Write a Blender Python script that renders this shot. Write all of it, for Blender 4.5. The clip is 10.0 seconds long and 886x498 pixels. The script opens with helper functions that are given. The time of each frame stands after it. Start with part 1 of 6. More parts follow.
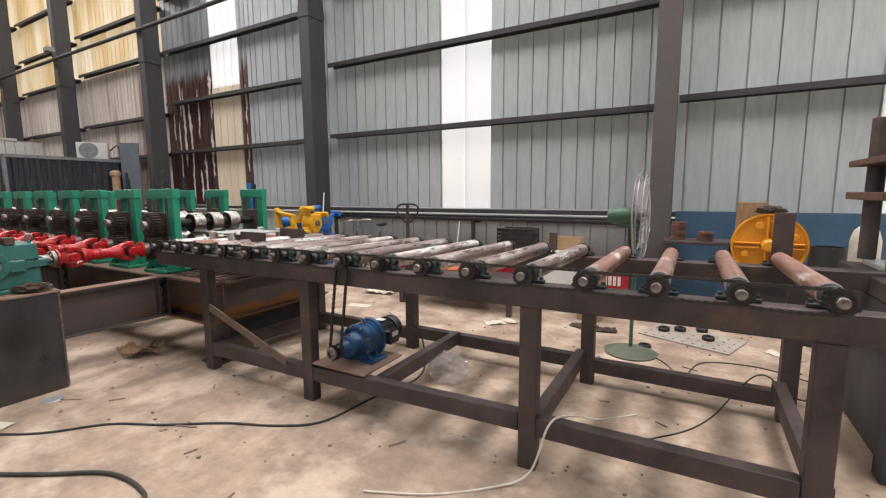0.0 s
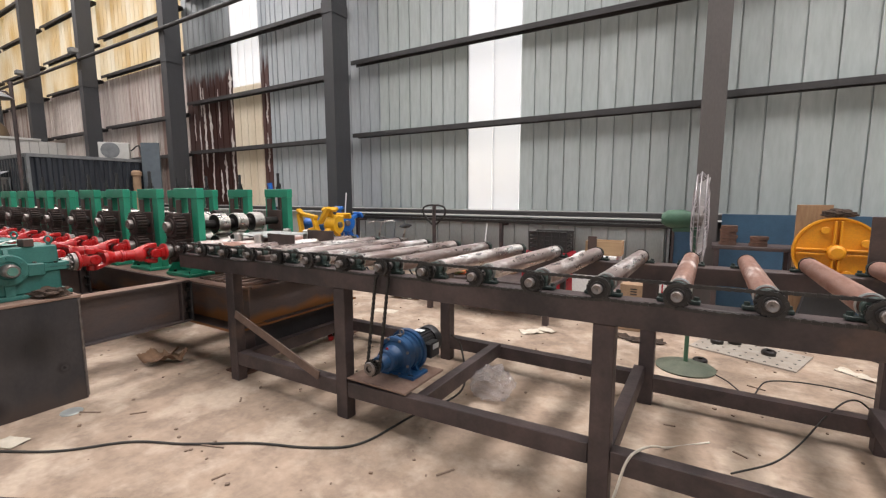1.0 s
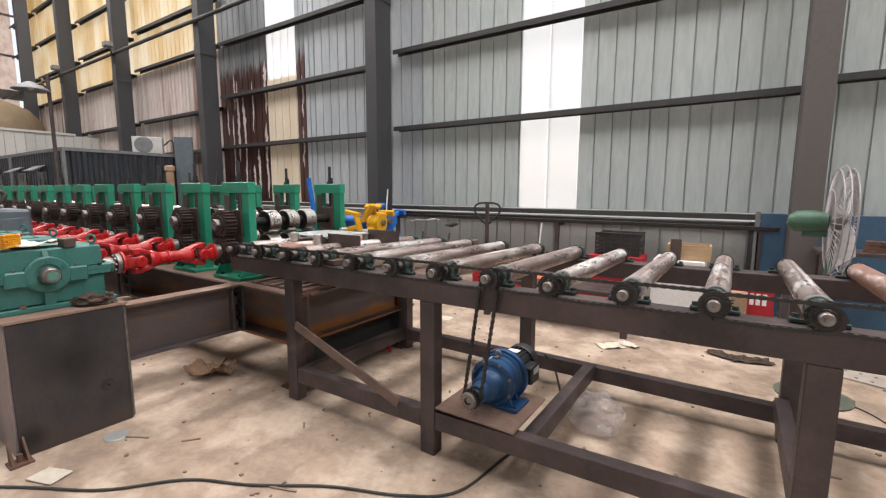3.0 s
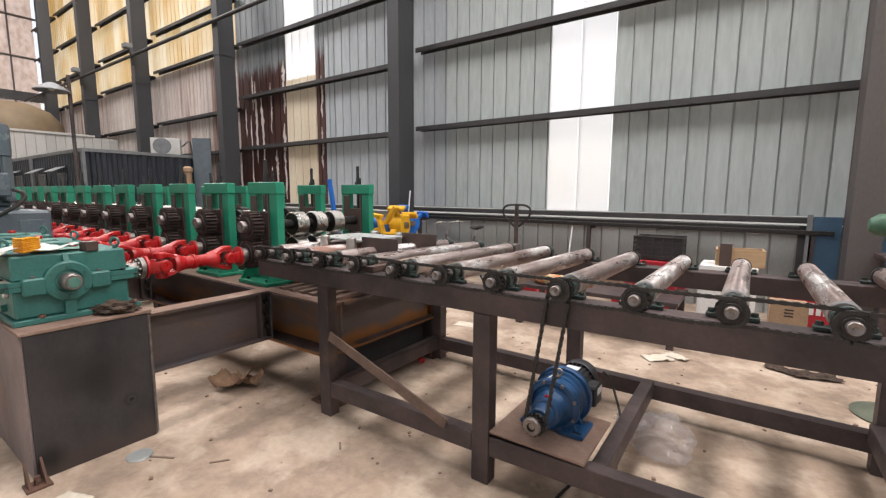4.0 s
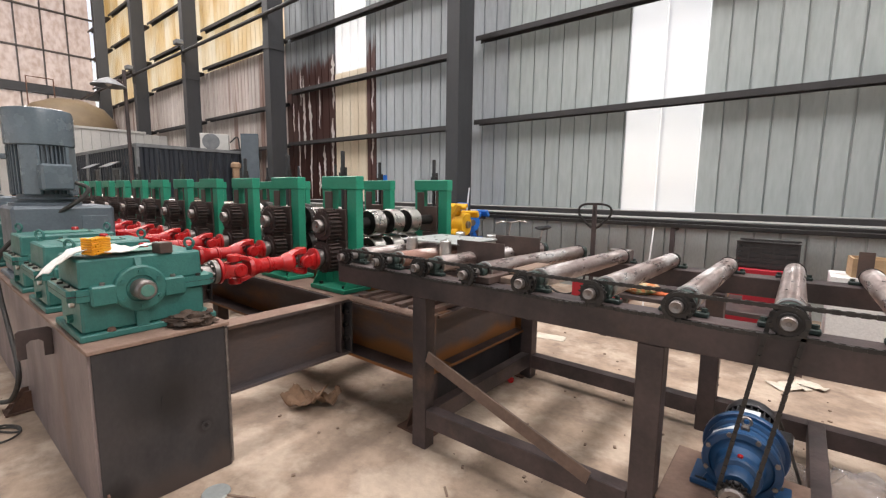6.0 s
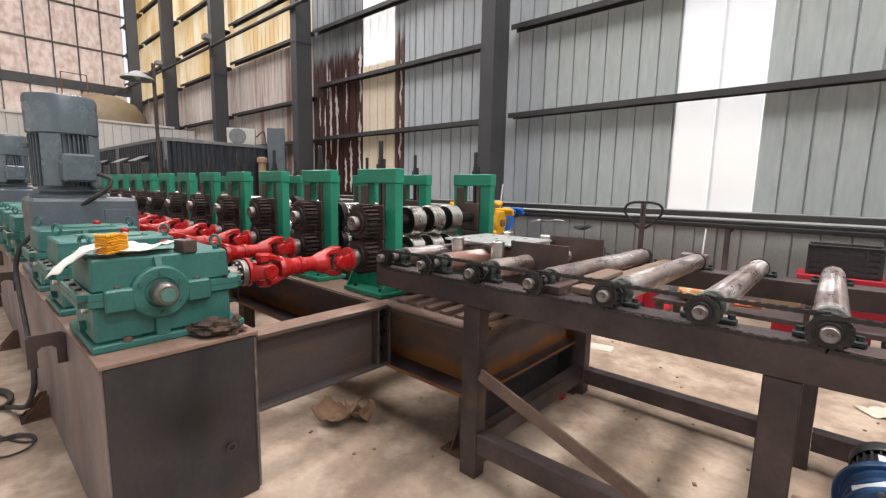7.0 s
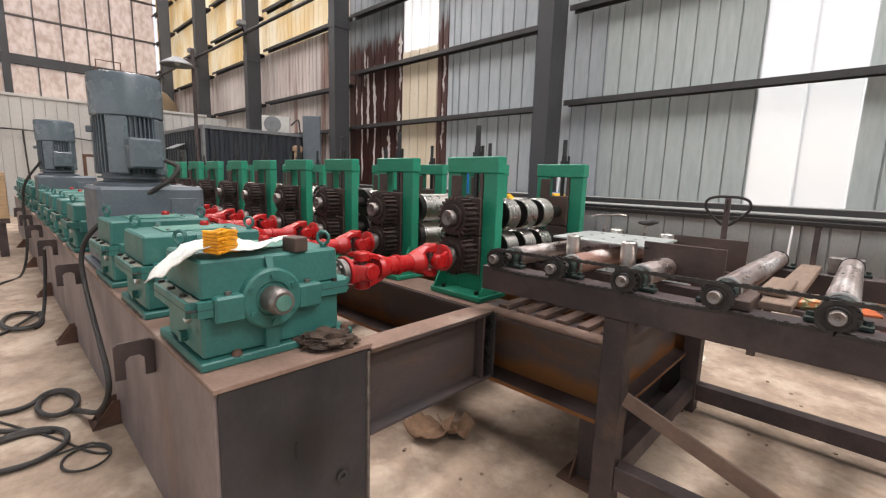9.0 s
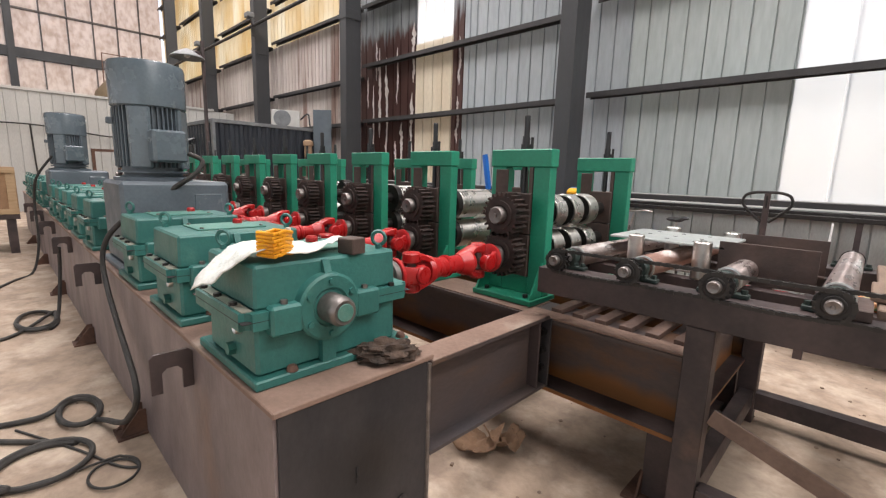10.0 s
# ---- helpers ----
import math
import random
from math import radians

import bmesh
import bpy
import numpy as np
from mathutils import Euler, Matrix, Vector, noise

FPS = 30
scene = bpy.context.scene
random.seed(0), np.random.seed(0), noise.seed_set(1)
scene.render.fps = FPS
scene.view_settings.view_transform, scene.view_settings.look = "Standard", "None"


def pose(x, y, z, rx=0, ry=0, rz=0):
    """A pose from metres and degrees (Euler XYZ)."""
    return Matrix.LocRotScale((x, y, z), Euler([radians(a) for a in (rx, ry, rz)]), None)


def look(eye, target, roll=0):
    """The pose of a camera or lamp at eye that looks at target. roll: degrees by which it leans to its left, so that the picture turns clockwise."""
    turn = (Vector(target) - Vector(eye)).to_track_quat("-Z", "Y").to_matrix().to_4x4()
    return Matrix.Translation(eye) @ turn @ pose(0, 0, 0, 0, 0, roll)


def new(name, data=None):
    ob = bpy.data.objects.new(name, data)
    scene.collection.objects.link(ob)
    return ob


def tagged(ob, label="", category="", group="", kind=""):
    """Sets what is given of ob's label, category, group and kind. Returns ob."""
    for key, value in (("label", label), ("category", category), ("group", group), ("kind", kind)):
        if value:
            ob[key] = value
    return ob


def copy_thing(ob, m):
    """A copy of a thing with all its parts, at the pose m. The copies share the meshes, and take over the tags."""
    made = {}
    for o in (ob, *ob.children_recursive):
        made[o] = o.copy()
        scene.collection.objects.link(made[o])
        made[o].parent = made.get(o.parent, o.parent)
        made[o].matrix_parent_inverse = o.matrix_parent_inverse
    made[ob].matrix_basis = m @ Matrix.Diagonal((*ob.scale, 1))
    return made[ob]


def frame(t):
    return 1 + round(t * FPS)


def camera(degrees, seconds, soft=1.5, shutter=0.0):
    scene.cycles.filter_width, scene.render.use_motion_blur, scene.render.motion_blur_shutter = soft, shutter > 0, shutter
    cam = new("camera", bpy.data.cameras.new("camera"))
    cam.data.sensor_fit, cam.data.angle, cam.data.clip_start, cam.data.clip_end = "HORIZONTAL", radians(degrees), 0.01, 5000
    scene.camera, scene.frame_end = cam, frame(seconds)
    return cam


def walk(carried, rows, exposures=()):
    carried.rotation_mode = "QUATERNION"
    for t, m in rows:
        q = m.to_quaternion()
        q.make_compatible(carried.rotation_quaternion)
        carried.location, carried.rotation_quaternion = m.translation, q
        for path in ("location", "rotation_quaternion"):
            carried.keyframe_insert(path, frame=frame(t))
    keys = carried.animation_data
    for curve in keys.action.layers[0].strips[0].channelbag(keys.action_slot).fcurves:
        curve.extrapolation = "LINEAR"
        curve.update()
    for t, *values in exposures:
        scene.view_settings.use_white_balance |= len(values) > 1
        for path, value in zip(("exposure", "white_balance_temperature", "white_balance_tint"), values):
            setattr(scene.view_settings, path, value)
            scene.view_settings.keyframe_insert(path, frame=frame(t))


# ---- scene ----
cam = camera(90.5, 10.0, soft=1.25)
PATH = [
    (0, (-0.1441, -0.036, 1.4836), (-1.1278, 1.6866, 1.2288), -0.37),
    (0.5, (-0.3122, 0.011, 1.4745), (-1.3183, 1.7202, 1.2168), -0.26),
    (1, (-0.4742, 0.087, 1.4763), (-1.508, 1.781, 1.228), -0.16),
    (1.5, (-0.6182, 0.144, 1.476), (-1.6702, 1.8239, 1.2089), -0.05),
    (2, (-0.7803, 0.189, 1.4698), (-1.8422, 1.8627, 1.2028), 0.05),
    (2.5, (-0.9633, 0.207, 1.4689), (-2.0435, 1.8691, 1.203), 0.15),
    (4, (-1.4505, 0.297, 1.4524), (-2.593, 1.9194, 1.2024), 0.27),
    (4.5, (-1.6096, 0.336, 1.4502), (-2.7697, 1.9441, 1.1892), 0.37),
    (5, (-1.7717, 0.351, 1.44), (-2.9586, 1.94, 1.1824), 0.38),
    (5.5, (-1.9477, 0.355, 1.444), (-3.1678, 1.9192, 1.1897), 0.48),
    (6, (-2.0957, 0.371, 1.4377), (-3.3449, 1.9112, 1.1777), 0.69),
    (7.5, (-2.5771, 0.525, 1.4091), (-3.9183, 1.982, 1.1292), 1.32),
    (8, (-2.7181, 0.496, 1.4047), (-4.0705, 1.9411, 1.1169), 1.42),
    (8.5, (-2.8631, 0.428, 1.4073), (-4.2215, 1.8648, 1.1067), 1.62),
    (9, (-2.9832, 0.38, 1.4037), (-4.3518, 1.804, 1.0891), 1.73),
    (9.5, (-3.1153, 0.352, 1.3962), (-4.4918, 1.7668, 1.0747), 1.73),
    (10, (-3.2653, 0.34, 1.3929), (-4.6412, 1.752, 1.0564), 1.73),
]
walk(cam, [(t, look(eye, target, roll)) for t, eye, target, roll in PATH], [(0, -0.12), (1.5, -0.06), (3.5, 0.0), (10, 0.05)])

# ---- world and light ----
world = bpy.data.worlds.new("overcast_sky")
scene.world = world
world.use_nodes = True
wn = world.node_tree.nodes
wl = world.node_tree.links
sky = wn.new("ShaderNodeTexSky")
sky.sky_type = "NISHITA"
sky.sun_disc = False
sky.sun_elevation = radians(48)
sky.sun_rotation = radians(-46)
sky.air_density = 1.0
sky.dust_density = 4.0
wl.new(sky.outputs[0], wn["Background"].inputs[0])
wn["Background"].inputs[1].default_value = 0.15

sun_data = bpy.data.lights.new("sun", "SUN")
sun_data.energy, sun_data.angle, sun_data.color = 3.0, radians(14), (1.0, 0.96, 0.9)
sun = new("sun", sun_data)
sun.matrix_world = look((-24, 19, 25), (-4, 0, 0))


def area_lamp(name, x, y, z, sx, sy, power, aim, colour=(1.0, 0.94, 0.93)):
    data = bpy.data.lights.new(name, "AREA")
    data.shape, data.size, data.size_y, data.energy, data.color = "RECTANGLE", sx, sy, power, colour
    ob = new(name, data)
    ob.matrix_world = pose(x, y, z, *aim)
    return ob


ROOF_Z = 11.0
STRIPS = [8.5, 2.45, -3.65, -10.1, -16.2, -22.3]
for sx, power in zip(STRIPS, (780, 1020, 700, 740, 760, 760)):
    area_lamp("skylight_lamp", sx, 2.9, ROOF_Z - 0.05, 1.5, 7.4, power, (0, 0, 0))
# the open long side of the hall
area_lamp("side_opening_lamp", -6, -9.8, 3.2, 26, 4.2, 330, (90, 0, 0))

# ---- materials ----


def material(name, c1, c2=None, scale=6.0, rough=0.6, metal=0.0, bump=0.15, stretch=(1, 1, 1), c3=None, amount=0.5,
             vary=0.0, rough2=None, fine=60.0, spread=0.18):
    """A procedural surface: two colours mixed by soft noise, a third in patches, fine grain and relief."""
    m = bpy.data.materials.new(name)
    m.use_nodes = True
    n, l = m.node_tree.nodes, m.node_tree.links
    b = n["Principled BSDF"]
    c2 = c2 or tuple(c * 0.75 for c in c1)
    tc = n.new("ShaderNodeTexCoord")
    mp = n.new("ShaderNodeMapping")
    mp.inputs["Scale"].default_value = stretch
    l.new(tc.outputs["Object"], mp.inputs[0])
    vec = mp.outputs[0]
    if vary:
        info = n.new("ShaderNodeObjectInfo")
        off = n.new("ShaderNodeVectorMath")
        off.operation = "MULTIPLY_ADD"
        l.new(info.outputs["Random"], off.inputs[0])
        off.inputs[1].default_value = (31, 17, 23)
        l.new(vec, off.inputs[2])
        vec = off.outputs[0]

    def noise_ramp(sc, lo, hi, detail=5.0):
        t = n.new("ShaderNodeTexNoise")
        t.inputs["Scale"].default_value, t.inputs["Detail"].default_value, t.inputs["Roughness"].default_value = sc, detail, 0.6
        l.new(vec, t.inputs["Vector"])
        r = n.new("ShaderNodeMapRange")
        r.inputs[1].default_value, r.inputs[2].default_value = lo, hi
        l.new(t.outputs[0], r.inputs[0])
        return r.outputs[0]

    def mix(fac, a, bb, mode="MIX"):
        x = n.new("ShaderNodeMix")
        x.data_type, x.blend_type = "RGBA", mode
        if isinstance(fac, bpy.types.NodeSocket):
            l.new(fac, x.inputs[0])
        else:
            x.inputs[0].default_value = fac
        for sock, v in ((x.inputs[6], a), (x.inputs[7], bb)):
            if isinstance(v, bpy.types.NodeSocket):
                l.new(v, sock)
            else:
                sock.default_value = (*v, 1)
        return x.outputs[2]

    col = mix(noise_ramp(scale, 0.5 - spread, 0.5 + spread), c1, c2)
    if c3:
        col = mix(noise_ramp(scale * 0.55, 0.68 - amount * 0.36, 0.80 - amount * 0.36, 8.0), col, c3)
    grain = noise_ramp(fine, 0.3, 0.7, 3.0)
    col = mix(0.28, col, mix(grain, (0.62, 0.62, 0.62), (1.25, 1.25, 1.25)), "MULTIPLY")
    if vary:
        tint = n.new("ShaderNodeMapRange")
        tint.inputs[3].default_value, tint.inputs[4].default_value = 1 - vary, 1 + vary
        l.new(info.outputs["Random"], tint.inputs[0])
        col = mix(1.0, col, tint.outputs[0], "MULTIPLY")
    l.new(col, b.inputs["Base Color"])
    rr = n.new("ShaderNodeMapRange")
    rr.inputs[3].default_value, rr.inputs[4].default_value = rough, rough2 if rough2 else min(1.0, rough + 0.15)
    l.new(noise_ramp(scale * 1.7, 0.35, 0.65), rr.inputs[0])
    l.new(rr.outputs[0], b.inputs["Roughness"])
    b.inputs["Metallic"].default_value = metal
    if bump:
        bp = n.new("ShaderNodeBump")
        bp.inputs["Strength"].default_value, bp.inputs["Distance"].default_value = bump, 0.004
        l.new(grain, bp.inputs["Height"])
        l.new(bp.outputs[0], b.inputs["Normal"])
    return m


def translucent(name, c1, c2, clear, scale=2.0, stretch=(1, 1, 0.25)):
    """Weathered fibreglass sheet that lets daylight through."""
    m = bpy.data.materials.new(name)
    m.use_nodes = True
    n, l = m.node_tree.nodes, m.node_tree.links
    n.remove(n["Principled BSDF"])
    tc, mp, t, r, x = (n.new("ShaderNode" + k) for k in ("TexCoord", "Mapping", "TexNoise", "MapRange", "Mix"))
    mp.inputs["Scale"].default_value = stretch
    t.inputs["Scale"].default_value, t.inputs["Detail"].default_value = scale, 8
    l.new(tc.outputs["Object"], mp.inputs[0])
    info, off = n.new("ShaderNodeObjectInfo"), n.new("ShaderNodeVectorMath")
    off.operation = "MULTIPLY_ADD"
    l.new(info.outputs["Random"], off.inputs[0])
    off.inputs[1].default_value = (13, 7, 19)
    l.new(mp.outputs[0], off.inputs[2])
    l.new(off.outputs[0], t.inputs["Vector"])
    r.inputs[1].default_value, r.inputs[2].default_value = 0.38, 0.66
    l.new(t.outputs[0], r.inputs[0])
    x.data_type = "RGBA"
    l.new(r.outputs[0], x.inputs[0])
    x.inputs[6].default_value, x.inputs[7].default_value = (*c1, 1), (*c2, 1)
    tl, df, tp, m1, m2 = (n.new("ShaderNode" + k) for k in ("BsdfTranslucent", "BsdfDiffuse", "BsdfTransparent", "MixShader", "MixShader"))
    for s in (tl, df, tp):
        l.new(x.outputs[2], s.inputs[0])
    m1.inputs[0].default_value, m2.inputs[0].default_value = 0.25, clear
    l.new(tl.outputs[0], m1.inputs[1])
    l.new(df.outputs[0], m1.inputs[2])
    l.new(m1.outputs[0], m2.inputs[1])
    l.new(tp.outputs[0], m2.inputs[2])
    l.new(m2.outputs[0], n["Material Output"].inputs[0])
    return m


def clear_plastic(name, tint, clear, rough=0.2):
    m = bpy.data.materials.new(name)
    m.use_nodes = True
    n, l = m.node_tree.nodes, m.node_tree.links
    b = n["Principled BSDF"]
    b.inputs["Base Color"].default_value, b.inputs["Roughness"].default_value = (*tint, 1), rough
    tp, mx = n.new("ShaderNodeBsdfTransparent"), n.new("ShaderNodeMixShader")
    mx.inputs[0].default_value = clear
    l.new(b.outputs[0], mx.inputs[1])
    l.new(tp.outputs[0], mx.inputs[2])
    l.new(mx.outputs[0], n["Material Output"].inputs[0])
    return m


M_FLOOR = material("dusty_concrete", (0.385, 0.288, 0.213), (0.265, 0.198, 0.148), 4.4, 0.75, 0, 0.6, c3=(0.47, 0.375, 0.29), amount=0.52, fine=22, rough2=0.95, spread=0.11)
M_GROUND = material("outdoor_ground", (0.35, 0.33, 0.30), (0.28, 0.27, 0.24), 0.3, 0.9)
M_SHEET = material("grey_wall_sheet", (0.43, 0.475, 0.467), (0.365, 0.405, 0.398), 1.2, 0.45, 0, 0.05, (1, 1, 0.18), vary=0.05, fine=18)
M_SHEET_BLUE = material("blue_grey_wall_sheet", (0.40, 0.435, 0.455), (0.325, 0.36, 0.38), 1.5, 0.42, 0, 0.05, (1, 1, 0.18), vary=0.05, fine=18)
M_SHEET_DIRTY = material("stained_white_sheet", (0.66, 0.61, 0.57), (0.44, 0.37, 0.33), 4.0, 0.5, 0, 0.06, (1, 1, 0.07), c3=(0.25, 0.16, 0.13), amount=0.42, vary=0.10)
M_SHEET_SHINY = material("galvanised_sheet", (0.25, 0.275, 0.285), (0.12, 0.13, 0.14), 5.0, 0.35, 0.3, 0.05, (1, 1, 0.1), vary=0.1)
M_SHEET_LOW = material("lower_wall_sheet", (0.42, 0.45, 0.44), (0.34, 0.37, 0.36), 1.5, 0.5, 0, 0.06, (1, 1, 0.3), c3=(0.18, 0.18, 0.175), amount=0.08, vary=0.08)
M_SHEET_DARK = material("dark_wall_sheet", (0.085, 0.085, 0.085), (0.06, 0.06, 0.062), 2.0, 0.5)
M_PRIMER = material("bare_primer", (0.62, 0.60, 0.57), (0.48, 0.42, 0.38), 7.0, 0.6, 0, 0.1)
M_BEIGE = material("beige_wall_sheet", (0.70, 0.63, 0.50), (0.62, 0.52, 0.38), 2.5, 0.5, 0, 0.06, (1, 1, 0.15), c3=(0.20, 0.11, 0.07), amount=0.02)
M_WHITE_PANEL = translucent("clear_fibreglass", (0.97, 0.97, 0.97), (0.94, 0.95, 0.96), 0.38, 1.0)
M_YELLOW_PANEL = translucent("yellowed_fibreglass", (0.90, 0.85, 0.74), (0.76, 0.61, 0.36), 0.09, 1.1, (0.8, 1, 0.45))
M_END_PANEL = translucent("mottled_fibreglass", (0.86, 0.78, 0.74), (0.66, 0.57, 0.52), 0.42, 6.0, (1, 1, 0.6))
M_COLUMN = material("dark_grey_painted_steel", (0.046, 0.048, 0.052), (0.036, 0.037, 0.040), 2.0, 0.5, 0, 0.06, (1, 1, 0.3))
M_COLUMN_BROWN = material("brown_grey_painted_steel", (0.095, 0.083, 0.079), (0.080, 0.072, 0.070), 2.0, 0.5, 0, 0.06, (1, 1, 0.3), c3=(0.14, 0.08, 0.055), amount=0.08)
M_GIRT = material("girt_steel", (0.046, 0.043, 0.043), (0.030, 0.029, 0.030), 3.0, 0.5, 0.0, 0.08)
M_FRAME = material("mill_scale_steel", (0.088, 0.063, 0.060), (0.040, 0.031, 0.031), 3.0, 0.46, 0.15, 0.14, c3=(0.125, 0.080, 0.060), amount=0.22, vary=0.08, spread=0.12)
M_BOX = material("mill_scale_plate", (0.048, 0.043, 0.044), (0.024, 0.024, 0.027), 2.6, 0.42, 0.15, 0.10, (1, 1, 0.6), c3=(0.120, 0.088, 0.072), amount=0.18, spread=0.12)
# mill-scale brown raised beyond its own tone: open-side light is put in
M_BOX_SIDE_LIT = material("side_lit_brown_plate", (0.255, 0.200, 0.192), (0.165, 0.132, 0.130), 2.6, 0.45, 0.15, 0.12, (1, 1, 0.5), c3=(0.22, 0.145, 0.115), amount=0.25, spread=0.12)
M_RUSTTOP = material("dusty_rusted_plate", (0.25, 0.165, 0.125), (0.185, 0.115, 0.085), 5.0, 0.7, 0.0, 0.2, c3=(0.32, 0.25, 0.20), amount=0.3)
M_IBEAM = material("heat_stained_beam", (0.062, 0.057, 0.062), (0.100, 0.068, 0.056), 2.5, 0.42, 0.15, 0.12, (0.5, 1, 1.2), c3=(0.19, 0.085, 0.030), amount=0.32)
M_RUST_SLAT = material("rust_brown_bar", (0.17, 0.105, 0.080), (0.10, 0.066, 0.054), 7.0, 0.55, 0.1, 0.2)
M_RUST = material("rust", (0.15, 0.075, 0.048), (0.085, 0.048, 0.036), 9.0, 0.8, 0.0, 0.4)
M_BRACE = material("bare_brown_flat_bar", (0.20, 0.135, 0.105), (0.13, 0.088, 0.070), 6.0, 0.5, 0.2, 0.15)


def stained(name, base, stain, height, edge, spots=(), streak=6.0):
    """A plate whose stain or peeled paint reaches up to a ragged height, with soft scorched spots of (centre, radius)."""
    m = base.copy()
    m.name = name
    n, l = m.node_tree.nodes, m.node_tree.links
    b = n["Principled BSDF"]
    src = b.inputs["Base Color"].links[0].from_socket
    tc = n.new("ShaderNodeTexCoord")

    def math_node(op, a, v):
        x = n.new("ShaderNodeMath")
        x.operation = op
        for sock, val in zip(x.inputs, (a, v)):
            if isinstance(val, bpy.types.NodeSocket):
                l.new(val, sock)
            else:
                sock.default_value = val
        return x.outputs[0]

    def blend(fac, a, c):
        x = n.new("ShaderNodeMix")
        x.data_type = "RGBA"
        l.new(fac, x.inputs[0])
        l.new(a, x.inputs[6])
        x.inputs[7].default_value = (*c, 1)
        return x.outputs[2]

    mp, nz, sep = n.new("ShaderNodeMapping"), n.new("ShaderNodeTexNoise"), n.new("ShaderNodeSeparateXYZ")
    mp.inputs["Scale"].default_value = (streak, streak, streak * 0.16)
    nz.inputs["Scale"].default_value, nz.inputs["Detail"].default_value = 1.0, 7
    l.new(tc.outputs["Object"], mp.inputs[0])
    l.new(mp.outputs[0], nz.inputs["Vector"])
    l.new(tc.outputs["Object"], sep.inputs[0])
    col = src
    if stain:
        ramp = n.new("ShaderNodeMapRange")
        ramp.inputs[1].default_value, ramp.inputs[2].default_value = height + edge, height - edge
        wob = math_node("MULTIPLY_ADD", nz.outputs[0], edge * 8)
        wob.node.inputs[2].default_value = -edge * 4
        l.new(math_node("ADD", sep.outputs[2], wob), ramp.inputs[0])
        col = blend(ramp.outputs[0], col, stain)
    for centre, radius in spots:
        dist = n.new("ShaderNodeVectorMath")
        dist.operation = "DISTANCE"
        l.new(tc.outputs["Object"], dist.inputs[0])
        dist.inputs[1].default_value = centre
        rr = n.new("ShaderNodeMapRange")
        rr.inputs[1].default_value, rr.inputs[2].default_value, rr.inputs[3].default_value, rr.inputs[4].default_value = radius, radius * 0.25, 0.0, 0.9
        nn = math_node("MULTIPLY_ADD", nz.outputs[0], radius * 1.1)
        l.new(dist.outputs["Value"], nn.node.inputs[2])
        shifted = math_node("SUBTRACT", nn, radius * 0.55)
        l.new(shifted, rr.inputs[0])
        col = blend(rr.outputs[0], col, (0.012, 0.011, 0.011))
    l.new(col, b.inputs["Base Color"])
    return m


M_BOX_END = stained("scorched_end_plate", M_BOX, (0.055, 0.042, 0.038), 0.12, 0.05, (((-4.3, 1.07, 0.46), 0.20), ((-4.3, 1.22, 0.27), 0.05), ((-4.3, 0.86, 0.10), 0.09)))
M_BED_BEAM = stained("orange_heated_beam", M_IBEAM, (0.205, 0.082, 0.022), -0.262, 0.030, streak=3.0)
M_SOOT = material("scorched_patch", (0.014, 0.013, 0.013), (0.03, 0.028, 0.028), 9.0, 0.7)
M_TUBE = material("worn_roller_steel", (0.50, 0.43, 0.41), (0.25, 0.180, 0.160), 5.0, 0.24, 0.85, 0.12, (3, 0.7, 3), c3=(0.86, 0.83, 0.81), amount=0.42, vary=0.10, rough2=0.42)
M_TUBE_RED = material("rust_film_roller_steel", (0.36, 0.215, 0.170), (0.24, 0.130, 0.100), 5.0, 0.32, 0.5, 0.12, (3, 0.7, 3), c3=(0.78, 0.70, 0.66), amount=0.26, vary=0.08, rough2=0.52)

def turned(m, amount):
    """Fine lathe marks round the y axis draw the highlights out along it."""
    n, l = m.node_tree.nodes, m.node_tree.links
    tan = n.new("ShaderNodeTangent")
    tan.direction_type, tan.axis = "RADIAL", "Y"
    b = n["Principled BSDF"]
    l.new(tan.outputs[0], b.inputs["Tangent"])
    b.inputs["Anisotropic"].default_value, b.inputs["Anisotropic Rotation"].default_value = amount, 0.25


turned(M_TUBE, 0.9)
turned(M_TUBE_RED, 0.85)
M_POLISHED = material("turned_steel", (0.60, 0.58, 0.55), (0.50, 0.48, 0.45), 8.0, 0.30, 1.0, 0.05, (1, 1, 1), rough2=0.42)
M_CHROME = material("chromed_roll", (0.66, 0.63, 0.59), (0.56, 0.53, 0.50), 6.0, 0.24, 1.0, 0.03, rough2=0.36)
turned(M_CHROME, 0.85)
M_ROLL_DARK = material("oiled_roll_side", (0.055, 0.050, 0.047), (0.028, 0.026, 0.025), 9.0, 0.30, 0.7, 0.08)
M_SHAFT = material("shaft_end", (0.27, 0.245, 0.23), (0.16, 0.14, 0.13), 20.0, 0.38, 0.8, 0.1)
M_SPROCKET = material("oily_sprocket", (0.038, 0.034, 0.032), (0.022, 0.020, 0.019), 20.0, 0.38, 0.5, 0.2)
M_CHAIN = material("oily_chain", (0.055, 0.050, 0.046), (0.032, 0.030, 0.028), 30.0, 0.42, 0.5, 0.2)
M_BEARING = material("dark_green_cast_iron", (0.018, 0.040, 0.031), (0.014, 0.020, 0.018), 12.0, 0.5, 0, 0.25)
M_GEAR = material("rusty_gear", (0.060, 0.036, 0.030), (0.026, 0.019, 0.017), 14.0, 0.55, 0.3, 0.3)
M_BLOCK = material("brown_slide_block", (0.105, 0.068, 0.056), (0.070, 0.050, 0.044), 8.0, 0.5, 0.2, 0.15)
M_GREEN = material("green_enamel", (0.020, 0.265, 0.155), (0.016, 0.220, 0.130), 3.0, 0.36, 0, 0.05, vary=0.05, c3=(0.035, 0.20, 0.13), amount=0.1)
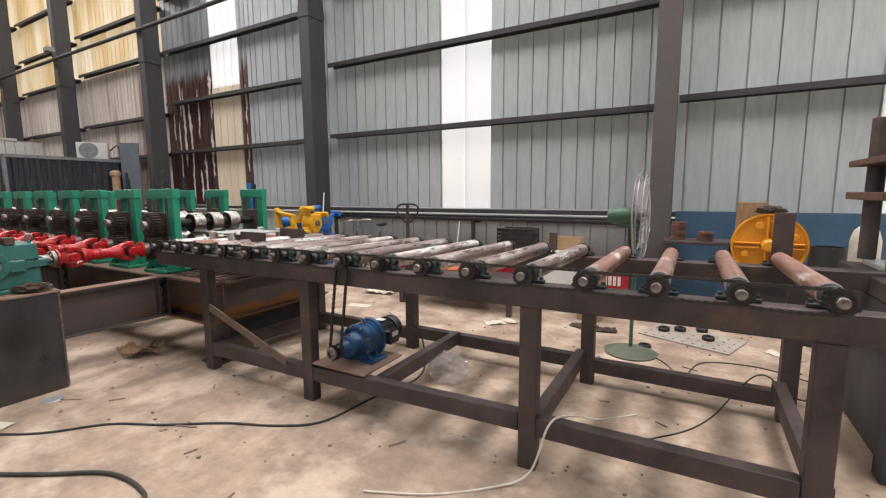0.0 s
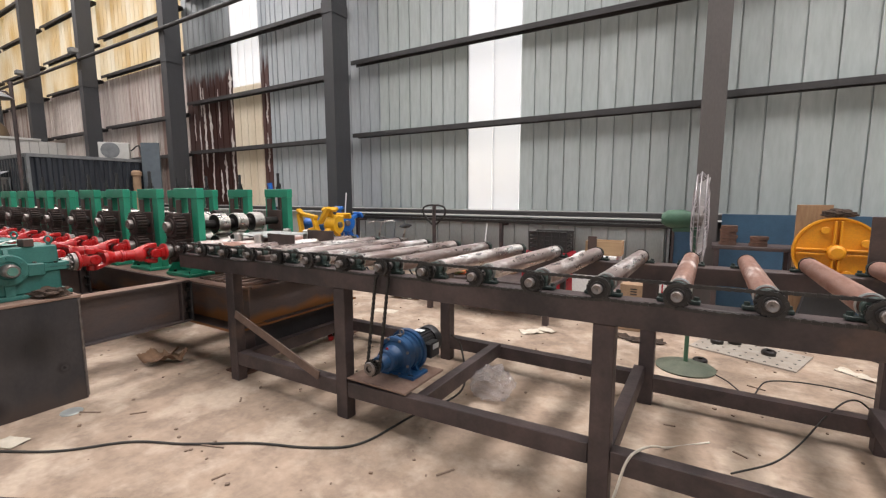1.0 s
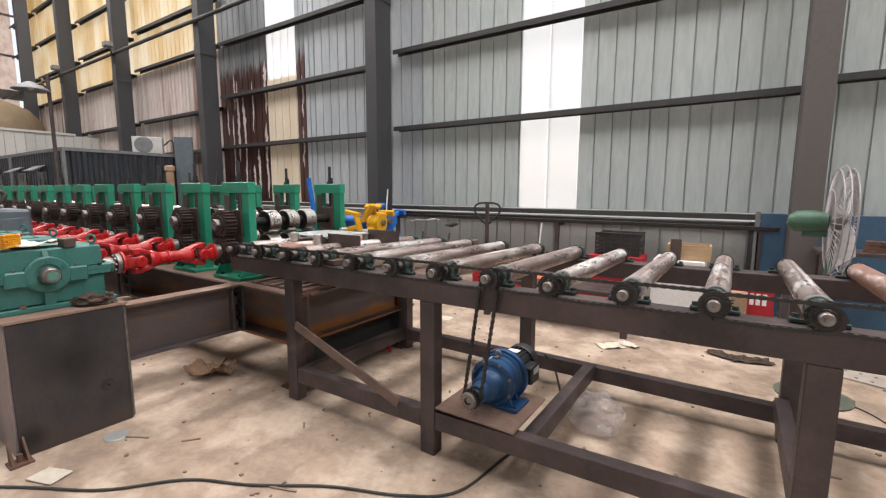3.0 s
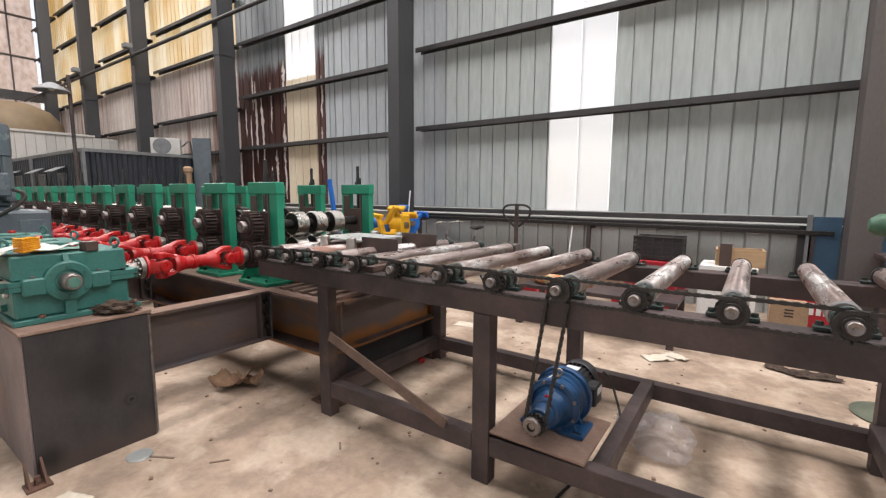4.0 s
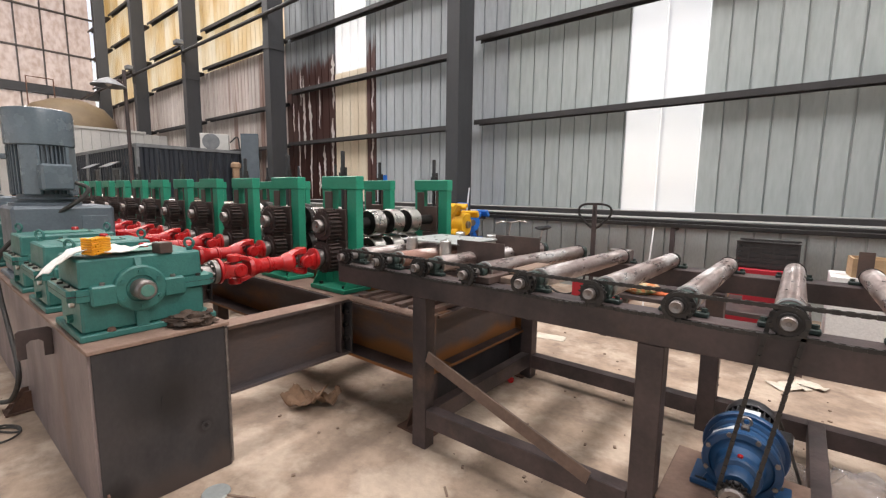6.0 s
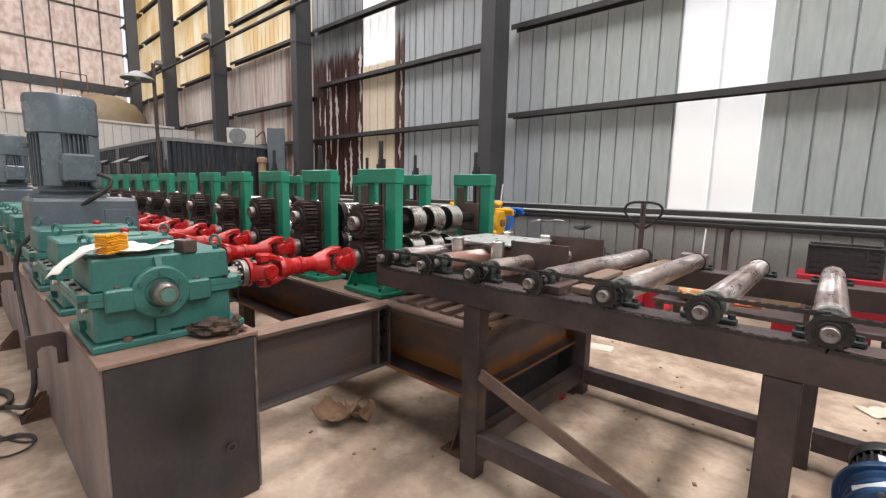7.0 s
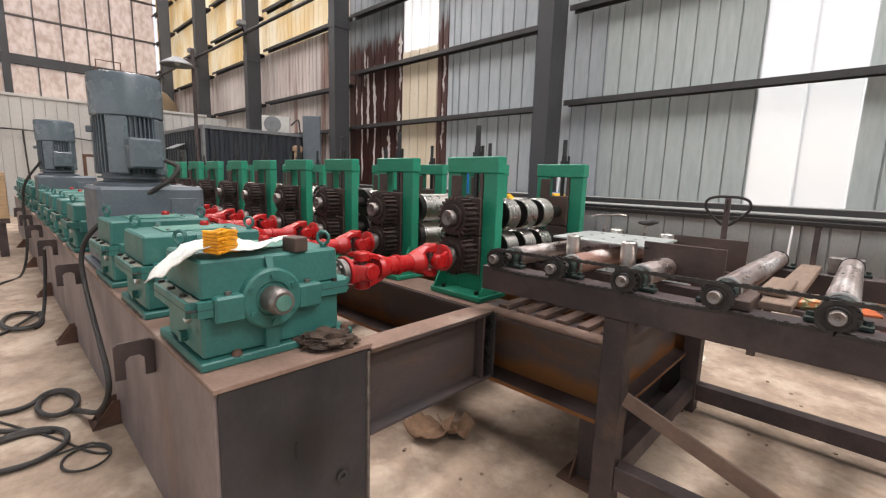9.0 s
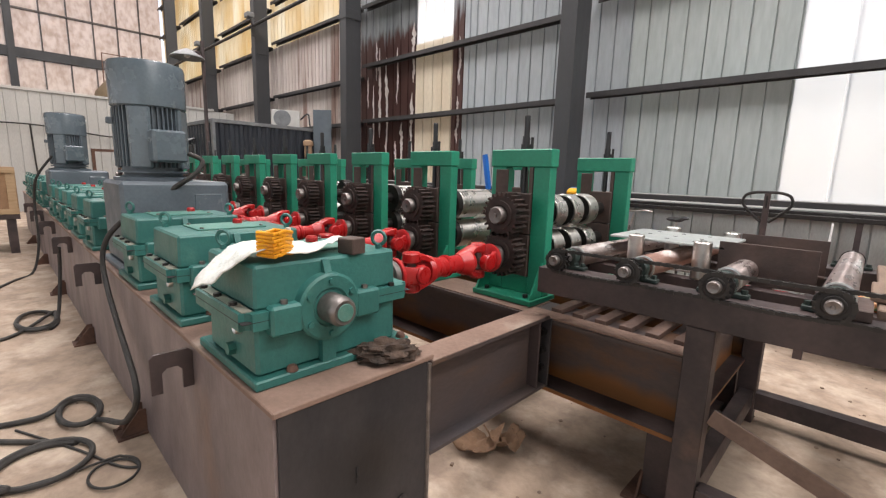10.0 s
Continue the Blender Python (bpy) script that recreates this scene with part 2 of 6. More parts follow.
M_TEAL = material("teal_cast_housing", (0.036, 0.160, 0.138), (0.026, 0.120, 0.104), 4.0, 0.40, 0, 0.16, vary=0.06, c3=(0.085, 0.215, 0.175), amount=0.18)
M_TEAL_DUSTY = material("dusty_teal_top", (0.105, 0.225, 0.180), (0.050, 0.185, 0.150), 4.0, 0.6, 0, 0.16, c3=(0.20, 0.235, 0.18), amount=0.2, vary=0.05)
M_DUST = material("settled_grey_dust", (0.26, 0.235, 0.19), (0.16, 0.20, 0.16), 14.0, 0.95, 0, 0.2)
M_RED = material("red_enamel", (0.44, 0.013, 0.014), (0.33, 0.010, 0.011), 6.0, 0.24, 0, 0.05, vary=0.05)
M_BLUE = material("blue_machine_paint", (0.011, 0.062, 0.160), (0.009, 0.048, 0.125), 5.0, 0.36, 0, 0.08, c3=(0.05, 0.085, 0.16), amount=0.12)
M_BRIGHT_BLUE = material("bright_blue_paint", (0.012, 0.14, 0.52), (0.010, 0.11, 0.42), 5.0, 0.4)
M_YELLOW = material("yellow_machine_paint", (0.72, 0.40, 0.012), (0.62, 0.33, 0.010), 6.0, 0.4, 0, 0.05)
M_ORANGE_YELLOW = material("orange_yellow_paint", (0.78, 0.34, 0.010), (0.66, 0.27, 0.010), 6.0, 0.42, 0, 0.05)
M_BLUE_BOARD = material("faded_blue_sheet", (0.050, 0.120, 0.200), (0.036, 0.085, 0.145), 2.5, 0.55, 0, 0.08, c3=(0.24, 0.26, 0.28), amount=0.12)
M_MOTOR = material("grey_blue_enamel", (0.120, 0.150, 0.172), (0.105, 0.132, 0.150), 4.0, 0.17, 0, 0.03)
M_MOTOR_DARK = material("grey_blue_casting", (0.110, 0.134, 0.155), (0.086, 0.106, 0.124), 6.0, 0.42, 0, 0.10)
M_BLACK = material("black_enamel", (0.018, 0.018, 0.020), (0.026, 0.026, 0.028), 6.0, 0.32)
M_RUBBER = material("black_cable_rubber", (0.018, 0.017, 0.016), (0.045, 0.040, 0.035), 9.0, 0.6)
M_WHITE_CABLE = material("dusty_white_cable", (0.62, 0.58, 0.50), (0.48, 0.43, 0.36), 9.0, 0.6)
M_WOOD = material("rough_sawn_wood", (0.36, 0.22, 0.12), (0.26, 0.15, 0.08), 4.0, 0.7, 0, 0.2, (8, 1, 1))
M_WOOD_PALE = material("pale_crate_wood", (0.48, 0.33, 0.19), (0.38, 0.25, 0.14), 4.0, 0.7, 0, 0.2, (1, 1, 8))
M_PLANK = material("grey_brown_plank", (0.24, 0.165, 0.12), (0.17, 0.12, 0.09), 5.0, 0.7, 0, 0.2, (9, 1, 1))
M_CARD = material("brown_cardboard", (0.38, 0.26, 0.165), (0.29, 0.19, 0.12), 5.0, 0.85, 0, 0.15)
M_CARD_DARK = material("dirty_brown_cardboard", (0.27, 0.165, 0.10), (0.17, 0.10, 0.060), 9.0, 0.9, 0, 0.25)
M_PAPER = material("off_white_paper", (0.66, 0.60, 0.50), (0.52, 0.46, 0.37), 8.0, 0.85, 0, 0.1)
M_WHITE = material("white_carton", (0.78, 0.78, 0.77), (0.72, 0.71, 0.70), 3.0, 0.6)
M_RED_CARTON = material("red_carton", (0.40, 0.012, 0.025), (0.32, 0.010, 0.020), 4.0, 0.5)
M_CRATE = material("black_plastic_crate", (0.022, 0.021, 0.020), (0.034, 0.032, 0.030), 8.0, 0.5)
M_CONTAINER = material("dark_navy_corrugated", (0.026, 0.031, 0.040), (0.018, 0.021, 0.028), 2.0, 0.4, 0.1, 0.05)
M_CONTAINER_EDGE = material("weathered_zinc_edge", (0.22, 0.23, 0.235), (0.15, 0.155, 0.16), 6.0, 0.5, 0.3)
M_PARTITION = material("off_white_partition", (0.48, 0.47, 0.44), (0.42, 0.41, 0.385), 1.2, 0.55, 0, 0.04, (1, 1, 0.2), vary=0.04)
M_TANK = material("brown_tank", (0.20, 0.145, 0.085), (0.15, 0.11, 0.065), 2.0, 0.6)
M_SILVER = material("machined_plate", (0.52, 0.55, 0.53), (0.45, 0.48, 0.47), 4.0, 0.40, 0.6, 0.05)
M_CLOTH = material("milky_plastic", (0.70, 0.73, 0.69), (0.62, 0.60, 0.55), 9.0, 0.9, 0, 0.3)
M_AMBER = material("amber_plastic", (0.80, 0.36, 0.012), (0.68, 0.27, 0.010), 14.0, 0.3)
M_RAG = material("oily_rag", (0.095, 0.062, 0.045), (0.030, 0.022, 0.017), 22.0, 0.95, 0, 0.8)
M_GREEN_PAINT = material("pale_green_enamel", (0.060, 0.140, 0.085), (0.045, 0.110, 0.066), 5.0, 0.45)
M_FAN_BASE = material("dusty_green_base", (0.115, 0.125, 0.090), (0.075, 0.092, 0.066), 9.0, 0.6)
M_FAN_WIRE = material("fan_guard_wire", (0.40, 0.37, 0.38), (0.30, 0.28, 0.29), 8.0, 0.4, 0.3)
M_FAN_BLADE = clear_plastic("milky_fan_blade", (0.62, 0.60, 0.60), 0.35)
M_BAG = clear_plastic("clear_crumpled_film", (0.50, 0.46, 0.45), 0.70, 0.05)
M_AC = material("off_white_enamel", (0.55, 0.54, 0.51), (0.46, 0.45, 0.42), 4.0, 0.5)
M_ROOF = material("roof_sheet", (0.42, 0.43, 0.43), (0.36, 0.37, 0.37), 1.5, 0.5)
M_PEELING = stained("peeling_sheet", M_SHEET_SHINY, (0.055, 0.022, 0.018), 3.15, 0.14, streak=9.0)
M_FLAKING = stained("flaking_blue_sheet", M_SHEET_BLUE, (0.070, 0.030, 0.025), 3.3, 0.20, streak=7.0)
M_COLOUR_BAG = material("printed_orange_bag", (0.60, 0.20, 0.07), (0.45, 0.42, 0.25), 22.0, 0.5, spread=0.06, c3=(0.10, 0.22, 0.05), amount=0.3)
M_DUSTY_STEEL = material("dusty_pale_steel", (0.42, 0.38, 0.33), (0.33, 0.29, 0.24), 6.0, 0.6, 0.2, 0.1)
M_ORANGE_CARD = material("orange_printed_card", (0.55, 0.13, 0.035), (0.42, 0.10, 0.03), 9.0, 0.6)
M_LABEL = material("pale_label", (0.62, 0.64, 0.65), (0.56, 0.58, 0.60), 20.0, 0.4)

# ---- mesh helpers ----


def add_box(bm, x0, x1, y0, y1, z0, z1, bevel=0.0, m=None):
    """A box, with its edges bevelled, added to a bmesh."""
    vs = bmesh.ops.create_cube(bm, size=1.0)["verts"]
    t = Matrix.Translation(((x0 + x1) / 2, (y0 + y1) / 2, (z0 + z1) / 2)) @ Matrix.Diagonal((abs(x1 - x0), abs(y1 - y0), abs(z1 - z0), 1))
    bmesh.ops.transform(bm, matrix=t, verts=vs)
    if bevel:
        es = list({e for v in vs for e in v.link_edges})
        r = bmesh.ops.bevel(bm, geom=es, offset=bevel, segments=1, affect="EDGES")
        vs = list({v for f in r["faces"] for v in f.verts} | {v for v in vs if v.is_valid})
    if m is not None:
        bmesh.ops.transform(bm, matrix=m, verts=vs)
    return bm


def box(*a, **k):
    return add_box(bmesh.new(), *a, **k)


def basis(axis):
    """Turns z onto the named axis."""
    return {"z": Matrix.Identity(4), "x": Matrix.Rotation(radians(90), 4, "Y"), "y": Matrix.Rotation(radians(-90), 4, "X")}[axis]


def add_lathe(bm, profile, seg=20, axis="z", at=(0, 0, 0)):
    """Turns a profile of (radius, height) about an axis; radius 0 closes an end."""
    m = Matrix.Translation(at) @ basis(axis)
    rings = []
    for r, h in profile:
        if r < 1e-6:
            rings.append([bm.verts.new(m @ Vector((0, 0, h)))])
        else:
            rings.append([bm.verts.new(m @ Vector((r * math.cos(2 * math.pi * i / seg), r * math.sin(2 * math.pi * i / seg), h))) for i in range(seg)])
    for a, b in zip(rings, rings[1:]):
        for i in range(seg):
            j = (i + 1) % seg
            q = [a[i % len(a)], a[j % len(a)], b[j % len(b)], b[i % len(b)]]
            q = list(dict.fromkeys(q))
            if len(q) > 2:
                bm.faces.new(q)
    return bm


def lathe(profile, seg=20, axis="z", at=(0, 0, 0)):
    return add_lathe(bmesh.new(), profile, seg, axis, at)


def add_rod(bm, r, h0, h1, axis="z", at=(0, 0, 0), seg=14, bevel=0.0):
    c = min(bevel, r * 0.4)
    p = [(0, h0), (r - c, h0), (r, h0 + c), (r, h1 - c), (r - c, h1), (0, h1)] if c else [(0, h0), (r, h0), (r, h1), (0, h1)]
    return add_lathe(bm, p, seg, axis, at)


def rod(r, h0, h1, axis="z", at=(0, 0, 0), seg=14, bevel=0.0):
    return add_rod(bmesh.new(), r, h0, h1, axis, at, seg, bevel)


def add_prism(bm, outline, h0, h1, axis="z", at=(0, 0, 0)):
    """A flat outline of (u, v) pushed out from h0 to h1 along an axis."""
    to = {"z": lambda u, v, h: (u, v, h), "y": lambda u, v, h: (u, h, v), "x": lambda u, v, h: (h, u, v)}[axis]
    o = Vector(at)
    a = [bm.verts.new(o + Vector(to(u, v, h0))) for u, v in outline]
    b = [bm.verts.new(o + Vector(to(u, v, h1))) for u, v in outline]
    bm.faces.new(a[::-1])
    bm.faces.new(b)
    for i in range(len(a)):
        j = (i + 1) % len(a)
        bm.faces.new((a[i], a[j], b[j], b[i]))
    return bm


def prism(outline, h0, h1, axis="z", at=(0, 0, 0)):
    return add_prism(bmesh.new(), outline, h0, h1, axis, at)


def smooth_path(points, n=8):
    """Catmull-Rom through the points."""
    p = [Vector(q) for q in points]
    p = [2 * p[0] - p[1]] + p + [2 * p[-1] - p[-2]]
    out = []
    for i in range(1, len(p) - 2):
        a, b, c, d = p[i - 1:i + 3]
        for k in range(n):
            t = k / n
            out.append(0.5 * (2 * b + (c - a) * t + (2 * a - 5 * b + 4 * c - d) * t * t + (3 * b - a - 3 * c + d) * t ** 3))
    return out + [p[-2]]


def add_pipe(bm, points, r, seg=8, closed=False):
    """A round bar or cable that follows the points."""
    pts = [Vector(q) for q in points]
    rings, side = [], None
    for i, p in enumerate(pts):
        a = pts[i - 1] if (i or closed) else p
        b = pts[(i + 1) % len(pts)] if (i + 1 < len(pts) or closed) else p
        d = (b - a).normalized()
        if side is None:
            side = d.orthogonal().normalized()
        side = (side - d * side.dot(d))
        side = side.normalized() if side.length > 1e-6 else d.orthogonal().normalized()
        up = d.cross(side)
        rings.append([bm.verts.new(p + r * (math.cos(2 * math.pi * k / seg) * side + math.sin(2 * math.pi * k / seg) * up)) for k in range(seg)])
    pairs = list(zip(rings, rings[1:])) + ([(rings[-1], rings[0])] if closed else [])
    for a, b in pairs:
        for k in range(seg):
            bm.faces.new((a[k], a[(k + 1) % seg], b[(k + 1) % seg], b[k]))
    if not closed:
        bm.faces.new(rings[0][::-1])
        bm.faces.new(rings[-1])
    return bm


def pipe(points, r, seg=8, closed=False):
    return add_pipe(bmesh.new(), points, r, seg, closed)


def mesh_of(name, bm, mat, smooth=True):
    bmesh.ops.recalc_face_normals(bm, faces=bm.faces)
    me = bpy.data.meshes.new(name)
    bm.to_mesh(me)
    bm.free()
    me.materials.append(mat)
    if smooth:
        for p in me.polygons:
            p.use_smooth = True
        me.set_sharp_from_angle(angle=radians(32))
    return me


def part(name, bm, mat, parent, label="", at=None):
    """One mesh object under a thing or a part."""
    ob = new(name, mesh_of(name, bm, mat) if isinstance(bm, bmesh.types.BMesh) else bm)
    ob.parent = parent
    if at is not None:
        ob.matrix_basis = at if isinstance(at, Matrix) else Matrix.Translation(at)
    return tagged(ob, label)


def thing(name, at, label, category, group="", kind="", turn=0.0):
    ob = new(name)
    ob.empty_display_size = 0.1
    ob.matrix_basis = pose(*at, 0, 0, turn)
    return tagged(ob, label, category, group, kind)


def single(name, bm, mat, label, category, group="", kind="", at=(0, 0, 0), turn=0.0):
    ob = new(name, mesh_of(name, bm, mat))
    ob.matrix_basis = pose(*at, 0, 0, turn)
    return tagged(ob, label, category, group, kind)


def structure(name, bm, mat, label=""):
    ob = new(name, mesh_of(name, bm, mat))
    return tagged(ob, label, kind="structure")

# ---- the hall ----
WALL_Y = 6.9
WALL_X0, WALL_X1, WALL_S = -29.0, 10.0, -10.0

structure("ground", box(-150, 150, -150, 150, -0.5, -0.06), M_GROUND, "bare outdoor ground round the hall")
structure("floor", box(WALL_X0 - 0.2, WALL_X1 + 0.2, WALL_S - 0.2, WALL_Y + 0.2, -0.055, 0.0), M_FLOOR, "dusty tan concrete workshop floor with stains")


def ribbed(width, height, pitch, depth=0.026, rib=0.0115, thick=0.006):
    """A profiled metal sheet: x along, z up, narrow grooves pressed towards +y."""
    bm = bmesh.new()
    n = max(1, round(width / pitch))
    p = width / n
    prof = [(0, 0)]
    for i in range(n):
        c = (i + 1) * p - rib - 0.008
        prof += [(c - rib, 0), (c - rib * 0.62, depth), (c + rib * 0.62, depth), (c + rib, 0)]
    prof.append((width, 0))
    rows = [[bm.verts.new((x, y + dy, z)) for x, y in prof] for dy, z in ((0, 0), (0, height), (thick, height), (thick, 0))]
    for a, b in zip(rows, rows[1:] + rows[:1]):
        for i in range(len(prof) - 1):
            bm.faces.new((a[i], a[i + 1], b[i + 1], b[i]))
    for i in (0, -1):
        bm.faces.new([r[i] for r in rows])
    return bm


sheet_meshes = {}


def sheet(parent, x, z, width, height, pitch, mat, y=WALL_Y, label="", turn=0.0):
    key = (round(width, 3), round(height, 3), pitch, mat.name)
    if key not in sheet_meshes:
        sheet_meshes[key] = mesh_of("sheet", ribbed(width + 0.014, height, pitch, rib=0.021 if pitch < 0.2 else 0.0115), mat, smooth=False)
    lap = 0.007 * (len(parent.children) % 2)
    return part("sheet", sheet_meshes[key], mat, parent, label, pose(x, y + lap, z, 0, 0, turn))


wall_north = tagged(new("wall_north"), "ribbed grey metal sheet wall with translucent strips", kind="structure")
TOP = ROOF_Z
SILL = 1.21
for k in range(-5, 15):
    x = -4.13 + 0.96 * k
    if k == 0 or k == 6:
        sheet(wall_north, x, SILL, 0.96, TOP - SILL, 0.48, M_WHITE_PANEL, label="translucent white fibreglass strip")
    else:
        sheet(wall_north, x, SILL, 0.96, TOP - SILL, 0.24 if k < 4 else 0.32, M_SHEET_BLUE if k < -2 else M_SHEET)
sheet(wall_north, -9.25, SILL, 0.32, TOP - SILL, 0.16, M_SHEET_BLUE)
sheet(wall_north, -9.56, SILL, 0.31, TOP - SILL, 0.16, M_FLAKING, label="blue-grey sheet with flaking red-brown paint")
sheet(wall_north, -10.62, SILL, 1.06, 4.05 - SILL, 0.27, M_BEIGE, label="beige sheet with rust runs")
sheet(wall_north, -10.62, 4.05, 1.06, TOP - 4.05, 0.27, M_WHITE_PANEL, label="translucent white fibreglass strip")
for i in range(2):
    sheet(wall_north, -12.62 + i, SILL, 1.0, TOP - SILL, 0.25, M_PEELING, label="galvanised sheet under peeling red-brown paint")
# pale streaks where the paint has come off down to the primer
random.seed(11)
for x, z0, z1, w in ((-12.10, 1.3, 3.4, 0.7), (-11.98, 3.5, 4.35, 0.9), (-11.86, 2.2, 4.2, 1.2), (-11.60, 1.25, 3.95, 1.3), (-11.27, 1.3, 2.1, 1.2), (-11.22, 2.9, 4.1, 0.8), (-11.06, 1.3, 2.5, 1.3), (-10.72, 1.3, 3.1, 1.2), (-10.68, 3.3, 4.5, 1.3), (-12.32, 2.9, 3.6, 0.8), (-9.38, 2.0, 2.9, 1.0), (-9.36, 3.1, 4.0, 0.9)):
    o = []
    steps = 44
    for side in (1, -1):
        for k in range(steps + 1):
            t = k / steps if side > 0 else 1 - k / steps
            ragged = abs(noise.noise(Vector((x * 5, t * 9, side)))) + 0.6 * abs(noise.noise(Vector((x * 3, t * 31, side))))
            wdt = w * (0.006 + 0.055 * ragged) * min(1, 6 * t, 6 * (1 - t)) + 0.002
            o.append((x + side * wdt + 0.035 * noise.noise(Vector((t * 5, x, 0))), z0 + (z1 - z0) * t))
    part("bare_streak", prism(o, WALL_Y - 0.012, WALL_Y - 0.004, "y"), M_PRIMER, wall_north, "pale peeled streak")
for i in range(17):
    w = (-12.62 - WALL_X0) / 17
    x = WALL_X0 + w * i
    sheet(wall_north, x, SILL, w, 5.07 - SILL, 0.193, M_SHEET_DIRTY, label="dirty white sheet with rust streaks")
    sheet(wall_north, x, 5.07, w, TOP - 5.07, 0.24, M_YELLOW_PANEL, label="yellowed translucent fibreglass sheet")
for i in range(39):
    x = WALL_X0 + i
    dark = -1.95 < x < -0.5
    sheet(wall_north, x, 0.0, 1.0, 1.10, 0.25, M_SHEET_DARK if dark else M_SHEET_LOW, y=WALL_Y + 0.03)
part("sill_rail", box(WALL_X0, WALL_X1, WALL_Y - 0.10, WALL_Y + 0.05, 1.13, 1.20, bevel=0.006), M_GIRT, wall_north, "dark steel sill rail")

# girts: lipped channels along the wall
GIRTS = [(-0.40, 10.0, (2.70, 4.05, 5.45, 6.8, 8.1, 9.4)), (-6.58, -0.62, (2.62, 3.98, 5.36, 6.7, 8.0, 9.4)),
         (-12.3, -6.8, (2.58, 3.82, 5.1, 6.4, 7.7, 9.0)), (-16.97, -12.45, (2.55, 3.58, 5.12, 6.25, 7.5, 8.8)),
         (-21.37, -17.23, (2.55, 3.55, 5.05, 6.15, 7.4, 8.7)), (-25.82, -21.63, (2.55, 3.55, 5.0, 6.1, 7.4, 8.7)), (-29.0, -26.08, (2.55, 3.55, 5.0, 6.1, 7.4, 8.7))]


def channel(x0, x1, y0, y1, z0, z1, t=0.012):
    """A channel that lies along x and opens downwards."""
    o = [(y0, z0), (y0, z1), (y1, z1), (y1, z0), (y1 - t, z0), (y1 - t, z1 - t), (y0 + t, z1 - t), (y0 + t, z0)]
    return prism(o, x0, x1, "x")


for x0, x1, zs in GIRTS:
    for z in zs:
        part("girt", channel(x0, x1, WALL_Y - 0.20, WALL_Y - 0.034, z - 0.045, z + 0.035), M_GIRT, wall_north)

# columns: H-sections
COLUMNS = [(5.55, M_COLUMN_BROWN), (-0.53, M_COLUMN_BROWN), (-6.67, M_COLUMN), (-12.32, M_COLUMN), (-17.10, M_COLUMN), (-21.50, M_COLUMN), (-25.95, M_COLUMN)]
for cx, cm in COLUMNS:
    col = thing("column", (cx, 6.4, 0), "dark painted steel H-section hall column", "column", "hall columns", "structure")
    part("flange", box(-0.125, 0.125, -0.20, -0.185, 0.02, TOP, bevel=0.002), cm, col)
    part("flange", box(-0.125, 0.125, 0.185, 0.20, 0.02, TOP, bevel=0.002), cm, col)
    part("web", box(-0.118, 0.118, -0.185, 0.185, 0.02, TOP), cm, col)
    part("base_plate", box(-0.2, 0.2, -0.27, 0.27, 0.0, 0.02, bevel=0.003), cm, col)
    part("splice_plate", box(-0.135, 0.135, -0.207, 0.207, 4.75, 4.95, bevel=0.003), cm, col)
structure("tie_pipe", rod(0.045, -28.6, 10.0, "x", (0, 6.15, 5.5)), M_GIRT, "steel tie pipe between the columns")

# far end wall: mottled translucent panels in a grid of bars
wall_west = tagged(new("wall_west"), "end wall of mottled translucent panels in steel bars", kind="structure")
for i in range(19):
    y0 = WALL_Y - 0.1 - 0.88 * (i + 1)
    for j, (z0, z1) in enumerate(((0.0, 3.3), (3.4, 5.55), (5.95, 7.45), (7.52, 9.2), (9.27, 11.0))):
        part("panel", box(WALL_X0 - 0.01, WALL_X0, y0 + 0.03, y0 + 0.85, z0, z1), M_PARTITION if j == 0 else M_END_PANEL, wall_west)
    part("mullion", box(WALL_X0 - 0.03, WALL_X0 + 0.04, y0 - 0.025, y0 + 0.025, 0, TOP), M_COLUMN_BROWN, wall_west)
part("crossbeam", box(WALL_X0 - 0.05, WALL_X0 + 0.20, WALL_S, WALL_Y, 5.56, 5.94), M_COLUMN, wall_west)
for z in (3.35, 7.48, 9.235):
    part("rail", box(WALL_X0 - 0.04, WALL_X0 + 0.07, WALL_S, WALL_Y, z - 0.035, z + 0.035), M_COLUMN_BROWN, wall_west)
part("end_post", box(WALL_X0 - 0.05, WALL_X0 + 0.25, 1.3, 1.55, 0, TOP), M_COLUMN, wall_west)

# the plain sides that close the hall
structure("wall_east", box(WALL_X1, WALL_X1 + 0.1, WALL_S, WALL_Y, 0, TOP), M_SHEET)
south = bmesh.new()
add_box(south, WALL_X0, WALL_X1, WALL_S - 0.1, WALL_S, 0, 1.0)
add_box(south, WALL_X0, WALL_X1, WALL_S - 0.1, WALL_S, 5.4, TOP)
for x in (WALL_X0, -19.5, 7.5):
    add_box(south, x, x + 2.0, WALL_S - 0.1, WALL_S, 1.0, 5.4)
structure("wall_south", south, M_SHEET)
roof = bmesh.new()
edges = [WALL_X1 + 0.1] + [v for s in STRIPS for v in (s + 0.5, s - 0.5)] + [WALL_X0]
for a, b in zip(edges[::2], edges[1::2]):
    add_box(roof, b, a, WALL_S - 0.1, WALL_Y + 0.1, ROOF_Z, ROOF_Z + 0.08)
structure("ceiling", roof, M_ROOF)

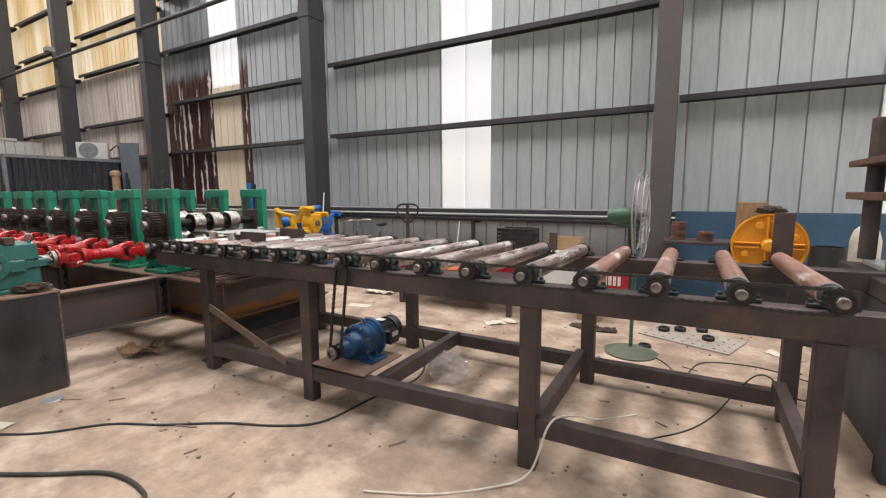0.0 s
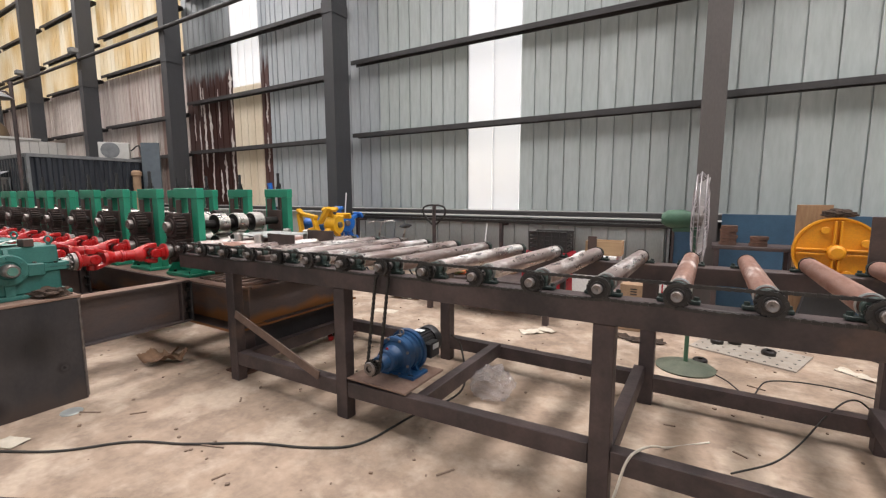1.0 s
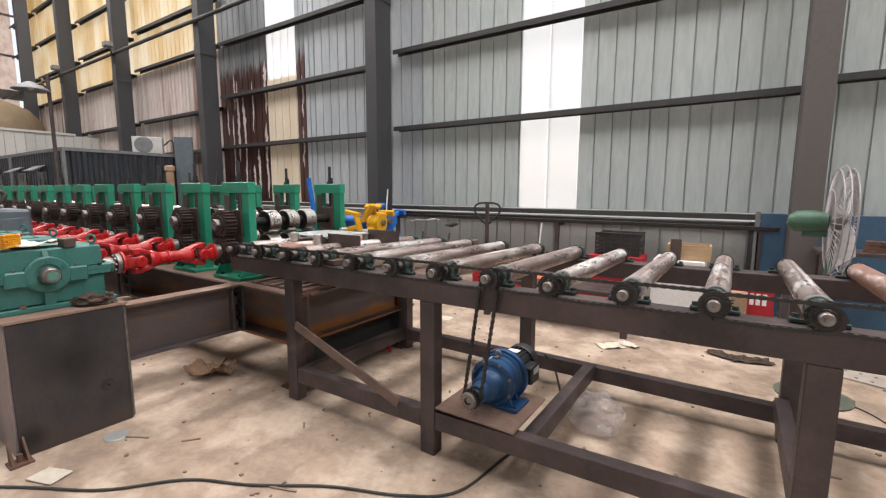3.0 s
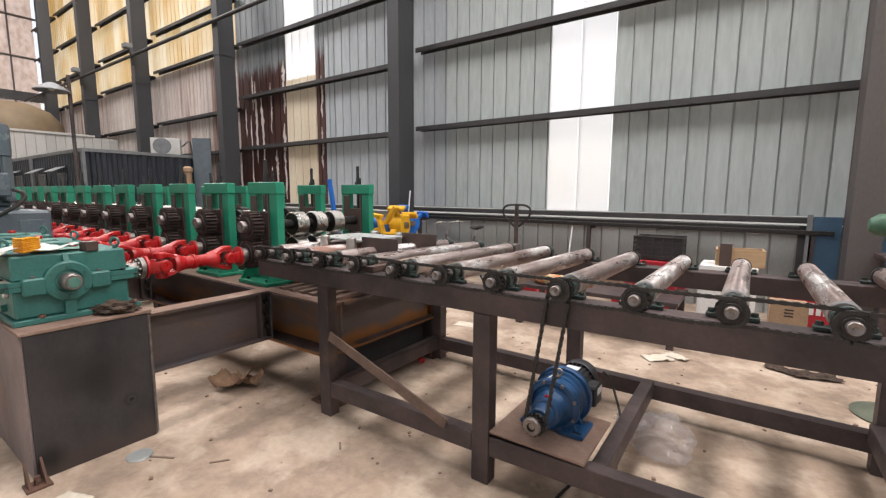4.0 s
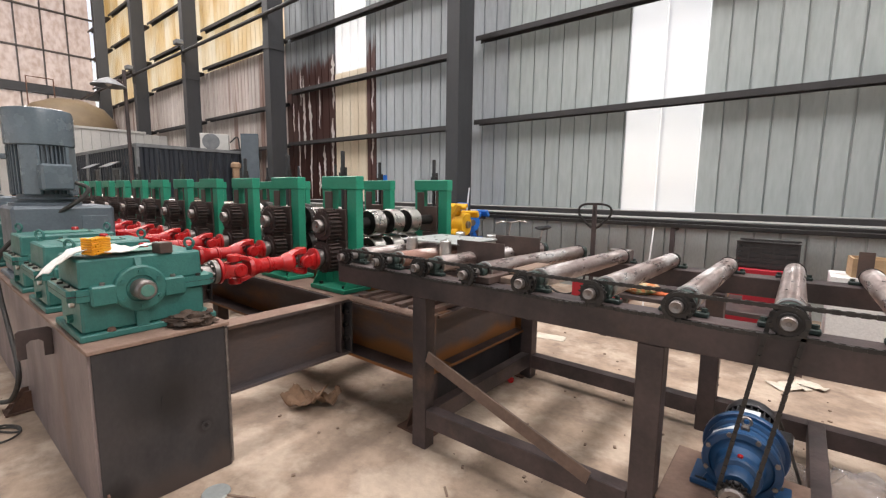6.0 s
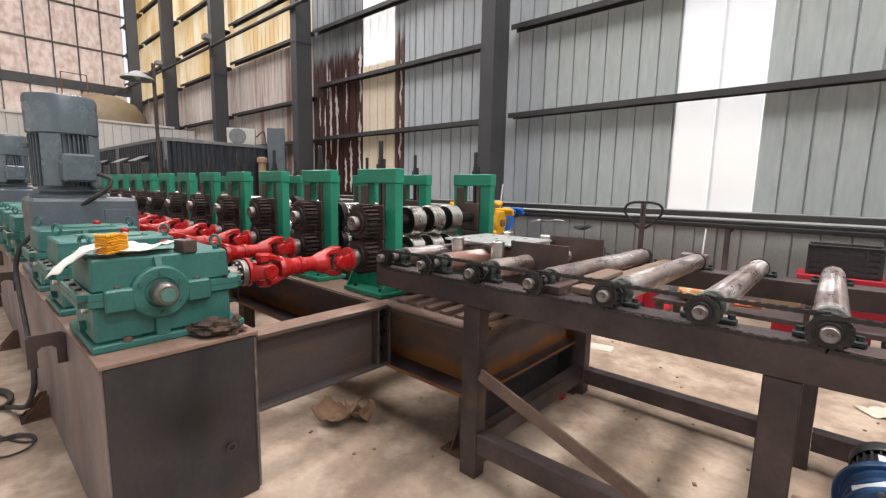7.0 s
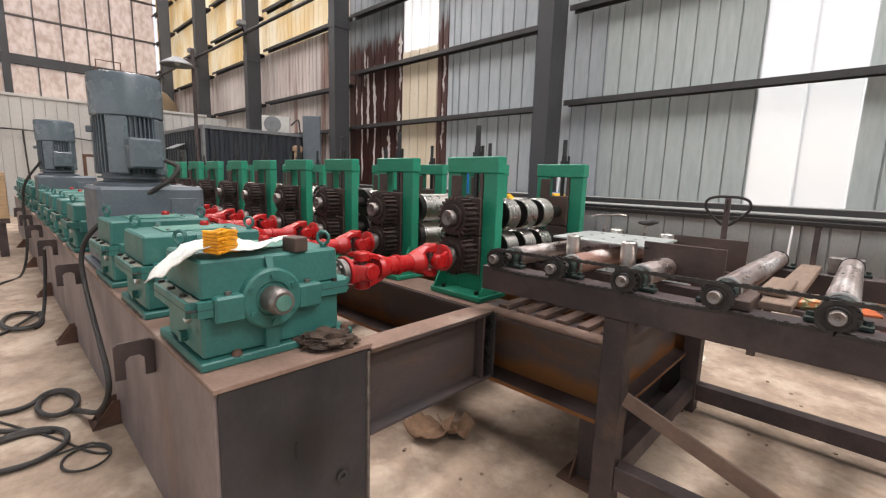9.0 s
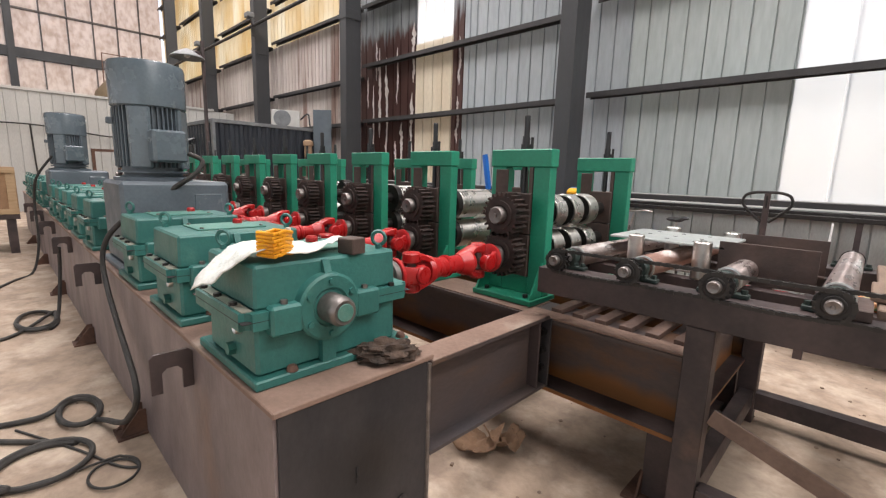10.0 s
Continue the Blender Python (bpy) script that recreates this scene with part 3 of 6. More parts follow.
# pipe rack and bars along the foot of the wall
rail = thing("bar_rack", (0, 6.62, 0), "long rusty steel bars lying on low wall brackets", "rack")
part("bar", box(-6.5, -0.72, -0.05, 0.03, 1.015, 1.065, bevel=0.006), M_SPROCKET, rail)
part("bar", box(-6.3, -1.0, 0.06, 0.13, 1.02, 1.10, bevel=0.006), M_SPROCKET, rail)
for x in (-6.42, -3.35, -0.9):
    part("bracket_post", box(x - 0.025, x + 0.025, -0.04, 0.02, 0, 1.012), M_FRAME, rail)
for x in (-6.42, -3.35, -0.9):
    part("bracket_arm", box(x - 0.02, x + 0.02, 0.02, 0.24, 0.97, 1.012), M_FRAME, rail)

# ---- machine beds ----


def i_beam(length, h, w, t=0.014, web=0.010):
    """An I-section along x from 0, its top at z = 0."""
    o = [(-w / 2, 0), (w / 2, 0), (w / 2, -t), (web / 2, -t), (web / 2, -h + t), (w / 2, -h + t), (w / 2, -h), (-w / 2, -h), (-w / 2, -h + t), (-web / 2, -h + t), (-web / 2, -t), (-w / 2, -t)]
    return prism(o, 0, length, "x")


BED_X = -16.2
bed = thing("gearbox_bed", (0, 0, 0), "long brown mill-scale steel box under the gearboxes", "machine base")
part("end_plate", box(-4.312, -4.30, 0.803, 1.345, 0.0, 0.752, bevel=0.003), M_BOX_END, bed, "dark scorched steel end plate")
# side plates paler than the end plate: open-side daylight is in their colour
part("side_plate", box(BED_X, -4.312, 0.793, 0.807, 0.0, 0.752), M_BOX_SIDE_LIT, bed)
part("side_plate", box(BED_X, -4.312, 1.341, 1.355, 0.0, 0.752), M_BOX_SIDE_LIT, bed)
part("top_plate", box(BED_X - 0.01, -4.292, 0.786, 1.366, 0.753, 0.772, bevel=0.003), M_RUSTTOP, bed, "dusty rust-brown top plate")
weld = bmesh.new()
add_rod(weld, 0.008, 0.02, 0.74, "z", (-4.301, 1.352, 0), 8)
part("weld_seam", weld, M_SHAFT, bed)
for z in (0.445, 0.475):
    part("slot", box(-4.2995, -4.297, 1.045, 1.052, z - 0.012, z + 0.012), M_SOOT, bed)
hole = lathe([(0.010, 0), (0.022, 0.002), (0.024, 0.006), (0.012, 0.006), (0.010, 0)], 16, "x", (-4.3, 1.23, 0.27))
part("drain_ring", hole, M_BOX, bed)
for x in (-4.97, -6.9, -8.35, -9.8, -11.3, -12.8):
    hook = [(0.0, 0.0), (0.0, 0.245), (0.025, 0.27), (0.225, 0.27), (0.25, 0.245), (0.25, 0.0), (0.185, 0.0), (0.185, 0.135), (0.155, 0.165), (0.095, 0.165), (0.065, 0.135), (0.065, 0.0)]
    plate = prism([(u * 0.54 - 0.135, v * 0.54) for u, v in hook], -0.006, 0.006, "x", (x, 0.792, 0.60))
    part("cable_hook", plate, M_FRAME, bed, "dark plate cable hook")
for x in (-5.9, -7.55, -9.4, -11.4, -13.6):
    foot = bmesh.new()
    add_box(foot, x - 0.07, x + 0.07, 0.66, 0.792, 0, 0.012)
    for dx in (-0.05, 0.04):
        add_prism(foot, [(0.67, 0.012), (0.792, 0.012), (0.792, 0.13), (0.76, 0.13)], x + dx, x + dx + 0.01, "x")
    add_rod(foot, 0.012, 0.012, 0.06, "z", (x, 0.70, 0), 8)
    part("anchor_foot", foot, M_RUST, bed, "rusty gusseted anchor foot")
end_foot = bmesh.new()
add_box(end_foot, -4.298, -4.205, 0.740, 0.840, 0, 0.012)
for y in (0.752, 0.815):
    add_prism(end_foot, [(-4.298, 0.012), (-4.212, 0.012), (-4.225, 0.040), (-4.298, 0.125)], y, y + 0.010, "y")
add_rod(end_foot, 0.013, 0.012, 0.055, "z", (-4.25, 0.790, 0), 8)
part("anchor_foot", end_foot, M_RUST, bed, "rusty gusseted anchor foot")
part("bed_end", box(BED_X - 0.004, BED_X + 0.008, 0.809, 1.339, 0, 0.75), M_BOX, bed)

cross = thing("cross_beam", (-4.36, 1.36, 0.745), "brown steel I-beam joining the two machine beds", "beam", "cross beams")
cross.matrix_basis = pose(-4.36, 1.362, 0.742, 0, 0, 90)
part("section", i_beam(0.775, 0.36, 0.13), M_IBEAM, cross)
part("dusty_top", box(0.005, 0.77, -0.063, 0.063, 0.0008, 0.003), M_RUSTTOP, cross, "dust-covered top flange")
part("end_flange", box(0.775, 0.787, -0.075, 0.10, -0.352, -0.012, bevel=0.002), M_BOX, cross)
part("end_stiffener", box(0.700, 0.712, -0.062, -0.006, -0.344, -0.016, bevel=0.002), M_FRAME, cross)
for z in (-0.08, -0.17, -0.26):
    part("bolt", rod(0.019, 0.0, 0.028, "x", (0.747, -0.040, z), 6), M_SPROCKET, cross)
for x in (-6.4, -8.6, -10.8, -13.0):
    copy_thing(cross, pose(x, 1.362, 0.742, 0, 0, 90))

stand_bed = thing("stand_bed", (0, 0, 0), "heavy heat-stained steel beam bed under the roll stands", "machine base")
for y in (2.29, 3.42):
    beam = part("beam", i_beam(12.5, 0.36, 0.28, 0.018, 0.014), M_BED_BEAM, stand_bed, "", (-16.2, y, 0.718))
part("bottom_flange_dust", box(-16.2, -3.702, 2.152, 2.282, 0.3765, 0.380), M_FRAME, stand_bed, "brown bottom flange")
part("end_beam", i_beam(1.03, 0.350, 0.16, 0.018, 0.014), M_BED_BEAM, stand_bed, "", pose(-3.765, 2.306, 0.713, 0, 0, 90))
part("end_flange_dust", box(-3.758, -3.685, 2.44, 3.33, 0.3785, 0.382), M_FRAME, stand_bed, "brown bottom flange")
part("lower_channel", box(-3.84, -3.82, 2.37, 3.36, 0.05, 0.352), M_BOX, stand_bed, "dark steel plate under the end beam")
part("lower_lip", box(-3.82, -3.76, 2.37, 3.36, 0.05, 0.064), M_FRAME, stand_bed)
for x in (-3.78, -6.5, -9.2, -12.0, -15.0):
    for y in (2.29, 3.42):
        part("foot_post", box(x - 0.06, x + 0.06, y - 0.05, y + 0.05, 0.012, 0.357, bevel=0.003), M_FRAME, stand_bed)
        gf = bmesh.new()
        add_box(gf, x - 0.12, x + 0.12, y - 0.12, y + 0.12, 0, 0.012)
        add_prism(gf, [(y - 0.11, 0.012), (y - 0.05, 0.012), (y - 0.05, 0.12)], x - 0.065, x - 0.055, "x")
        add_prism(gf, [(y - 0.11, 0.012), (y - 0.05, 0.012), (y - 0.05, 0.12)], x + 0.055, x + 0.065, "x")
        part("foot_plate", gf, M_RUST, stand_bed)
for i in range(6):
    x = -4.36 + 0.115 * i
    part("top_slat", box(x, x + 0.055, 2.262, 3.30, 0.7195, 0.745, bevel=0.002), M_RUST_SLAT, stand_bed)
part("beam_top_dust", box(-16.2, -4.46, 2.165, 2.42, 0.7195, 0.7235), M_RUSTTOP, stand_bed, "rusty dusty beam top")
part("tie_plate", box(-4.45, -3.69, 2.155, 2.255, 0.7195, 0.730, bevel=0.002), M_RUSTTOP, stand_bed)

# ---- roll stands ----
STAND_TOP = 0.728
PITCH = 0.70


def gear_mesh(r, teeth, w):
    """A spur gear about y, from 0 to w."""
    o = []
    for i in range(teeth):
        a = 2 * math.pi * i / teeth
        for da, rr in ((-0.27, r * 0.83), (-0.13, r), (0.13, r), (0.27, r * 0.83)):
            o.append((rr * math.cos(a + da * 2 * math.pi / teeth), rr * math.sin(a + da * 2 * math.pi / teeth)))
    bm = prism(o, 0, w, "y")
    add_lathe(bm, [(0.055, -0.012), (r * 0.62, -0.012), (r * 0.62, 0.0)], 24, "y")
    return bm


SHARE = {}


def shared(key, build, mat):
    if key not in SHARE:
        SHARE[key] = mesh_of(key, build(), mat)
    return SHARE[key]


def frame_side(st, y, far):
    """The green window frame on one side of a roll stand."""
    f = y - 0.030
    for x0, x1 in ((-0.188, -0.088), (0.088, 0.188)):
        part("post", box(x0, x1, f - 0.032, f + 0.032, 0.028, 0.715, bevel=0.004), M_GREEN, st)
    part("crossbar", box(-0.195, 0.195, f - 0.036, f + 0.036, 0.715, 0.808, bevel=0.005), M_GREEN, st)
    part("foot_plate", box(-0.195, 0.195, y - 0.185, y + 0.06, 0.0, 0.028, bevel=0.003), M_GREEN, st)
    part("sill_block", box(-0.088, 0.088, f - 0.028, f + 0.028, 0.028, 0.12, bevel=0.003), M_GREEN, st)
    for x in (-0.178, 0.178):
        part("gusset", prism([(y - 0.175, 0.028), (f - 0.032, 0.028), (f - 0.032, 0.215), (f - 0.042, 0.215)], x - 0.006, x + 0.006, "x"), M_GREEN, st)
    for z0, z1 in ((0.125, 0.352), (0.358, 0.575)):
        part("bearing_block", box(-0.086, 0.086, f - 0.044, f + 0.044, z0, z1, bevel=0.004), M_BLOCK, st, "brown steel bearing block")
    part("guide_strip", box(-0.150, -0.070, f - 0.044, f - 0.0325, 0.36, 0.700, bevel=0.002), M_BLOCK, st)
    part("guide_strip", box(0.064, 0.087, f - 0.036, f + 0.030, 0.577, 0.714), M_BLOCK, st)
    sc = rod(0.015, 0.575, 0.985, "z", (0.01, f, 0), 12, 0.003)
    add_rod(sc, 0.019, 0.835, 0.870, "z", (0.01, f, 0), 12)
    add_rod(sc, 0.030, 0.808, 0.835, "z", (0.01, f, 0), 6)
    part("adjusting_screw", sc, M_BLACK, st, "black threaded adjusting screw")
    part("lock_screw", rod(0.008, 0.808, 0.870, "z", (0.050, f - 0.005, 0), 8), M_SPROCKET, st)
    for x in (-0.13, 0.13):
        part("bolt", rod(0.014, 0.028, 0.046, "z", (x, y - 0.135, 0), 6), M_SPROCKET, st)


def roll_set(st, z, kind, top):
    ax = (0, 0, z)
    part("roll_shaft", rod(0.042, -0.235, 1.08, "y", ax, 16, 0.004), M_ROLL_DARK, st)
    part("gear", shared("gear", lambda: gear_mesh(0.121, 24, 0.090), M_GEAR), M_GEAR, st, "", (0, -0.215, z))
    part("shaft_end", shared("shaft_end", lambda: lathe([(0, -0.212), (0.009, -0.212), (0.010, -0.204), (0.040, -0.208), (0.045, -0.200), (0.045, -0.165), (0, -0.165)], 18, "y"), M_SHAFT), M_SHAFT, st, "worn steel shaft end", (0, -0.055, z))
    if kind == 0:
        for y in (0.20, 0.40, 0.60):
            w = 0.115
            d = lathe([(0.043, y), (0.098, y), (0.102, y + 0.004), (0.102, y + w - 0.004), (0.098, y + w), (0.043, y + w)], 30, "y", ax)
            part("forming_roll", d, M_CHROME, st, "polished steel forming roll")
            for yy in (y - 0.002, y + w):
                part("roll_face", lathe([(0.043, yy), (0.092, yy), (0.092, yy + 0.002), (0.043, yy + 0.002)], 30, "y", ax), M_ROLL_DARK, st)
    else:
        r = 0.100 if top else 0.097
        a, b = (0.16, 0.56) if kind == 1 else (0.22, 0.48)
        part("forming_roll", lathe([(0.043, a), (r - 0.01, a), (r, a + 0.012), (r, b - 0.012), (r - 0.01, b), (0.043, b)], 30, "y", ax), M_CHROME, st, "polished steel forming drum")
        part("forming_roll", lathe([(0.043, b + 0.06), (r + 0.008, b + 0.06), (r + 0.012, b + 0.1), (r, b + 0.16), (0.043, b + 0.17)], 30, "y", ax), M_ROLL_DARK, st)
        part("roll_face", lathe([(0.043, a - 0.05), (r + 0.006, a - 0.05), (r + 0.006, a - 0.004), (0.043, a - 0.004)], 30, "y", ax), M_ROLL_DARK, st)


def roll_stand(kind):
    st = thing("roll_stand", (-4.66, 2.41, STAND_TOP), "green roll forming stand with meshing gears and polished rolls", "roll stand", "roll stands in a row")
    frame_side(st, 0.0, False)
    frame_side(st, 1.0, True)
    roll_set(st, 0.255, kind, False)
    roll_set(st, 0.462, kind, True)
    return st


stand_a, stand_b, stand_c = roll_stand(0), roll_stand(1), roll_stand(2)
stand_b.matrix_basis = pose(-4.66 - PITCH, 2.41, STAND_TOP)
stand_c.matrix_basis = pose(-4.66 - 2 * PITCH, 2.41, STAND_TOP)
for i in range(3, 15):
    copy_thing(stand_c if i % 2 else stand_b, pose(-4.66 - PITCH * i, 2.41, STAND_TOP))

# ---- gearboxes on their bed ----
BED_TOP = 0.772


def gearbox():
    g = thing("gearbox", (-4.665, 1.045, BED_TOP), "dusty teal cast gearbox with a bare steel shaft end", "gearbox", "gearboxes in a row")
    SZ = 0.208
    part("base_flange", box(-0.235, 0.240, -0.245, 0.320, 0.0, 0.030, bevel=0.005), M_TEAL, g)
    part("lower_housing", box(-0.155, 0.215, -0.230, 0.270, 0.030, 0.178, bevel=0.010), M_TEAL, g)
    flange = box(-0.178, 0.236, -0.272, 0.325, 0.178, 0.228)
    bmesh.ops.bevel(flange, geom=[e for e in flange.edges if abs(e.verts[0].co.z - e.verts[1].co.z) > 0.01], offset=0.028, segments=3, affect="EDGES")
    part("split_flange", flange, M_TEAL, g)
    part("flange_dust", box(-0.150, 0.210, -0.262, -0.232, 0.2285, 0.2305), M_DUST, g, "grey dust on the flange ledge")
    part("split_line", box(-0.1785, 0.2366, -0.2726, 0.3256, 0.2025, 0.2045), M_SOOT, g)
    upper = box(-0.155, 0.215, -0.230, 0.270, 0.228, 0.355, bevel=0.008)
    for v in upper.verts:
        if v.co.z > 0.3:
            v.co.x, v.co.y = v.co.x * 0.985, (v.co.y - 0.02) * 0.985 + 0.02
    part("upper_housing", upper, M_TEAL, g)
    part("cover_plate", box(-0.11, 0.10, -0.12, 0.17, 0.355, 0.362, bevel=0.002), M_TEAL_DUSTY, g, "dusty cover plate")
    for x in (-0.095, 0.085):
        for y in (-0.10, 0.15):
            part("cover_bolt", rod(0.008, 0.362, 0.369, "z", (x, y, 0), 6), M_SHAFT, g)
    cap = lathe([(0.0, 0.245), (0.056, 0.245), (0.062, 0.252), (0.098, 0.252), (0.106, 0.246), (0.106, 0.16), (0, 0.16)], 36, "x", (0, -0.010, SZ))
    part("bearing_cap", cap, M_TEAL, g)
    for sy in (-1, 1):
        y = -0.010 + sy * 0.140
        part("bolt_lug", box(0.16, 0.252, y - 0.048, y + 0.048, 0.150, 0.240, bevel=0.008), M_TEAL, g)
        part("lug_bolt", rod(0.011, 0.240, 0.252, "z", (0.228, y, 0), 6), M_SHAFT, g)
    part("rib", prism([(0.213, 0.300), (0.213, 0.352), (0.222, 0.352), (0.243, 0.300)], -0.022, 0.002, "y"), M_TEAL, g)
    part("rib", prism([(0.215, 0.03), (0.238, 0.03), (0.236, 0.11), (0.215, 0.11)], -0.034, 0.014, "y"), M_TEAL, g)
    for k in range(6):
        a = radians(60 * k + 30)
        part("cap_bolt", rod(0.010, 0.252, 0.260, "x", (0, -0.010 + 0.083 * math.cos(a), SZ + 0.083 * math.sin(a)), 6), M_TEAL, g)
    sh = lathe([(0, 0.330), (0.009, 0.330), (0.010, 0.325), (0.037, 0.328), (0.040, 0.322), (0.044, 0.316), (0.046, 0.308), (0.046, 0.245), (0, 0.245)], 28, "x", (0, -0.010, SZ))
    part("input_shaft", sh, M_SHAFT, g, "bare steel shaft end")
    part("shaft_face", lathe([(0, 0.3312), (0.026, 0.3312), (0.028, 0.3295), (0, 0.3295)], 20, "x", (0, -0.010, SZ)), M_TEAL_DUSTY, g, "teal-smeared shaft face")
    for k in range(3):
        part("flange_bolt", rod(0.012, 0.228, 0.240, "z", (-0.13 + 0.125 * k, -0.252, 0), 6), M_SPROCKET, g)
        part("flange_bolt", rod(0.012, 0.228, 0.240, "z", (-0.13 + 0.125 * k, 0.300, 0), 6), M_SPROCKET, g)
    part("flange_bolt", rod(0.011, 0.228, 0.240, "z", (0.225, 0.245, 0), 6), M_SPROCKET, g)
    for y in (-0.13, 0.13, 0.29):
        part("foot_bolt", lathe([(0, 0.046), (0.012, 0.046), (0.016, 0.040), (0.018, 0.030), (0, 0.030)], 10, "z", (0.226, y, 0)), M_RUST, g, "rusty foot bolt")
    for x, y in ((-0.12, -0.185), (0.165, 0.235)):
        eye = pipe([(0.024 * math.cos(a), 0, 0.392 + 0.024 * math.sin(a)) for a in (2 * math.pi * k / 14 for k in range(14))], 0.007, 6, True)
        add_rod(eye, 0.013, 0.353, 0.370, "z", (0, 0, 0), 8)
        part("lifting_eye", eye, M_TEAL, g, "", pose(x, y, 0, 0, 0, 35))
    part("oil_cap", lathe([(0, 0.362), (0.022, 0.362), (0.022, 0.376), (0.016, 0.384), (0, 0.384)], 14, "z", (-0.06, 0.10, 0)), M_RED, g, "small red plastic oil cap")
    part("drain_plug", rod(0.020, -0.252, -0.230, "y", (0.05, 0, 0.075), 6), M_TEAL, g)
    part("sight_glass", lathe([(0, -0.242), (0.012, -0.242), (0.018, -0.246), (0.021, -0.240), (0.021, -0.230), (0, -0.230)], 16, "y", (0.10, 0, 0.155)), M_POLISHED, g, "bright oil sight glass")
    out = rod(0.040, 0.268, 0.400, "y", (0, 0, 0.194), 18, 0.003)
    add_lathe(out, [(0, 0.400), (0.060, 0.400), (0.068, 0.404), (0.068, 0.430), (0.0, 0.430)], 24, "y", (0, 0, 0.194))
    for k in range(8):
        a = 2 * math.pi * k / 8
        add_rod(out, 0.009, 0.388, 0.400, "y", (0.053 * math.cos(a), 0, 0.194 + 0.053 * math.sin(a)), 6)
    part("output_coupling", out, M_SHAFT, g, "bare steel output flange")
    return g


def drive_motor():
    g = thing("drive_motor", (-6.60, 1.080, BED_TOP), "large grey-blue vertical electric motor on a reducer", "motor", "vertical drive motors")
    part("base_flange", box(-0.29, 0.29, -0.265, 0.28, 0, 0.03, bevel=0.005), M_MOTOR_DARK, g)
    red = box(-0.27, 0.27, -0.235, 0.36, 0.030, 0.525, bevel=0.02)
    part("reducer", red, M_MOTOR_DARK, g)
    part("reducer_cap", lathe([(0, 0.300), (0.10, 0.300), (0.115, 0.29), (0.115, 0.26), (0, 0.26)], 24, "x", (0, 0.05, 0.2)), M_MOTOR_DARK, g)
    part("reducer_recess", box(0.268, 0.276, 0.15, 0.31, 0.24, 0.45, bevel=0.003), M_MOTOR, g)
    neck = lathe([(0.215, 0.525), (0.215, 0.545), (0.16, 0.555), (0.16, 0.570), (0.19, 0.573), (0.19, 0.585), (0.0, 0.585)], 28, "z")
    part("neck", neck, M_MOTOR_DARK, g)
    body = rod(0.165, 0.585, 0.985, "z", (0, 0, 0), 32)
    part("stator_body", body, M_MOTOR_DARK, g)
    fin = mesh_of("fin", box(0.160, 0.190, -0.0035, 0.0035, 0.61, 0.97), M_MOTOR_DARK, False)
    for k in range(44):
        part("fin", fin, None, g, "", Matrix.Rotation(2 * math.pi * k / 44, 4, "Z"))
    for a in (150, 235, 330, 55):
        part("side_panel", box(0.16, 0.197, -0.06, 0.06, 0.60, 0.97, bevel=0.012, m=Matrix.Rotation(radians(a), 4, "Z")), M_MOTOR, g)
    cowl = lathe([(0.192, 0.965), (0.203, 0.972), (0.206, 1.20), (0.198, 1.225), (0.165, 1.235), (0.0, 1.235)], 40, "z")
    part("fan_cowl", cowl, M_MOTOR, g, "glossy grey-blue fan cowl")
    term = box(0.185, 0.275, -0.095, 0.095, 0.64, 0.83, bevel=0.012, m=Matrix.Rotation(radians(8), 4, "Z"))
    t = part("terminal_box", term, M_MOTOR, g)
    part("terminal_lid", box(0.274, 0.284, -0.085, 0.085, 0.65, 0.82, bevel=0.004, m=Matrix.Rotation(radians(8), 4, "Z")), M_MOTOR, g)
    part("cable_gland", rod(0.018, 0.09, 0.13, "y", (0.22, 0.0, 0.70), 10), M_BLACK, g)
    part("lifting_lug", box(-0.03, 0.0, -0.225, -0.19, 0.86, 0.90, bevel=0.006), M_MOTOR_DARK, g)
    return g


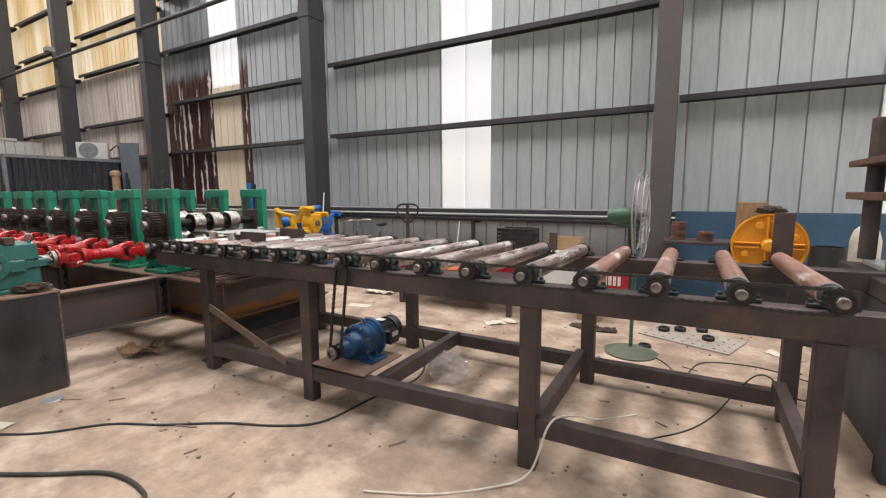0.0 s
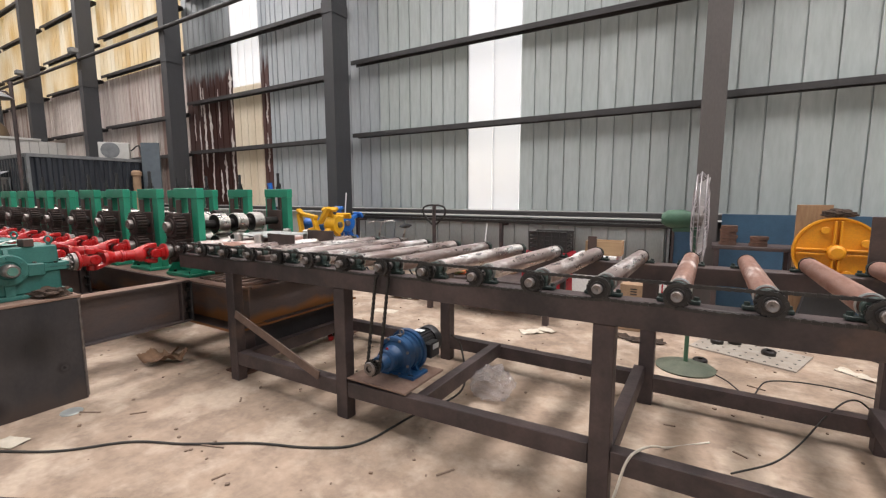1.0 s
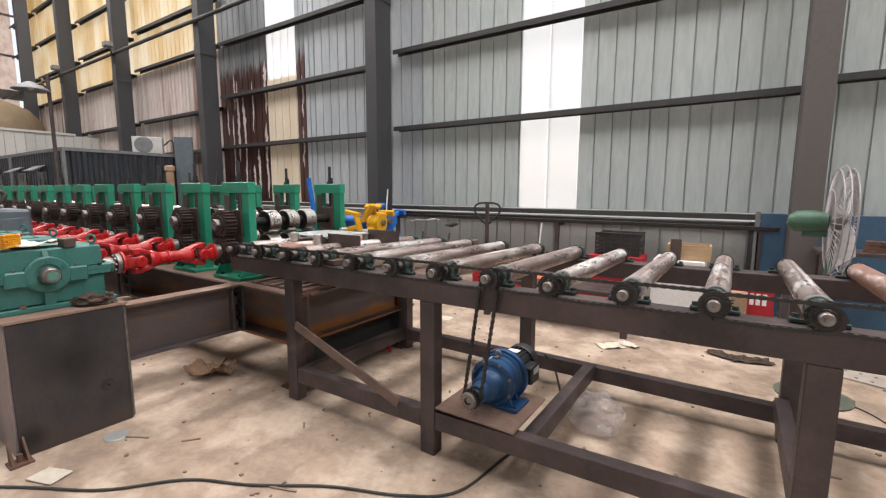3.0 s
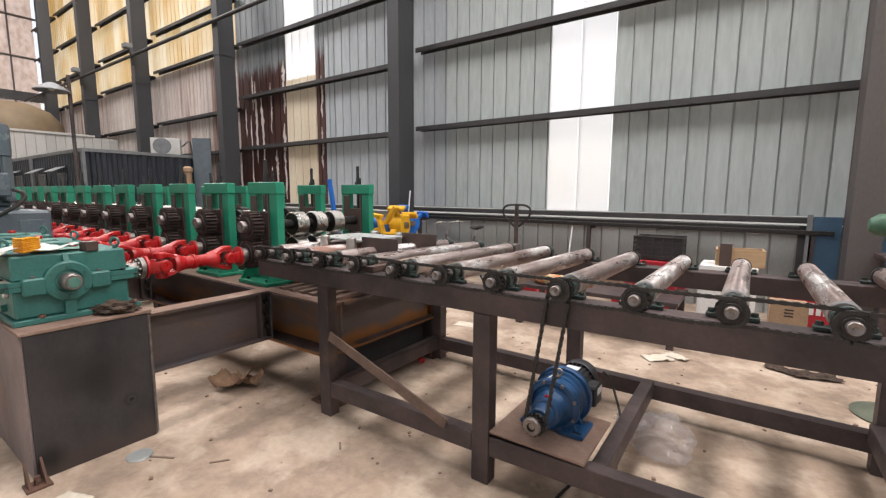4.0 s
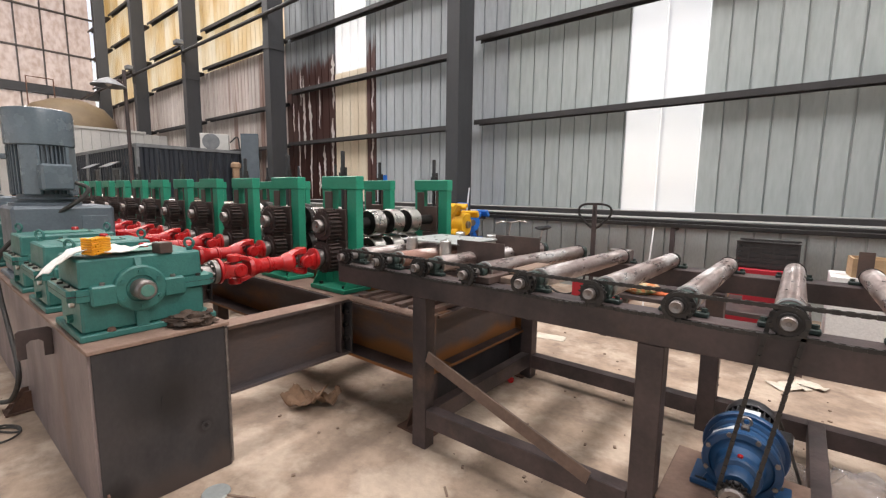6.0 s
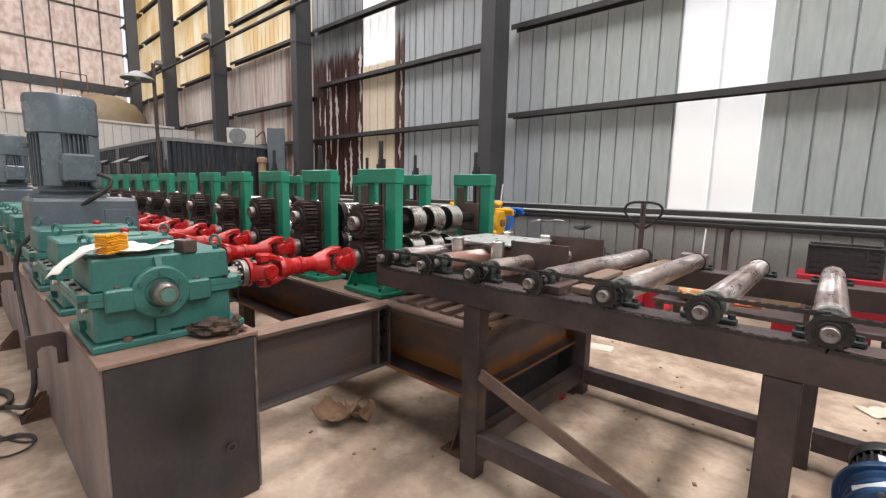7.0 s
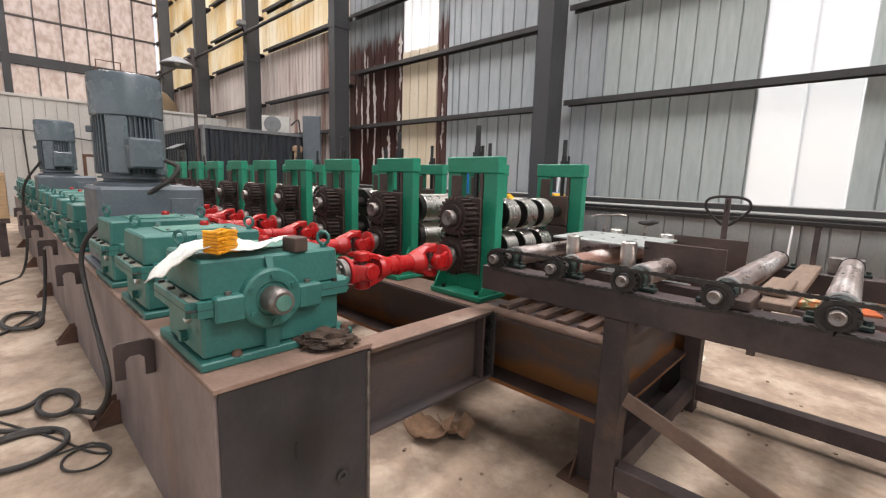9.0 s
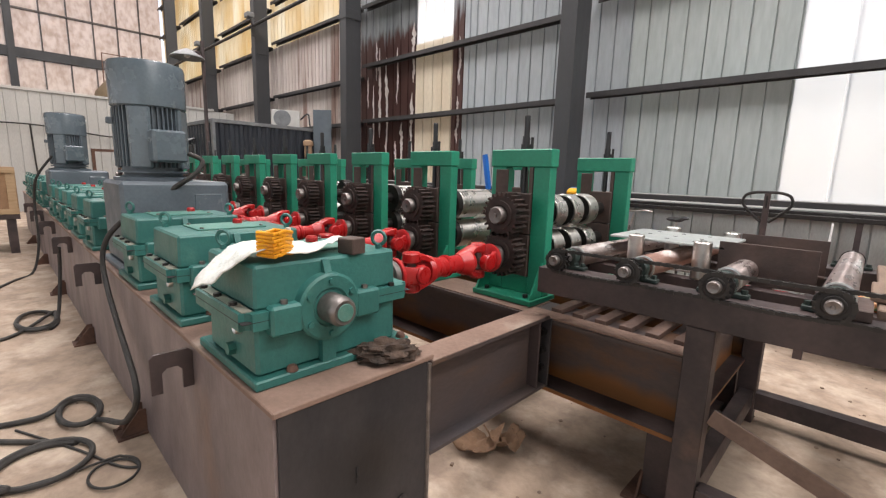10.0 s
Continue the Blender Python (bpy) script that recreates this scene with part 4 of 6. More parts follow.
def cardan():
    c = thing("cardan_shaft", (-4.665, 1.478, 0.968), "glossy red universal joint drive shaft", "drive shaft", "red drive shafts")
    L = 0.655

    def arms(bm, y, d, base, reach, turned):
        """Two forged arms with round bearing eyes, from y + d * base to the joint at y + d * reach."""
        axis = "x" if turned else "z"
        for s in (-1, 1):
            steps = 7
            rings = []
            for k in range(steps + 1):
                t = k / steps
                yy = y + d * (base + (reach + 0.012 - base) * t)
                mid = 0.036 + 0.030 * math.sin(min(1, t * 1.25) * math.pi / 2)
                half = 0.017 - 0.002 * t
                wide = 0.046 - 0.012 * math.sin(math.pi * min(1, t * 0.9))
                ring = []
                for u, v in ((-1, -0.6), (-0.6, -1), (0.6, -1), (1, -0.6), (1, 0.6), (0.6, 1), (-0.6, 1), (-1, 0.6)):
                    q, r = u * wide, s * (mid + v * half)
                    ring.append(bm.verts.new((r, yy, q) if turned else (q, yy, r)))
                rings.append(ring)
            for r0, r1 in zip(rings, rings[1:]):
                for k in range(8):
                    bm.faces.new((r0[k], r0[(k + 1) % 8], r1[(k + 1) % 8], r1[k]))
            bm.faces.new(rings[0])
            bm.faces.new(rings[-1])
            at = (0, y + d * reach, 0)
            h = sorted((s * 0.044, s * 0.088))
            add_rod(bm, 0.040, h[0], h[1], axis, at, 20, 0.006)

    def flange_yoke(y, d):
        bm = bmesh.new()
        add_lathe(bm, [(0, y), (0.072, y), (0.075, y + d * 0.003), (0.075, y + d * 0.016), (0.060, y + d * 0.026), (0.0, y + d * 0.030)], 26, "y")
        arms(bm, y, d, 0.016, 0.105, True)
        return bm

    def fork(y, d):
        bm = bmesh.new()
        add_lathe(bm, [(0, y + d * 0.255), (0.046, y + d * 0.255), (0.052, y + d * 0.235), (0.066, y + d * 0.200), (0.060, y + d * 0.178), (0, y + d * 0.172)], 22, "y")
        arms(bm, y, d, 0.200, 0.105, False)
        return bm

    for y, d in ((0.0, 1), (L, -1)):
        part("flange_yoke", flange_yoke(y, d), M_RED, c)
        part("fork", fork(y, d), M_RED, c)
        cross = rod(0.020, -0.07, 0.07, "z", (0, y + d * 0.105, 0), 12)
        add_rod(cross, 0.020, -0.07, 0.07, "x", (0, y + d * 0.105, 0), 12)
        part("cross_journal", cross, M_SHAFT, c)
        for s in (-1, 1):
            part("bearing_cap", rod(0.024, min(s * 0.084, s * 0.090), max(s * 0.084, s * 0.090), "x", (0, y + d * 0.105, 0), 14), M_RED, c)
    part("tube", lathe([(0, 0.240), (0.046, 0.240), (0.046, 0.300), (0.052, 0.304), (0.052, 0.322), (0.043, 0.330), (0.043, L - 0.24), (0, L - 0.24)], 24, "y"), M_RED, c)
    part("sleeve", lathe([(0.070, L), (0.070, L + 0.016), (0.052, L + 0.020), (0.050, L + 0.095), (0.0, L + 0.095)], 24, "y"), M_SHAFT, c, "bare steel coupling sleeve")
    return c


MOTOR_SLOTS = (3, 9)
gear_a = gearbox()
red_a = cardan()
motor_a = drive_motor()
for i in range(1, 16):
    x = -4.625 - PITCH * i
    if i in MOTOR_SLOTS:
        if i != 3:
            copy_thing(motor_a, pose(x + 0.125, 1.080, BED_TOP))
    else:
        copy_thing(gear_a, pose(x - 0.04, 1.045, BED_TOP))
    if i < 15:
        copy_thing(red_a, pose(-4.665 - PITCH * i, 1.478, 0.968))

# ---- roller conveyor ----
def deck(x):
    """Height of the deck rails, which fall slightly towards the stands."""
    return 1.0 + 0.009 * (x + 2.4)


conveyor = thing("roller_conveyor", (0, 0, 0), "dark steel roller conveyor table with chain-driven worn rollers", "conveyor")
CX0, CX1 = -4.345, 1.06
FRONT, REAR = 2.09, 3.42
REAR_DROP = 0.025


def slanted_box(x0, x1, y0, y1, below, above, bevel=0.003):
    bm = box(x0, x1, y0, y1, -1, 1)
    for v in bm.verts:
        v.co.z = deck(v.co.x) + (above if v.co.z > 0 else below)
    if bevel:
        bmesh.ops.bevel(bm, geom=bm.edges[:], offset=bevel, segments=1, affect="EDGES")
    return bm


part("front_rail", slanted_box(CX0, CX1, FRONT, FRONT + 0.10, -0.120, 0.0), M_FRAME, conveyor)
part("rear_rail", slanted_box(CX0, CX1, REAR - 0.04, REAR + 0.10, -0.133, -REAR_DROP), M_FRAME, conveyor)
part("end_rail", slanted_box(CX0, CX0 + 0.08, FRONT + 0.101, REAR - 0.001, -0.108, -0.01), M_FRAME, conveyor)
LEGS = [-3.655, -2.486, -0.855, 0.345]
REAR_LEGS = [-3.66, -2.44, -0.80, 0.44]
RY = 3.335
for x in LEGS:
    part("leg", box(x - 0.048, x + 0.048, FRONT + 0.002, FRONT + 0.082, 0.0, deck(x) - 0.121, bevel=0.004), M_FRAME, conveyor)
for x in REAR_LEGS:
    part("leg", box(x - 0.048, x + 0.048, RY, RY + 0.09, 0.0, deck(x) - 0.134, bevel=0.004), M_FRAME, conveyor)
for x0, x1, z0, z1 in ((LEGS[0], LEGS[1], 0.135, 0.150), (LEGS[1], LEGS[2], 0.155, 0.205), (LEGS[2], LEGS[3], 0.195, 0.210)):
    lower = box(x0 + 0.050, x1 - 0.050, FRONT + 0.006, FRONT + 0.078, 0, 0.105, bevel=0.004)
    for v in lower.verts:
        v.co.z += z0 + (z1 - z0) * (v.co.x - x0) / (x1 - x0)
    part("lower_rail", lower, M_FRAME, conveyor)
for x0, x1, z in ((REAR_LEGS[0], REAR_LEGS[1], 0.09), (REAR_LEGS[1], REAR_LEGS[2], 0.115), (REAR_LEGS[2], REAR_LEGS[3], 0.10)):
    part("lower_rail", channel(x0 + 0.050, x1 - 0.050, RY + 0.004, RY + 0.084, z, z + 0.10), M_FRAME, conveyor)
for x, z in ((-3.655, 0.13), (-1.93, 0.175), (-0.84, 0.205), (0.385, 0.205)):
    part("cross_rail", box(x - 0.035, x + 0.035, FRONT + 0.084, RY - 0.004, z - 0.03, z + 0.075, bevel=0.003), M_FRAME, conveyor)
brace = box(-0.475, 0.475, -0.006, 0.006, -0.032, 0.032, bevel=0.002)
part("diagonal_brace", brace, M_BRACE, conveyor, "flat brown steel diagonal brace", Matrix.Translation((-3.135, FRONT - 0.0065, 0.405)) @ Matrix.Rotation(radians(18.6), 4, "Y"))

ROLL_X = [-4.225 + 0.3045 * i for i in range(16)]
SHAFT_UP = 0.050


def sprocket_mesh():
    bm = bmesh.new()
    for y0 in (0.0, 0.026):
        o, teeth, r = [], 15, 0.051
        for i in range(teeth):
            a = 2 * math.pi * i / teeth
            for da, rr in ((-0.28, r * 0.83), (-0.10, r), (0.10, r), (0.28, r * 0.83)):
                o.append((rr * math.cos(a + da * 2 * math.pi / teeth), rr * math.sin(a + da * 2 * math.pi / teeth)))
        add_prism(bm, o, y0, y0 + 0.010, "y")
    add_rod(bm, 0.031, -0.006, 0.055, "y", (0, 0, 0), 18, 0.002)
    return bm


def pillow_mesh():
    """A pillow-block bearing about y with its feet on z = -SHAFT_UP."""
    bm = bmesh.new()
    add_lathe(bm, [(0.022, -0.019), (0.038, -0.019), (0.042, -0.014), (0.042, 0.014), (0.038, 0.019), (0.022, 0.019)], 20, "y")
    add_box(bm, -0.040, 0.040, -0.018, 0.018, -SHAFT_UP + 0.001, -0.02, 0.003)
    add_box(bm, -0.082, 0.082, -0.019, 0.019, -SHAFT_UP + 0.001, -SHAFT_UP + 0.018, 0.003)
    for x in (-0.066, 0.066):
        add_rod(bm, 0.011, -SHAFT_UP + 0.018, -SHAFT_UP + 0.032, "z", (x, 0, 0), 6)
    return bm


ME_SPROCKET = mesh_of("sprocket", sprocket_mesh(), M_SPROCKET)
ME_PILLOW = mesh_of("bearing_block", pillow_mesh(), M_BEARING)
ME_SHAFT = mesh_of("shaft", lathe([(0, 0.0), (0.005, 0.0), (0.006, 0.004), (0.019, 0.001), (0.022, 0.005), (0.022, 1.44), (0, 1.44)], 16, "y"), M_SHAFT)
ME_TUBE = mesh_of("roller", lathe([(0.03, 0.0), (0.044, 0.0), (0.047, 0.003), (0.047, 1.195), (0.044, 1.198), (0.03, 1.198)], 36, "y"), M_TUBE)
ME_TUBE_RED = mesh_of("roller", lathe([(0.03, 0.0), (0.044, 0.0), (0.047, 0.003), (0.047, 1.195), (0.044, 1.198), (0.03, 1.198)], 36, "y"), M_TUBE_RED)
ME_MOUTH = mesh_of("worn_rim", lathe([(0.042, -0.004), (0.0478, -0.003), (0.0484, 0.003), (0.0478, 0.008), (0.0465, 0.008)], 32, "y"), M_POLISHED)
ME_COLLAR = mesh_of("collar", lathe([(0.026, 0.0), (0.051, 0.0), (0.051, 0.010), (0.026, 0.010)], 28, "y"), M_SPROCKET)
for i, x in enumerate(ROLL_X):
    z = deck(x) + SHAFT_UP
    r = part("roller", ME_TUBE_RED if i > 11 or i in (1,) else ME_TUBE, None, conveyor, "rust-filmed steel roller" if i > 11 else "worn bright steel roller", Matrix.Translation((x, FRONT + 0.115, z)) @ Matrix.Rotation(-REAR_DROP / 1.22, 4, "X") @ Matrix.Rotation(radians(37 * i % 360), 4, "Y"))
    for name, me, y in (("shaft", ME_SHAFT, -0.202), ("worn_rim", ME_MOUTH, 0.0), ("collar", ME_COLLAR, 1.199)):
        part(name, me, None, r, "", (0, y, 0))
    for name, me, y in (("sprocket", ME_SPROCKET, -0.168), ("bearing_block", ME_PILLOW, -0.050), ("bearing_block", ME_PILLOW, 1.262)):
        part(name, me, None, r, "", pose(0, y, 0) if name == "sprocket" else Matrix.Translation((0, y, 0)) @ Matrix.Rotation(-radians(37 * i % 360), 4, "Y"))


def chain_loop(points, y):
    """Roller chain along a closed line of (x, z): alternating plates and rollers."""
    verts, faces = [], []

    def block(p, u, length, h, y0, y1):
        n = Vector((-u.y, u.x))
        base = len(verts)
        for yy in (y0, y1):
            for a, b in ((-length / 2, -h / 2), (length / 2, -h / 2), (length / 2, h / 2), (-length / 2, h / 2)):
                q = p + u * a + n * b
                verts.append((q.x, yy, q.y))
        for f in ((0, 1, 2, 3), (7, 6, 5, 4), (0, 4, 5, 1), (1, 5, 6, 2), (2, 6, 7, 3), (3, 7, 4, 0)):
            faces.append(tuple(base + k for k in f))

    k = 0
    for a, b in zip(points, points[1:] + points[:1]):
        a, b = Vector(a), Vector(b)
        n = max(1, round((b - a).length / 0.0159))
        u = (b - a).normalized()
        for i in range(n):
            p = a.lerp(b, (i + 0.5) / n)
            k += 1
            if k % 2:
                block(p, u, 0.021, 0.013, y - 0.009, y - 0.006)
                block(p, u, 0.021, 0.013, y + 0.006, y + 0.009)
            else:
                block(p, u, 0.018, 0.011, y - 0.006, y + 0.006)
    me = bpy.data.meshes.new("drive_chain")
    me.from_pydata(verts, [], faces)
    me.materials.append(M_CHAIN)
    return me


def wrap(x, z, r, a0, a1, n=8):
    return [(x + r * math.cos(radians(a0 + (a1 - a0) * k / n)), z + r * math.sin(radians(a0 + (a1 - a0) * k / n))) for k in range(n + 1)]


for i in range(len(ROLL_X) - 1):
    x0, x1 = ROLL_X[i], ROLL_X[i + 1]
    z0, z1 = deck(x0) + SHAFT_UP, deck(x1) + SHAFT_UP
    sag = [((x0 + x1) / 2, (z0 + z1) / 2 - 0.052)]
    pts = wrap(x0, z0, 0.047, 270, 90) + wrap(x1, z1, 0.047, 90, -90) + sag
    part("drive_chain", chain_loop(pts, FRONT - 0.048 + 0.026 * (i % 2)), M_CHAIN, conveyor, "oily roller chain")

# gear motor under the deck
MX, MZ = -2.185, 0.425
plate = part("motor_plate", box(-2.432, -1.966, FRONT + 0.003, FRONT + 0.44, 0.281, 0.296, bevel=0.003), M_RUSTTOP, conveyor, "rust-brown motor plate")
gm = thing("gear_motor", (MX, FRONT, 0.296), "blue cycloidal gear motor with a black motor", "motor")
az = MZ - 0.296
part("output_shaft", lathe([(0, -0.060), (0.028, -0.058), (0.030, -0.05), (0.030, 0.10), (0, 0.10)], 16, "y", (0, 0, az)), M_SHAFT, gm)
part("sprocket", shared("motor_sprocket", sprocket_mesh, M_SPROCKET), None, gm, "", (0, -0.053, az))
part("retainer", lathe([(0.020, -0.068), (0.036, -0.068), (0.042, -0.060), (0.042, -0.052), (0.020, -0.052)], 24, "y", (0, 0, az)), M_SHAFT, gm, "worn steel retainer ring")
part("nose", lathe([(0.03, 0.020), (0.046, 0.020), (0.050, 0.026), (0.052, 0.085), (0.066, 0.090), (0.072, 0.098), (0.074, 0.128), (0.068, 0.134), (0.080, 0.175), (0.098, 0.190), (0.105, 0.195)], 36, "y", (0, 0, az)), M_BLUE, gm)
part("gear_case", lathe([(0.105, 0.185), (0.124, 0.188), (0.130, 0.194), (0.130, 0.214), (0.124, 0.220), (0.116, 0.222), (0.116, 0.262), (0.122, 0.266), (0.122, 0.282), (0.116, 0.286), (0.116, 0.302), (0.130, 0.307), (0.130, 0.325), (0.0, 0.325)], 40, "y", (0, 0, az)), M_BLUE, gm)
part("flange", lathe([(0.0, 0.325), (0.143, 0.325), (0.147, 0.330), (0.147, 0.352), (0.143, 0.357), (0.0, 0.357)], 40, "y", (0, 0, az)), M_BLUE, gm)
part("red_plug", rod(0.009, 0.070, 0.080, "z", (0.0, 0.112, az), 8), M_RED, gm, "small red plug")
part("filler_plug", rod(0.014, 0.114, 0.132, "z", (0.0, 0.245, az), 6), M_SHAFT, gm)
part("name_plate", box(-0.045, 0.045, 0.225, 0.260, 0.1165, 0.1185, m=Matrix.Translation((0, 0, az)) @ Matrix.Rotation(radians(-35), 4, "Y")), M_LABEL, gm)
for k in range(8):
    a = radians(45 * k + 22)
    part("case_bolt", rod(0.009, 0.178, 0.19, "y", (0.118 * math.cos(a), 0, az + 0.118 * math.sin(a)), 6), M_SHAFT, gm)
foot = bmesh.new()
for s in (-1, 1):
    add_prism(foot, [(s * 0.02, 0.02), (s * 0.12, 0.02), (s * 0.10, 0.06), (s * 0.085, az * 0.75), (s * 0.02, az * 0.75)], 0.20, 0.22, "y")
    add_prism(foot, [(s * 0.02, 0.02), (s * 0.12, 0.02), (s * 0.10, 0.06), (s * 0.085, az * 0.75), (s * 0.02, az * 0.75)], 0.28, 0.30, "y")
    add_box(foot, s * 0.10 - 0.06, s * 0.10 + 0.06, 0.17, 0.34, 0.001, 0.022, 0.003)
part("foot", foot, M_BLUE, gm)
for sx in (-0.125, 0.125):
    part("foot_slot", box(sx - 0.020, sx + 0.020, 0.185, 0.200, 0.0225, 0.0235, bevel=0.0), M_SOOT, gm)
    part("foot_bolt", rod(0.010, 0.022, 0.036, "z", (sx, 0.31, 0), 6), M_SHAFT, gm)
part("motor_body", lathe([(0.0, 0.357), (0.082, 0.357), (0.082, 0.56), (0.076, 0.565), (0, 0.565)], 28, "y", (0, 0, az)), M_BLACK, gm, "black motor body")
fin_small = mesh_of("fin", box(0.080, 0.096, 0.37, 0.55, -0.003, 0.003), M_BLACK, False)
for k in range(24):
    part("fin", fin_small, None, gm, "", Matrix.Translation((0, 0, az)) @ Matrix.Rotation(2 * math.pi * k / 24, 4, "Y"))
part("fan_cover", lathe([(0.098, 0.555), (0.101, 0.56), (0.101, 0.62), (0.090, 0.635), (0, 0.635)], 28, "y", (0, 0, az)), M_BLACK, gm)
part("terminal_box", box(0.085, 0.15, 0.40, 0.51, az - 0.06, az + 0.045, bevel=0.008), M_BLACK, gm)
part("name_plate", box(0.150, 0.152, 0.42, 0.49, az + 0.0, az + 0.035), M_LABEL, gm)
part("name_plate", box(-0.035, 0.035, 0.45, 0.50, az + 0.0965, az + 0.0985), M_LABEL, gm)
part("lifting_eye", pipe([(0.016 * math.cos(a), 0.27, az + 0.142 + 0.016 * math.sin(a)) for a in (2 * math.pi * k / 12 for k in range(12))], 0.006, 6, True), M_SHAFT, gm)
x7, z7 = ROLL_X[7], deck(ROLL_X[7]) + SHAFT_UP
part("lift_chain", chain_loop(wrap(x7, z7, 0.047, 0, 180) + wrap(MX, MZ, 0.047, 180, 360), FRONT - 0.022), M_CHAIN, conveyor, "oily roller chain up to the deck")

# ---- entry guide and loose timber on the conveyor ----
guide = thing("entry_guide", (0, 0, 0), "strip entry guide with silver plate and upright rollers", "guide")
for y in (2.46, 2.985):
    part("mount_bar", box(-4.26, -3.36, y - 0.03, y + 0.03, 0.935, 0.975, bevel=0.002), M_FRAME, guide)
for x in (-4.06, -3.78):
    for y in (2.46, 2.985):
        g = lathe([(0, 0.975), (0.030, 0.975), (0.036, 0.982), (0.036, 1.135), (0.032, 1.140), (0.012, 1.140), (0.011, 1.146), (0, 1.146)], 24, "z", (x + 0.01, y, 0))
        part("guide_roller", g, M_POLISHED, guide, "turned steel upright guide roller")
top = box(-4.20, -3.70, 2.51, 2.94, 1.1075, 1.119, bevel=0.002)
part("feed_plate", top, M_SILVER, guide, "drilled silver feed plate")
for x in (-4.08, -3.96, -3.84):
    for y in (2.60, 2.72, 2.86):
        part("hole", rod(0.010, 1.1185, 1.1200, "z", (x, y, 0), 10), M_SOOT, guide)
for y in (2.515, 2.955):
    part("side_plate", box(-3.72, -3.385, y - 0.005, y + 0.005, 0.978, 1.145, bevel=0.001), M_BLOCK, guide, "rust-brown upright guide plate")
    part("side_flange", box(-3.72, -3.385, y + 0.006 if y < 2.7 else y - 0.05, y + 0.05 if y < 2.7 else y - 0.006, 0.978, 0.986), M_BLOCK, guide)

plank = box(-3.215, -3.125, 2.20, 3.50, 0.9945, 1.024, bevel=0.004)
for v in plank.verts:
    v.co.z -= REAR_DROP * (v.co.y - 2.2) / 1.25
single("timber_plank", plank, M_PLANK, "grey-brown plank lying across the conveyor rails", "plank")
single("timber_plank", box(-3.235, -3.150, 2.30, 2.62, 1.0255, 1.045, bevel=0.004), M_PLANK, "short grey-brown plank end on a longer plank", "plank")
single("steel_offcut", box(-3.345, -3.225, 2.115, 2.34, 0.9945, 1.030, bevel=0.003), M_BLOCK, "brown hollow steel offcut on the conveyor rail", "offcut")

bag = bmesh.new()
bmesh.ops.create_icosphere(bag, subdivisions=4, radius=1.0)
for v in bag.verts:
    d = 1 + 0.20 * noise.noise(v.co * 2.2) + 0.10 * noise.noise(v.co * 6.0)
    v.co = Vector((v.co.x * 0.17 * d, v.co.y * 0.13 * d, max(0.0, v.co.z * 0.075 * d + 0.06)))
shelf = thing("low_bench", (0, 0, 0), "low rusty steel bench standing behind the conveyor", "bench")
part("top", box(-3.6, -1.95, 4.75, 5.5, 0.42, 0.46, bevel=0.003), M_FRAME, shelf)
for x in (-3.55, -2.0):
    for y in (4.80, 5.45):
        part("leg", box(x - 0.03, x + 0.03, y - 0.03, y + 0.03, 0, 0.419), M_FRAME, shelf)
single("snack_bag", bag, M_COLOUR_BAG, "crumpled printed orange bag on the low bench", "bag", at=(-3.27, 4.93, 0.461))
single("carton_flap", box(-0.20, 0.20, -0.12, 0.12, 0, 0.02, bevel=0.004), M_ORANGE_CARD, "flattened orange printed carton on the low bench", "cardboard", at=(-3.02, 5.06, 0.461), turn=14)
single("tin_box", box(-0.09, 0.09, -0.07, 0.07, 0, 0.11, bevel=0.006), M_CARD, "small tan carton on the low bench", "box", at=(-3.36, 5.34, 0.461), turn=8)
single("tin_box", box(-0.13, 0.13, -0.08, 0.08, 0, 0.10, bevel=0.006), M_CARD, "small tan carton on the low bench", "box", at=(-2.70, 5.32, 0.461), turn=-6)

# ---- clutter on the gearbox and the bed ----
def cloth_sheet(nx, ny, place):
    bm = bmesh.new()
    g = [[bm.verts.new(place(i / nx, j / ny)) for j in range(ny + 1)] for i in range(nx + 1)]
    for i in range(nx):
        for j in range(ny):
            bm.faces.new((g[i][j], g[i + 1][j], g[i + 1][j + 1], g[i][j + 1]))
    return bm


def drape(u, v):
    """u runs from the corner that hangs over the gearbox edge to the far end, v across."""
    wide = 0.055 + 0.17 * math.sin(math.pi * min(1, 0.10 + u * 0.85)) + 0.02 * math.sin(9 * u + 4 * v)
    along, side = 0.44 * u, (v - 0.5) * wide
    x = -4.66 + 0.16 * u * (1 - u) * 2 + 0.10 * u - side * 0.75
    y = 0.735 + along + side * 0.55
    n = noise.noise(Vector((x * 13, y * 13, 0.3))) * 0.6 + noise.noise(Vector((x * 31, y * 31, 1.3))) * 0.4
    z = 1.131 + 0.030 * max(0, n + 0.45) + 0.030 * math.exp(-((u - 0.88) / 0.14) ** 2) + 0.022 * math.exp(-((u - 0.35) / 0.2) ** 2)
    if y < 0.822:
        z -= (0.822 - y) * 0.85
    return (x, y, z)


